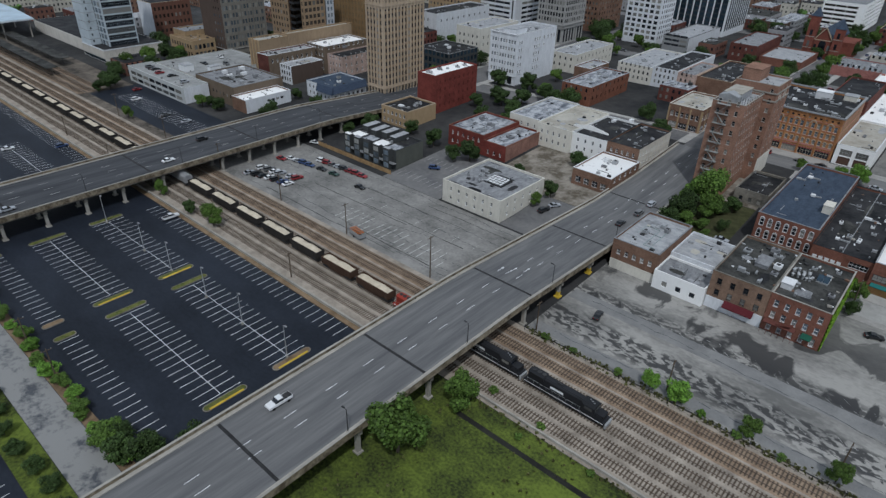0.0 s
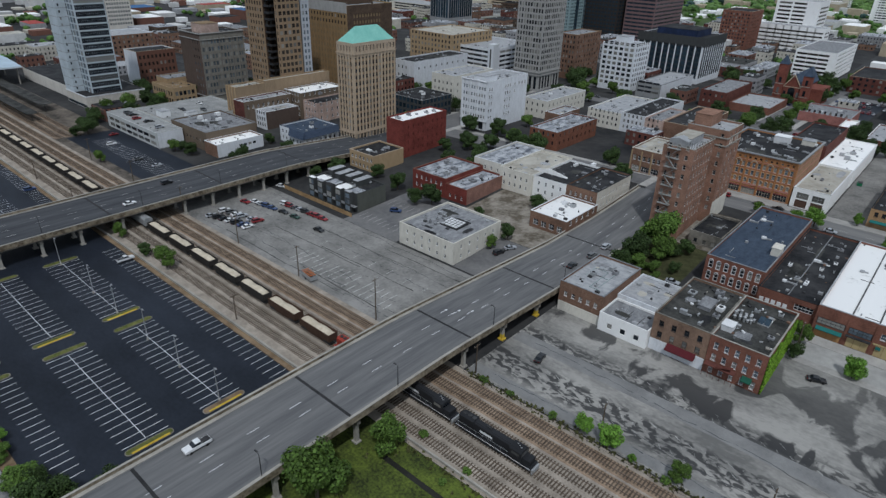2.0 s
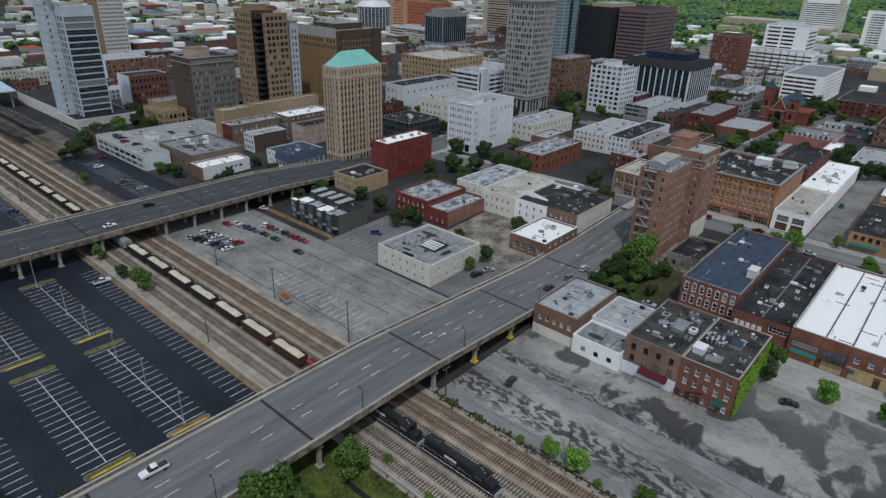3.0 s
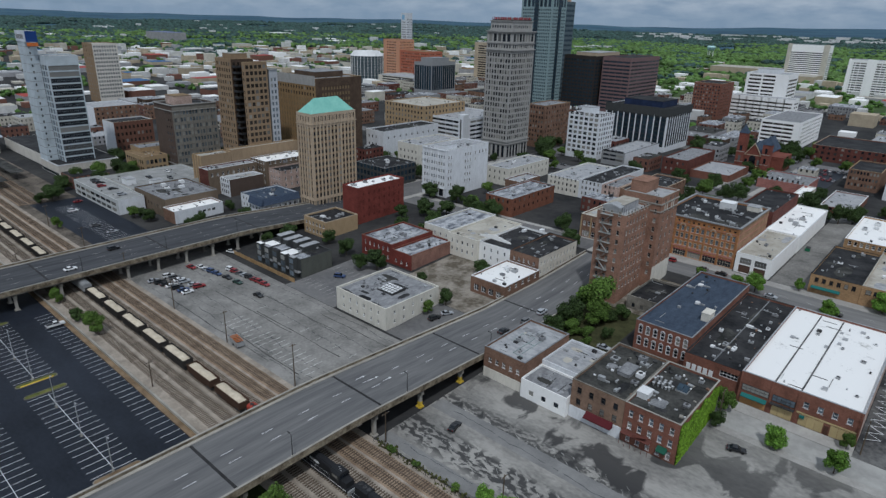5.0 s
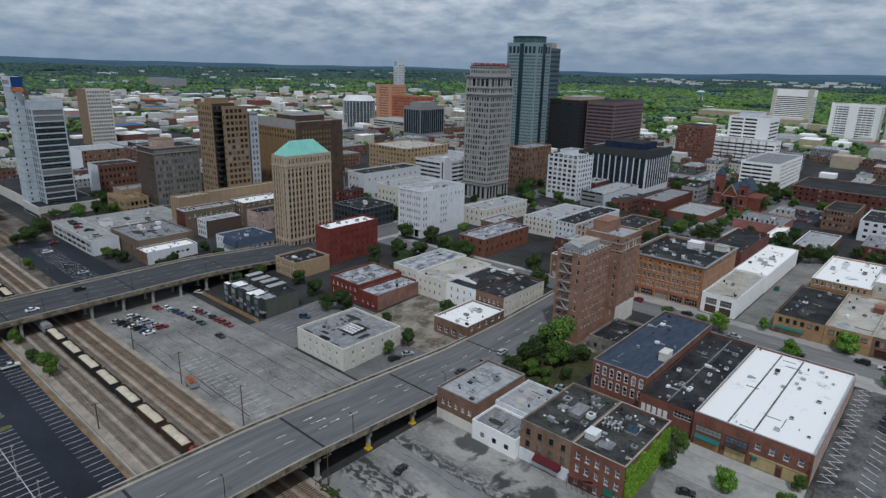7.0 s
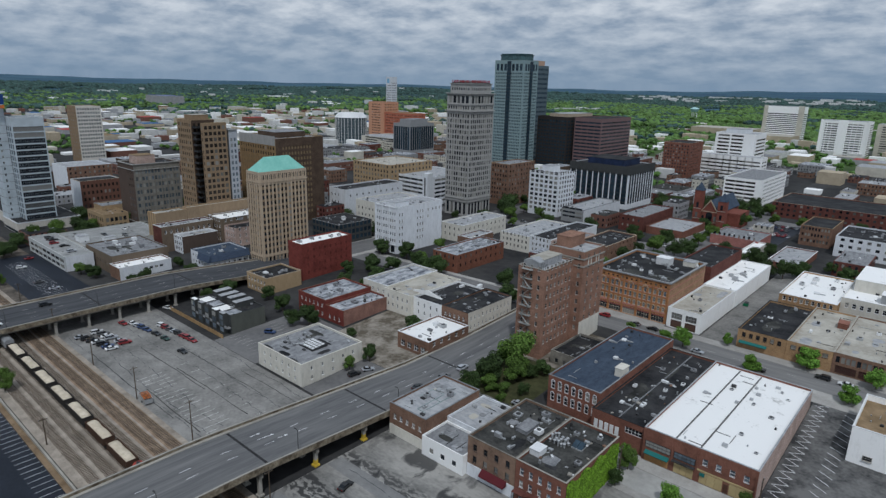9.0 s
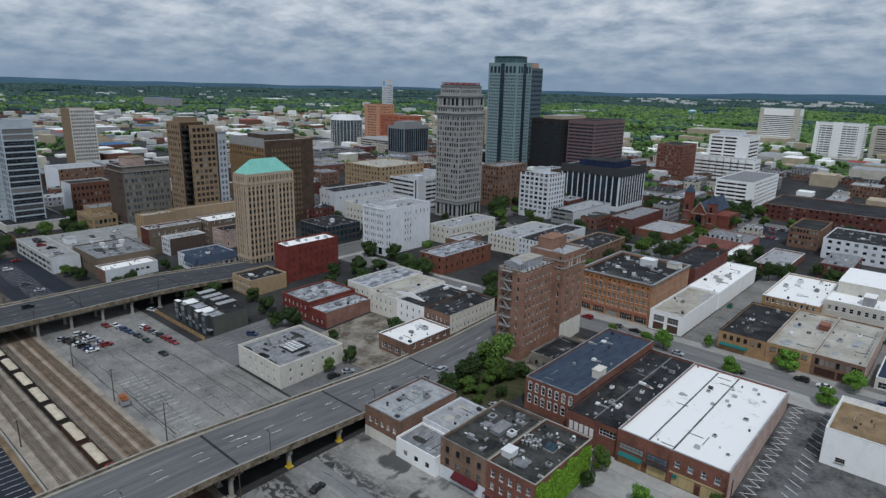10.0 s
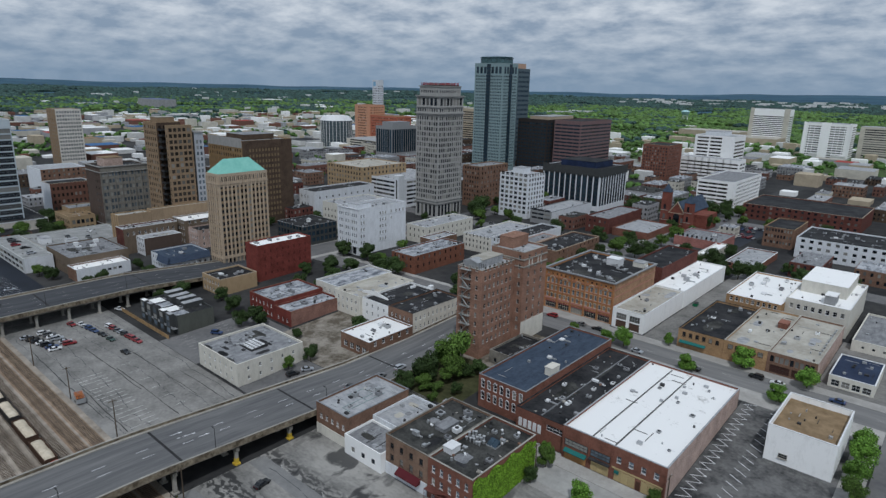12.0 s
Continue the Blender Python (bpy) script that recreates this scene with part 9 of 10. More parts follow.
bm = bmesh.new(); box(bm, 15.01, 26, 14, 36, 0, 11); part("side_hall", bm, CH, ch)

# ornate front: arched white heads over the upper windows
orn = thing("window_arches", "pale stone arches over the ornate front windows", "arch", (-67.5, 281.5, 0))
bm = bmesh.new()
pr = [(math.cos(math.pi * i / 8), math.sin(math.pi * i / 8)) for i in range(9)]
a = [bm.verts.new((0.62 * u, -0.14, 0.62 * w)) for u, w in pr] + [bm.verts.new((0.9 * u, -0.14, 0.9 * w)) for u, w in pr[::-1]]
b = [bm.verts.new((q.co.x, 0.0, q.co.z)) for q in a]
bm.faces.new(a); bm.faces.new(b[::-1])
for i in range(len(a)):
    bm.faces.new((a[i], a[(i + 1) % len(a)], b[(i + 1) % len(a)], b[i]))
am = mesh("arch", bm, STONE_BEIGE)
sp_ = (32.9 - 1.4) / 15
gz_ = ground_z(-34.6, 281.5)
for i in range(15):
    ob = new("arch", am); ob.parent = orn; ob.matrix_basis = pose(0.7 + (i + 0.5) * sp_, -0.005, gz_ + 5.1 + 1.35)
    if i % 3 == 1:
        ob = new("arch", am); ob.parent = orn; ob.matrix_basis = pose(0.7 + (i + 0.5) * sp_, -0.005, gz_ + 11.7 + 2.0) @ Matrix.Scale(1.45, 4)
pil = mesh_box(-0.32, 0.32, -0.3, 0, 5, 23.2, BRICK_ORANGE)
for i in range(6):
    ob = new("pilaster", pil); ob.parent = orn; ob.matrix_basis = pose(0.4 + i * 6.42, -0.005, 0)
for i in range(5):
    bm = bmesh.new(); box(bm, 0.9 + i * 6.42, 6.3 + i * 6.42, -0.16, -0.006, gz_ + 3.0, gz_ + 3.5); part("transom", bm, paint("brick_rose", (0.30, 0.11, 0.09)), orn)
for i in range(15):
    bm = bmesh.new(); box(bm, 0.7 + (i + 0.5) * sp_ - 0.75, 0.7 + (i + 0.5) * sp_ + 0.75, -0.16, -0.006, gz_ + 10.55, gz_ + 10.75); part("lintel", bm, STONE_BEIGE, orn)

# ---- far city ----
rnd = random.Random(22)
FAR_WALL = [paint("far_white", (0.62, 0.62, 0.61)), paint("far_grey", (0.34, 0.34, 0.35)), masonry("far_brick", (0.17, 0.085, 0.065), False), paint("far_tan", (0.45, 0.38, 0.28)), paint("far_cream", (0.55, 0.52, 0.45))]
FAR_ROOF = [ROOF_WHITE, ROOF_WHITE, ROOF_WHITE, ROOF_LT, ROOF_LT, ROOF_GREY, ROOF_DK, ROOF_WHITE, paint("far_red_roof", (0.35, 0.07, 0.06)), paint("far_blue_roof", (0.06, 0.14, 0.28)), ROOF_TAN, ROOF_BROWN]
TAKEN = list(FOOT) + [(-102, -70, 484, 540)]


def clash(x0, x1, y0, y1):
    return any(x0 < b + 6 and x1 > a - 6 and y0 < d + 6 and y1 > c - 6 for a, b, c, d in TAKEN)


def far_block(name, label, x0, x1, y0, y1, h, wall, roof, bands=0):
    z = ground_z(x0, y0)
    t = thing(name, label, "building", (x0, y0, z - 0.2), group="far low buildings")
    bm = bmesh.new(); box(bm, 0, x1 - x0, 0, y1 - y0, 0, h)
    part("wall", bm, wall, t)
    bm = bmesh.new(); box(bm, 0.4, x1 - x0 - 0.4, 0.4, y1 - y0 - 0.4, h, h + 0.25)
    part("roof", bm, roof, t)
    nw, nd = max(2, int((x1 - x0) / 2.9)), max(2, int((y1 - y0) / 2.9))
    bm = bmesh.new()
    for k in range(bands):
        z0_ = 1.6 + k * 3.6
        if z0_ + 1.8 > h:
            break
        if bands < 4:
            # single windows on both seen fronts
            for i in range(nw):
                u = (i + 0.5) * (x1 - x0) / nw
                box(bm, u - 0.6, u + 0.6, -0.07, 0, z0_, z0_ + 1.8)
            for i in range(nd):
                u = (i + 0.5) * (y1 - y0) / nd
                box(bm, x1 - x0, x1 - x0 + 0.07, u - 0.55, u + 0.55, z0_, z0_ + 1.8)
            continue
        b2 = bmesh.new(); box(b2, 0.1 * (x1 - x0), 0.88 * (x1 - x0), -0.06, 0, z0_, z0_ + 1.7); part("window_band", b2, GLASS, t)
        b2 = bmesh.new(); box(b2, x1 - x0, x1 - x0 + 0.06, 1, y1 - y0 - 1, z0_, z0_ + 1.5); part("window_band", b2, GLASS, t)
    if len(bm.verts):
        tagged(part("glazing", bm, GLASS, t), kind="stuff")
    else:
        bm.free()
    TAKEN.append((x0, x1, y0, y1))
    return t


def view_point(ang, rng):
    """A place seen from the middle of the path at that bearing (degrees left of +y) and range."""
    a = radians(ang)
    return 35 - math.sin(a) * rng, 28 + math.cos(a) * rng


# streets of downtown
# Worn asphalt whose colour also carries the cloud shade over downtown.
STREET_SHADED = surf("shaded_street_asphalt", (0.03, 0.032, 0.035), (0.07, 0.07, 0.07), 0.9, big=0.08, fine=0.6)
for nm, a in (("avenue", (-640, -237, 259, 273)), ("avenue", (-207, -91, 263, 276)), ("avenue", (-640, 160, 394, 409)), ("avenue", (-640, 160, 544, 560)), ("street", (-233, -213, 256, 900)), ("street", (-88, -72, 300, 900)), ("street", (-383, -366, 118, 186)), ("street", (-358, -348, 206, 900))):
    r_ = patch("road", *a, STREET_SHADED, 0.045)
    tagged(r_, "worn, shade-darkened asphalt city " + nm, "road", kind="structure")
FILL = []
# blocks between the streets of downtown
LOW_WALL = (FAR_WALL[1], GREY_WALL, FAR_WALL[2], BRICK_BROWN, BRICK_BROWN, DARK_BROWN, BRICK_DKRED, FAR_WALL[2], FAR_WALL[4])
for k in range(3000):
    x, y = rnd.uniform(-640, 150), rnd.uniform(280, 900)
    if k % 5 == 0:
        x, y = rnd.uniform(-640, -246), rnd.uniform(128, 300)
    w, d = (rnd.uniform(14, 34), rnd.uniform(18, 42)) if k < 900 else (rnd.uniform(8, 18), rnd.uniform(10, 26))
    if clash(x, x + w, y, y + d):
        continue
    if any(a < x + w and b > x for a, b in ((-90, -64), (-236, -208), (60, 76), (-360, -347))) or any(a < y + d and b > y for a, b in ((255, 279), (393, 413), (542, 563))):
        continue
    if -70 < x < -15 and 490 < y < 545 or (x > -345 and y < 190):
        continue
    if x > -110 and y > 700 and rnd.random() < 0.6:
        continue
    h = rnd.choice((6, 7, 8, 9, 10, 12, 13) if y > 280 else (6, 7, 9, 12))
    far_block("shop_building", "low flat-roofed downtown building among others", x, x + w, y, y + d, h, rnd.choice(LOW_WALL), rnd.choice((ROOF_DK, ROOF_GREY, ROOF_LT, ROOF_DK, ROOF_TAR, ROOF_GREY, ROOF_PATCHED)), 3)
    FILL.append((x, x + w, y, y + d, ground_z(x, y) - 0.2 + h + 0.25))
# small plant on the low roofs
for mi, m in enumerate((STEEL_LT, ROOF_LT, STEEL_DK, WHITE)):
    bm = bmesh.new()
    for n_, (xa, xb, ya, yb, zz) in enumerate(FILL):
        for j in range(2 if (n_ + mi) % 2 else 1):
            x, y = rnd.uniform(xa + 1, xb - 3), rnd.uniform(ya + 1, yb - 3)
            box(bm, x, x + rnd.uniform(0.7, 2.0), y, y + rnd.uniform(0.7, 2.0), zz, zz + rnd.uniform(0.4, 1.4))
    tagged(new("roof_clutter", mesh("roof_clutter", bm, m)), "small metal plant boxes on low downtown roofs", "roof plant", kind="stuff")
for k in range(330):
    ang, rng = rnd.uniform(2, 84), 700 + 1350 * rnd.random() ** 1.1
    if ang < 34 and rng > 1050 and rnd.random() < 0.8 or ang < 60 and rng > 2100:
        continue
    x, y = view_point(ang, rng)
    w, d = rnd.uniform(14, 46), rnd.uniform(14, 46)
    if clash(x, x + w, y, y + d):
        continue
    far_block("warehouse", "distant low flat-roofed building among trees", x, x + w, y, y + d, rnd.choice((5, 6, 7, 9, 11)), rnd.choice(FAR_WALL), rnd.choice(FAR_ROOF), 0)
for k in range(34):
    ang, rng = rnd.uniform(0, 80), 2300 + 2300 * rnd.random()
    x, y = view_point(ang, rng)
    w = rnd.uniform(40, 120)
    far_block("warehouse", "distant pale building in the woods", x, x + w, y, y + rnd.uniform(30, 80), rnd.choice((8, 10, 14)), FAR_WALL[0], rnd.choice((ROOF_WHITE, ROOF_LT, ROOF_WHITE)), 0)
for mi in range(6):
    bm = bmesh.new()
    for k in range(270 if mi != 5 else 110):
        ang, rng = rnd.uniform(33, 86), 760 + 1150 * rnd.random() ** 0.9
        if mi < 3 and k % 3 == 0:
            ang, rng = rnd.uniform(0, 33), rnd.uniform(700, 1330)
        x, y = view_point(ang, rng)
        w, d, h = rnd.uniform(8, 26), rnd.uniform(8, 26), rnd.uniform(4, 9)
        if clash(x, x + w, y, y + d):
            continue
        box(bm, x, x + w, y, y + d, -0.2, h if k % 4 else h * 1.8)
        TAKEN.append((x + 6, x + w - 6, y + 6, y + d - 6))
    tagged(new("far_roofs", mesh("far_roofs", bm, (ROOF_WHITE, paint("far_white", (0.62, 0.62, 0.61)), FAR_WALL[3], FAR_WALL[4], ROOF_LT, FAR_WALL[2])[mi])), "low pale and coloured buildings of the far town", "buildings", kind="stuff")
# far landmarks
bld_far = far_block("office_building", "far white slab with dark window bands", -299, -228, 1395, 1425, 67, WHITE_SUNLIT, ROOF_LT, 15)
for xa, xb in ((0, 7), (61, 71)):
    bm = bmesh.new(); box(bm, xa, xb, -0.8, -0.004, 0, 68.5); part("stair_core", bm, FAR_WALL[4], bld_far)
far_block("arena", "far low tan arena hall", -450, -325, 1430, 1500, 16, FAR_WALL[3], ROOF_TAN, 0)
far_block("arena", "far low tan exhibition hall", -330, -230, 1330, 1405, 14, FAR_WALL[3], ROOF_TAN, 0)
far_hotel = far_block("hotel", "far white hotel slab with balconies", -158, -92, 1180, 1215, 54, WHITE_SUNLIT, ROOF_LT, 14)
for xa, xb in ((0, 3), (24, 37), (63, 66)):
    bm = bmesh.new(); box(bm, xa, xb, -0.8, -0.004, 0, 55.5); part("stair_core", bm, WHITE_SUNLIT, far_hotel)
for xa in (9, 15, 43, 49, 56):
    bm = bmesh.new(); box(bm, xa, xa + 0.8, -0.9, -0.07, 0, 53.6); part("balcony_wall", bm, WHITE_SUNLIT, far_hotel)
far_block("office_building", "far office slab with dark bands", -88, -20, 1225, 1260, 50, FAR_WALL[4], ROOF_LT, 13)
building("office_building", "orange brick office complex", -774, -736, 780, 815, 62, masonry("orange_block", (0.50, 0.26, 0.165), False), ROOF_BROWN, S=(6, 13, 2.4, 2.0, 4, 4.4, 8, 8, "plain", GLASS_BROWN), E=(8, 13, 1.8, 2.0, 4, 4.4, 2, 2, "plain", GLASS_BROWN))
building("office_building", "red brick wing of the office complex", -735.9, -671, 782, 815, 46, masonry("red_block", (0.40, 0.135, 0.085), False), ROOF_BROWN, S=(16, 9, 2.0, 2.0, 4, 4.6, 2, 2, "plain", GLASS_BROWN), E=(8, 9, 1.8, 2.0, 4, 4.6, 2, 2, "plain", GLASS_BROWN))
building("office_tower", "slim pale office tower with a blue upper panel", -772, -759, 820, 834, 104, masonry("pale_panel", (0.55, 0.58, 0.62), False), ROOF_LT, S=[(4, 22, 1.6, 2.0, 4, 4.0, 0.8, 0.8, "plain", GLASS_MID), (1, 1, 6.5, 8.0, 93, 4, 1, 4, "plain", paint("panel_blue", (0.22, 0.42, 0.60)))], E=(4, 23, 1.6, 2.0, 4, 4.0, 0.8, 0.8, "plain", GLASS_MID))
far_block("office_building", "tan brick hospital block", -640, -560, 860, 900, 62, FAR_WALL[3], ROOF_TAN, 16)
far_block("office_building", "pale grey office block", -880, -830, 880, 930, 40, FAR_WALL[1], ROOF_LT, 9)
far_block("parking_garage", "long pale parking garage", -690, -600, 690, 730, 15, FAR_WALL[4], ROOF_LT, 4)
far_block("stadium", "far long stadium with a blue-grey roof", *(lambda p: (p[0], p[0] + 150, p[1], p[1] + 60))(view_point(66.2, 2350)), 30, FAR_WALL[1], paint("stadium_blue", (0.16, 0.19, 0.30)), 0)
# round glass building
rdb = thing("office_building", "round glass building with a white cap", "building", (-727, 700, 0))
bm = bmesh.new(); tube(bm, (0, 0, 0), (0, 0, 40), 25, 25, 28); part("glass_wall", bm, glass("pale_blue_glass", (0.07, 0.11, 0.13), 0.15), rdb)
for k in range(9):
    bm = bmesh.new(); tube(bm, (0, 0, 3 + k * 4.2), (0, 0, 3.5 + k * 4.2), 25.3, 25.3, 28); part("floor_band", bm, GREY_WALL, rdb)
for k in range(28):
    a_ = k * math.tau / 28
    bm = bmesh.new(); tube(bm, (math.cos(a_) * 25.2, math.sin(a_) * 25.2, 0), (math.cos(a_) * 25.2, math.sin(a_) * 25.2, 40), 0.45, 0.45, 4); part("mullion", bm, FAR_WALL[0], rdb)
bm = bmesh.new(); tube(bm, (0, 0, 40), (0, 0, 47), 26, 20, 28); part("cap", bm, WHITE, rdb)

# ---- woods and hills ----
WOOD_FLOOR = surf("woodland_floor", (0.028, 0.055, 0.018), (0.085, 0.125, 0.045), 0.95, big=0.006, fine=0.05, bump=0)
bm = bmesh.new()
ring = [(view_point(a, lerp(a, ((28, 960), (42, 1950)))), view_point(a, 12000)) for a in range(-30, 116, 5)]
vv = [(bm.verts.new((*p, 0.3)), bm.verts.new((*q, 0.3))) for p, q in ring]
for (a, b), (c, d) in zip(vv, vv[1:]):
    bm.faces.new((a, b, d, c))
tagged(new("ground_cover", mesh("ground_cover", bm, WOOD_FLOOR)), "green wooded country beyond the city", "woodland", kind="structure")

bm = bmesh.new()
ring = [(view_point(a, lerp(a, ((8, 930), (40, 760)))), view_point(a, 1300), view_point(a, 2050)) for a in range(-6, 98, 4)]
vv = [[bm.verts.new((*p, 0.22)) for p in q] for q in ring]
for a, b in zip(vv, vv[1:]):
    for k in range(2):
        bm.faces.new((a[k], a[k + 1], b[k + 1], b[k]))
tagged(new("ground_cover", mesh("ground_cover", bm, surf("far_town_ground", (0.07, 0.085, 0.05), (0.30, 0.295, 0.28), 0.95, big=0.013, fine=0.06, bump=0, contrast=(0.38, 0.56)))), "pale lots, streets and verges of the far town", "ground", kind="structure")

ico = bmesh.new()
bmesh.ops.create_icosphere(ico, subdivisions=1, radius=1)
IV = np.array([v.co[:] for v in ico.verts]); IF = np.array([[v.index for v in f.verts] for f in ico.faces]); ico.free()


def woods(name, places, mat, label):
    """Uneven tree crowns seen from far off, as one sheet of many small clumps."""
    rs = np.random.RandomState(len(places))
    V, F = [], []
    k = 0
    for x, y, z, r in places:
        s = IV * np.array([r, r, r * 0.8]) * rs.uniform(0.65, 1.2, (len(IV), 1)) + np.array([x, y, z + r * 0.55])
        V.append(s); F.append(IF + k); k += len(IV)
    V, F = np.concatenate(V), np.concatenate(F)
    me = bpy.data.meshes.new(name)
    me.from_pydata(V.tolist(), [], F.tolist())
    me.materials.append(mat)
    return tagged(new(name, me), label, "woods", kind="stuff")


def hill_z(x, y):
    d = math.hypot(x - 35, y - 28)
    a = math.atan2(35 - x, y - 28)
    w = 0.5 + 0.25 * math.sin(a * 9 + 1) + 0.15 * math.sin(a * 23 + 2) + 0.1 * math.sin(a * 51)
    up = lerp(math.degrees(a), ((0, 80), (28, 100), (42, 105), (55, 98), (66, 60), (77, 12)))
    return lerp(d, ((2400, 0), (3500, 14 * w), (4600, 24 + 16 * w), (6500, 46 + 22 * w + 0.35 * up), (9000, 82 + 30 * w + up), (10500, 70 + up)))


far_pl, mid_pl = [], []
for k in range(60000):
    ang, rng = rnd.uniform(-8, 92), 1150 + 3300 * rnd.random() ** 0.8
    x, y = view_point(ang, rng)
    n = noise.noise(Vector((x * 0.004, y * 0.004, 0)))
    if n < (-0.34 if rng > 2000 or (ang < 36 and rng > 1250) else 0.2):
        continue
    if rng < 2500 and clash(x - 8, x + 8, y - 8, y + 8):
        continue
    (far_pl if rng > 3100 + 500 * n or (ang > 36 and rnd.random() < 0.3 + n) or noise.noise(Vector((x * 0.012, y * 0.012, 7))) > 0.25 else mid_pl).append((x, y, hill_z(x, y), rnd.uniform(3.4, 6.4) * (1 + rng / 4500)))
# Haze is painted into these leaves: bluer and darker than the nearer woods.
woods("far_woods", far_pl, leaf_mat("hazed_far_leaves", (0.034, 0.068, 0.060)), "woods stretching to the horizon, blue-green from painted haze")
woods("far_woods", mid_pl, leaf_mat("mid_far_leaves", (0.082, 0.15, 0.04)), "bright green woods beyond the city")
pl = []
for k in range(5200):
    ang, rng = rnd.uniform(-4, 88), 620 + 1250 * rnd.random()
    x, y = view_point(ang, rng)
    if clash(x - 4, x - 4 + 8, y - 4, y + 4):
        continue
    if noise.noise(Vector((x * 0.008, y * 0.008, 3))) < 0.02 and not (ang < 30 and rng > 900):
        continue
    for j in range(3):
        pl.append((x + rnd.uniform(-4, 4), y + rnd.uniform(-4, 4), ground_z(x, y) + rnd.uniform(0, 3), rnd.uniform(2.2, 4.2)))
woods("town_trees", pl, leaf_mat("town_leaves", (0.065, 0.13, 0.03)), "leafy trees among the far buildings")

bm = bmesh.new()
for k in range(60):
    x, y = view_point(rnd.uniform(4, 27), rnd.uniform(3700, 4300))
    w = rnd.uniform(8, 70)
    box(bm, x, x + w, y, y + rnd.uniform(10, 40), hill_z(x, y) - 2, hill_z(x, y) + rnd.uniform(14, 19))
for k in range(40):
    x, y = view_point(rnd.uniform(36, 80), rnd.uniform(2000, 4300))
    w = rnd.uniform(10, 34)
    box(bm, x, x + w, y, y + rnd.uniform(10, 30), hill_z(x, y) - 2, hill_z(x, y) + rnd.uniform(11, 17))
tagged(new("far_roofs", mesh("far_roofs", bm, FAR_WALL[0])), "white buildings of a far settlement among woods", "buildings", kind="stuff")
wt = thing("water_tower", "far pale turquoise water tower among trees", "water tower", (*view_point(19.2, 2100), 0))
bm = bmesh.new(); tube(bm, (0, 0, 24), (0, 0, 33), 9, 14, 16); tube(bm, (0, 0, 33), (0, 0, 37), 14, 6, 16); part("tank", bm, paint("pale_turquoise", (0.45, 0.68, 0.70)), wt)
for a_ in range(4):
    bm = bmesh.new(); tube(bm, (math.cos(a_ * math.pi / 2) * 8, math.sin(a_ * math.pi / 2) * 8, 0), (math.cos(a_ * math.pi / 2) * 7, math.sin(a_ * math.pi / 2) * 7, 25), 1, 1, 6); part("leg", bm, WHITE, wt)

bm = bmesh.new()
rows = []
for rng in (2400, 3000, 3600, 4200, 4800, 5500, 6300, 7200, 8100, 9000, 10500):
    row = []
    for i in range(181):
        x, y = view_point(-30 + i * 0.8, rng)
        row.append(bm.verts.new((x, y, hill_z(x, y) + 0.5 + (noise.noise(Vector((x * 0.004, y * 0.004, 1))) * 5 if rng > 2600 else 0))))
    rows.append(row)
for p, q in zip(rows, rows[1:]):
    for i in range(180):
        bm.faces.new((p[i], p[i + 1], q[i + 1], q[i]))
# Distance haze is put into the hill colour as blue.
tagged(new("hills", mesh("hills", bm, surf("hazed_hill_forest", (0.024, 0.062, 0.105), (0.055, 0.12, 0.165), 0.95, big=0.003, fine=0.05, bump=0))), "low wooded hills along the horizon, tinted blue for haze", "hills", kind="structure")

# broken pale stall marks in the damp lot
bm = bmesh.new()
rnd = random.Random(4)
for row, (yc, x0) in enumerate(((120.6, -52), (123.7, -54), (126.2, -50), (137.6, -58), (140.2, -46))):
    for i in range(34):
        if rnd.random() < 0.25:
            continue
        x, y = x0 + i * 2.9, yc + rnd.uniform(-0.3, 0.3)
        L, a = rnd.uniform(0.9, 2.2), -0.7 + rnd.uniform(-0.3, 0.3)
        w = rnd.uniform(0.1, 0.24)
        dx, dy = math.cos(a) * L / 2, math.sin(a) * L / 2
        bm.faces.new([bm.verts.new((x + u, y + v, 0.071)) for u, v in ((-dx, -dy), (dx, dy), (dx - w * 0.5, dy + w), (-dx - w * 0.5, -dy + w))])
tagged(new("parking_lines", mesh("parking_lines", bm, surf("faded_marks", (0.26, 0.26, 0.25), (0.5, 0.5, 0.48), 0.85, big=0.4, fine=2, bump=0))), "broken pale stall marks on the damp lot", "line marking", kind="stuff")

# trees and cars along the downtown streets
rnd = random.Random(91)
for (xa, xb, ya, yb), along in (((-89, -87, 300, 700), 1), ((-73, -71, 300, 700), 1), ((-235, -233, 262, 620), 1), ((-212, -210, 330, 620), 1), ((-205, 40, 411, 413), 0), ((-205, 40, 391, 393), 0), ((-205, 120, 541, 543), 0), ((-200, -95, 277, 279), 0), ((-340, -240, 257, 259), 0)):
    k, L = 0.0, (yb - ya) if along else (xb - xa)
    while k < L:
        x, y = (xa, ya + k) if along else (xa + k, ya)
        k += rnd.uniform(13, 38)
        if any(a - 2 < x < b + 2 and c - 2 < y < d + 2 for a, b, c, d in FOOT):
            continue
        tree(rnd.choice(("dark", "dark", "mid")), x, y, rnd.uniform(6, 11), None, rnd.uniform(1.0, 1.35), "along a downtown street")
for k in range(26):
    if k % 2:
        x, y, rz = rnd.choice((-86.3, -73.6, -231.5, -214.6)), rnd.uniform(300, 640), 90
    else:
        x, y, rz = rnd.uniform(-200, 60), rnd.choice((395.6, 407.4, 545.6, 558.4)), 0
    lot_car(rnd.choice(("white", "silver", "black", "grey", "red", "blue")), rnd.choice(("sedan", "suv")), x, y, rz)

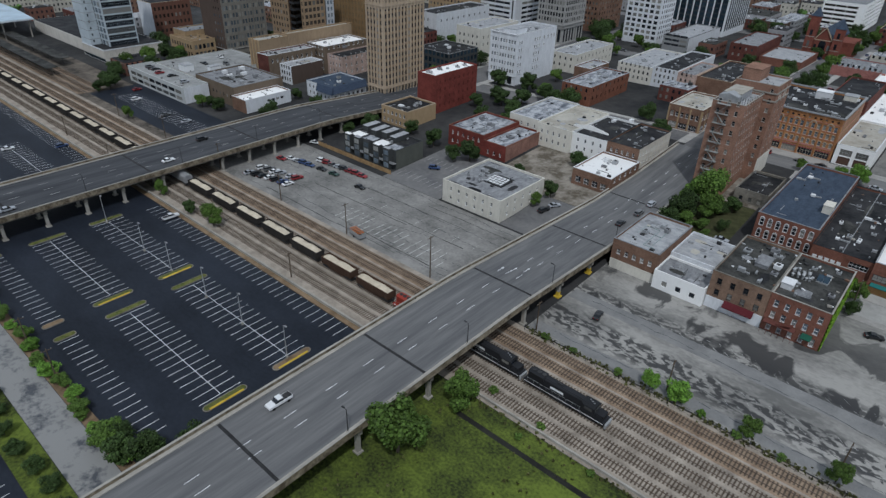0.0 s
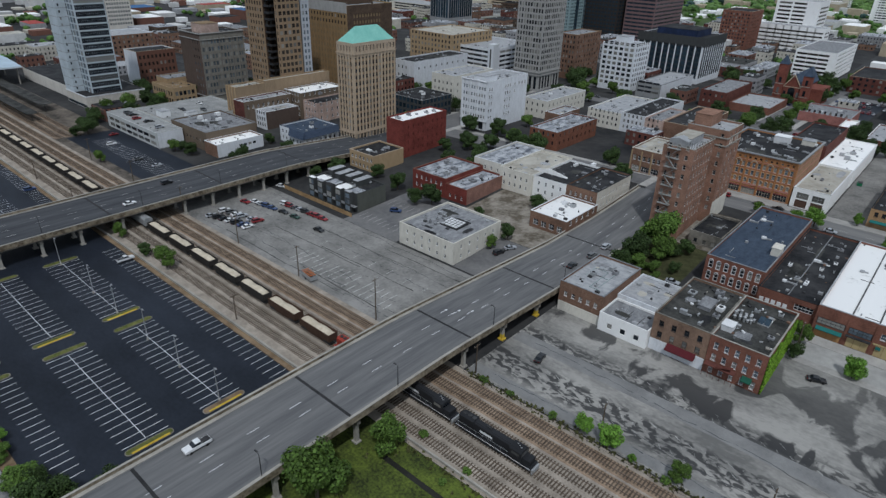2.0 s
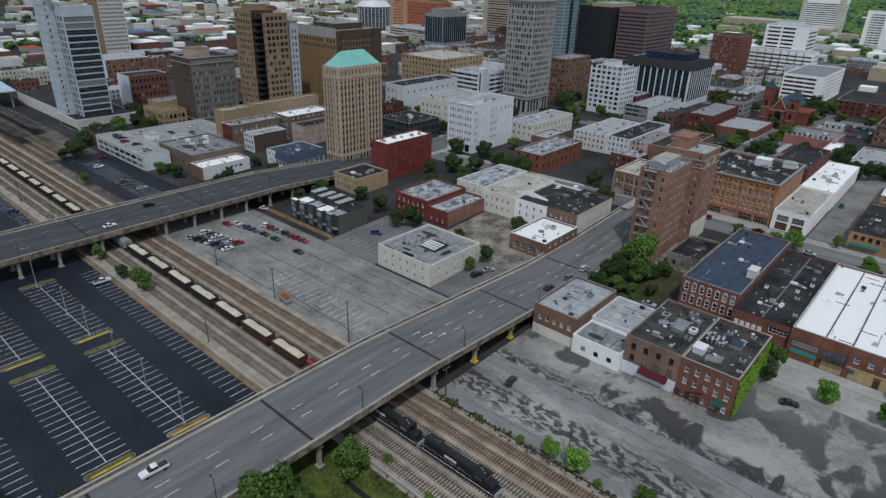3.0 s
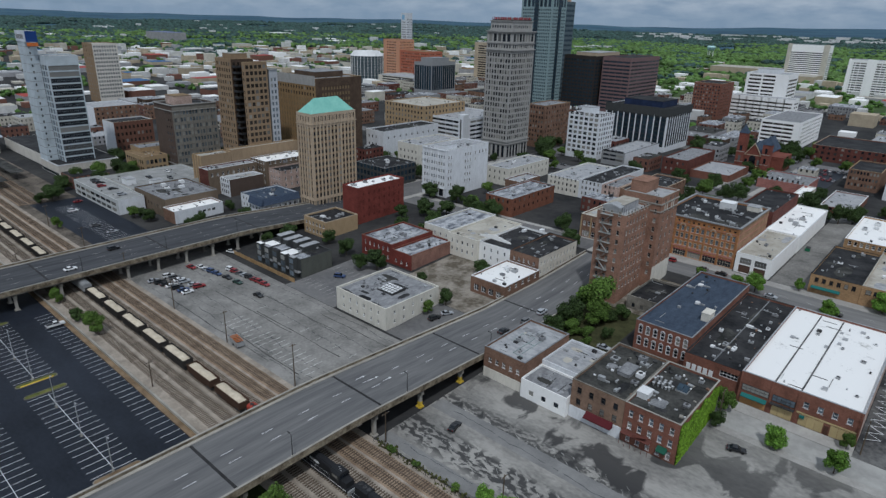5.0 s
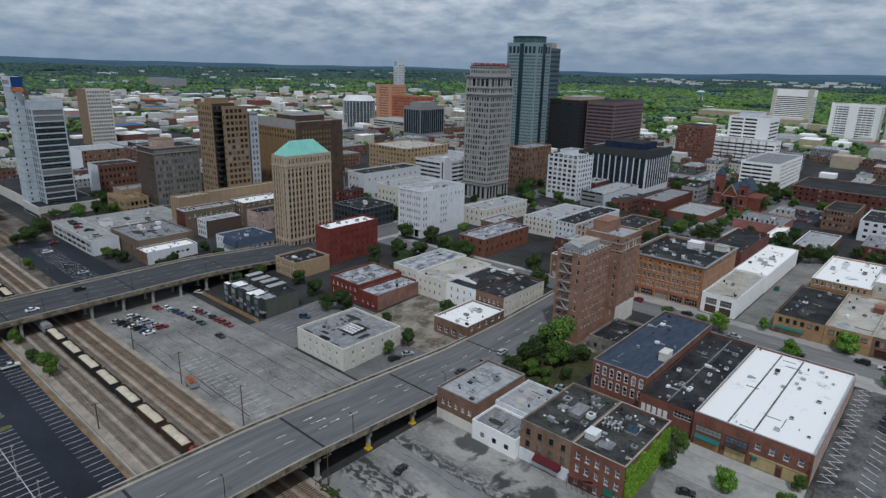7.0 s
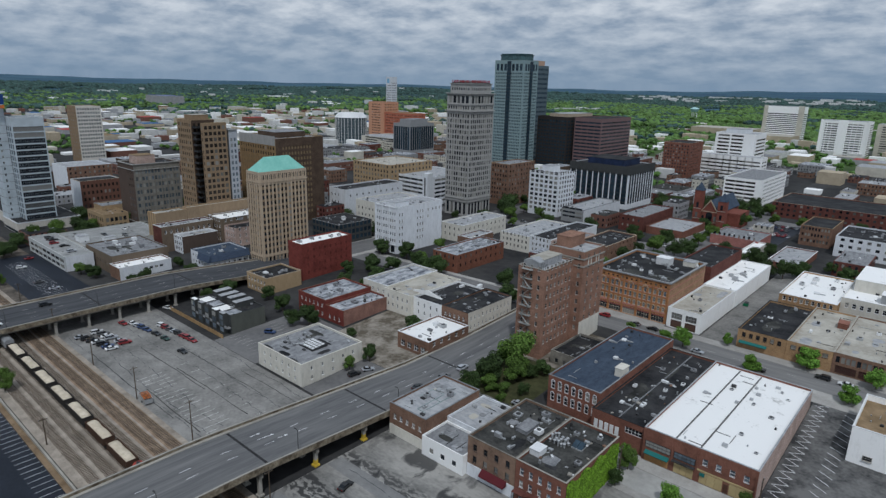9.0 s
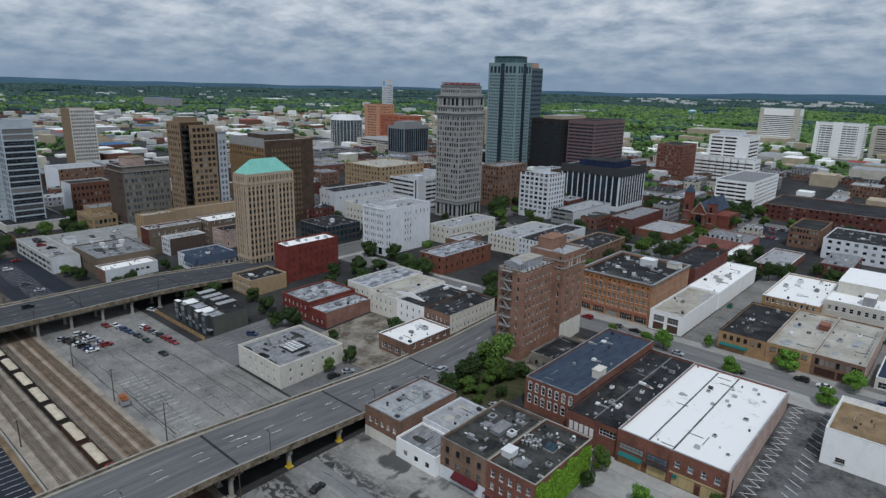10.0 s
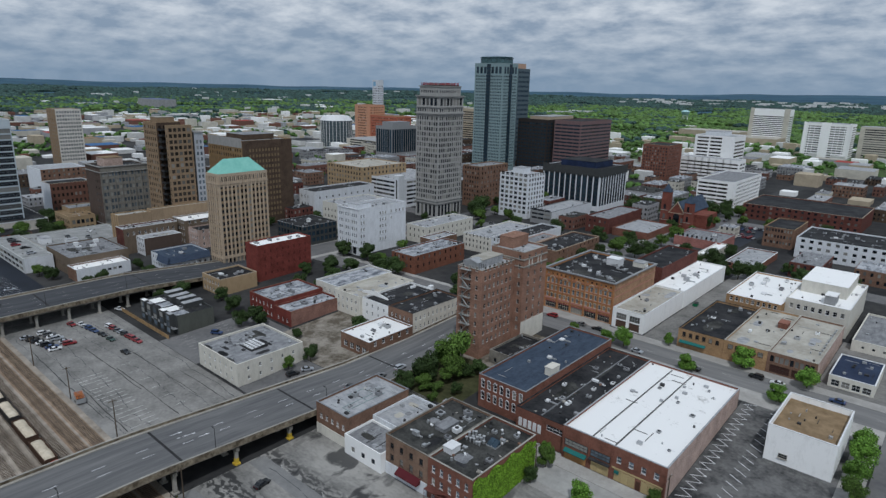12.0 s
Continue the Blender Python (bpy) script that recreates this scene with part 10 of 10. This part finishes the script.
# grass tufts on the lawn, weeds beside the tracks
rnd = random.Random(61)
verts, faces = [], []
for k in range(1500):
    if k < 700:
        x, y = rnd.uniform(-66, 40), rnd.uniform(30, 83)
        if noise.noise(Vector((x * 0.09, y * 0.09, 0))) < -0.1:
            continue
    else:
        x, y = rnd.uniform(-66, 60), (112.0 if k % 3 else 82.6) + rnd.gauss(0, 0.7)
    e = rnd.uniform(0.25, 0.7)
    for j in range(3):
        a = rnd.uniform(0, math.tau)
        c, s_ = math.cos(a) * e, math.sin(a) * e
        q = len(verts)
        verts += [(x - c * 0.6, y - s_ * 0.6, 0.05), (x + c * 0.6, y + s_ * 0.6, 0.05), (x + c * 0.4 + s_ * 0.3, y + s_ * 0.4 - c * 0.3, 0.05 + e), (x - c * 0.5 + s_ * 0.3, y - s_ * 0.5 - c * 0.3, 0.05 + e * 0.8)]
        faces.append((q, q + 1, q + 2, q + 3))
me = bpy.data.meshes.new("grass_tufts"); me.from_pydata(verts, [], faces); me.materials.append(leaf_mat("tuft_green", (0.10, 0.105, 0.04)))
tagged(new("grass_tufts", me), "uneven tufts of grass and weeds", "grass", kind="stuff")

# cars on the garage deck, and its white stair house
for k, (x, y, rz) in enumerate(((-345, 151, 90), (-339, 151, 90), (-330, 149, 90), (-321, 151, 90), (-306, 150, 90), (-331, 176, 0), (-322, 184, 0), (-338, 190, 0))):
    car(("grey", "black", "red", "black", "silver", "black", "grey", "white")[k], "sedan" if k % 2 else "suv", x, y, 7.36 if y < 157 else 7.56, rz)
penthouse(-330, -323, 160, 165, 7.56, 10.8, WHITE, "white stair house on the garage deck", ROOF_LT)
penthouse(-318, -314, 170, 176, 7.56, 10.2, WHITE, "small white lift house on garage deck", ROOF_LT)
for x, y, w in ((-302, 170, 3.0), (-296, 176, 2.6), (-290, 168, 2.4), (-284, 178, 2.2), (-300, 180, 2.0), (-280, 166, 1.8)):
    rooftop_unit(x, y, 9.36, w, w * 0.8, 1.6)
for x, y in ((-300, 200), (-298, 212), (-296, 234), (-293, 246), (-299, 252), (-290, 210)):
    rooftop_unit(x, y, 15.36 if y < 226 else 16.36, 1.6, 1.4, 1.1) if x < -292 else rooftop_unit(x, y, 10.36, 1.4, 1.2, 1.0)
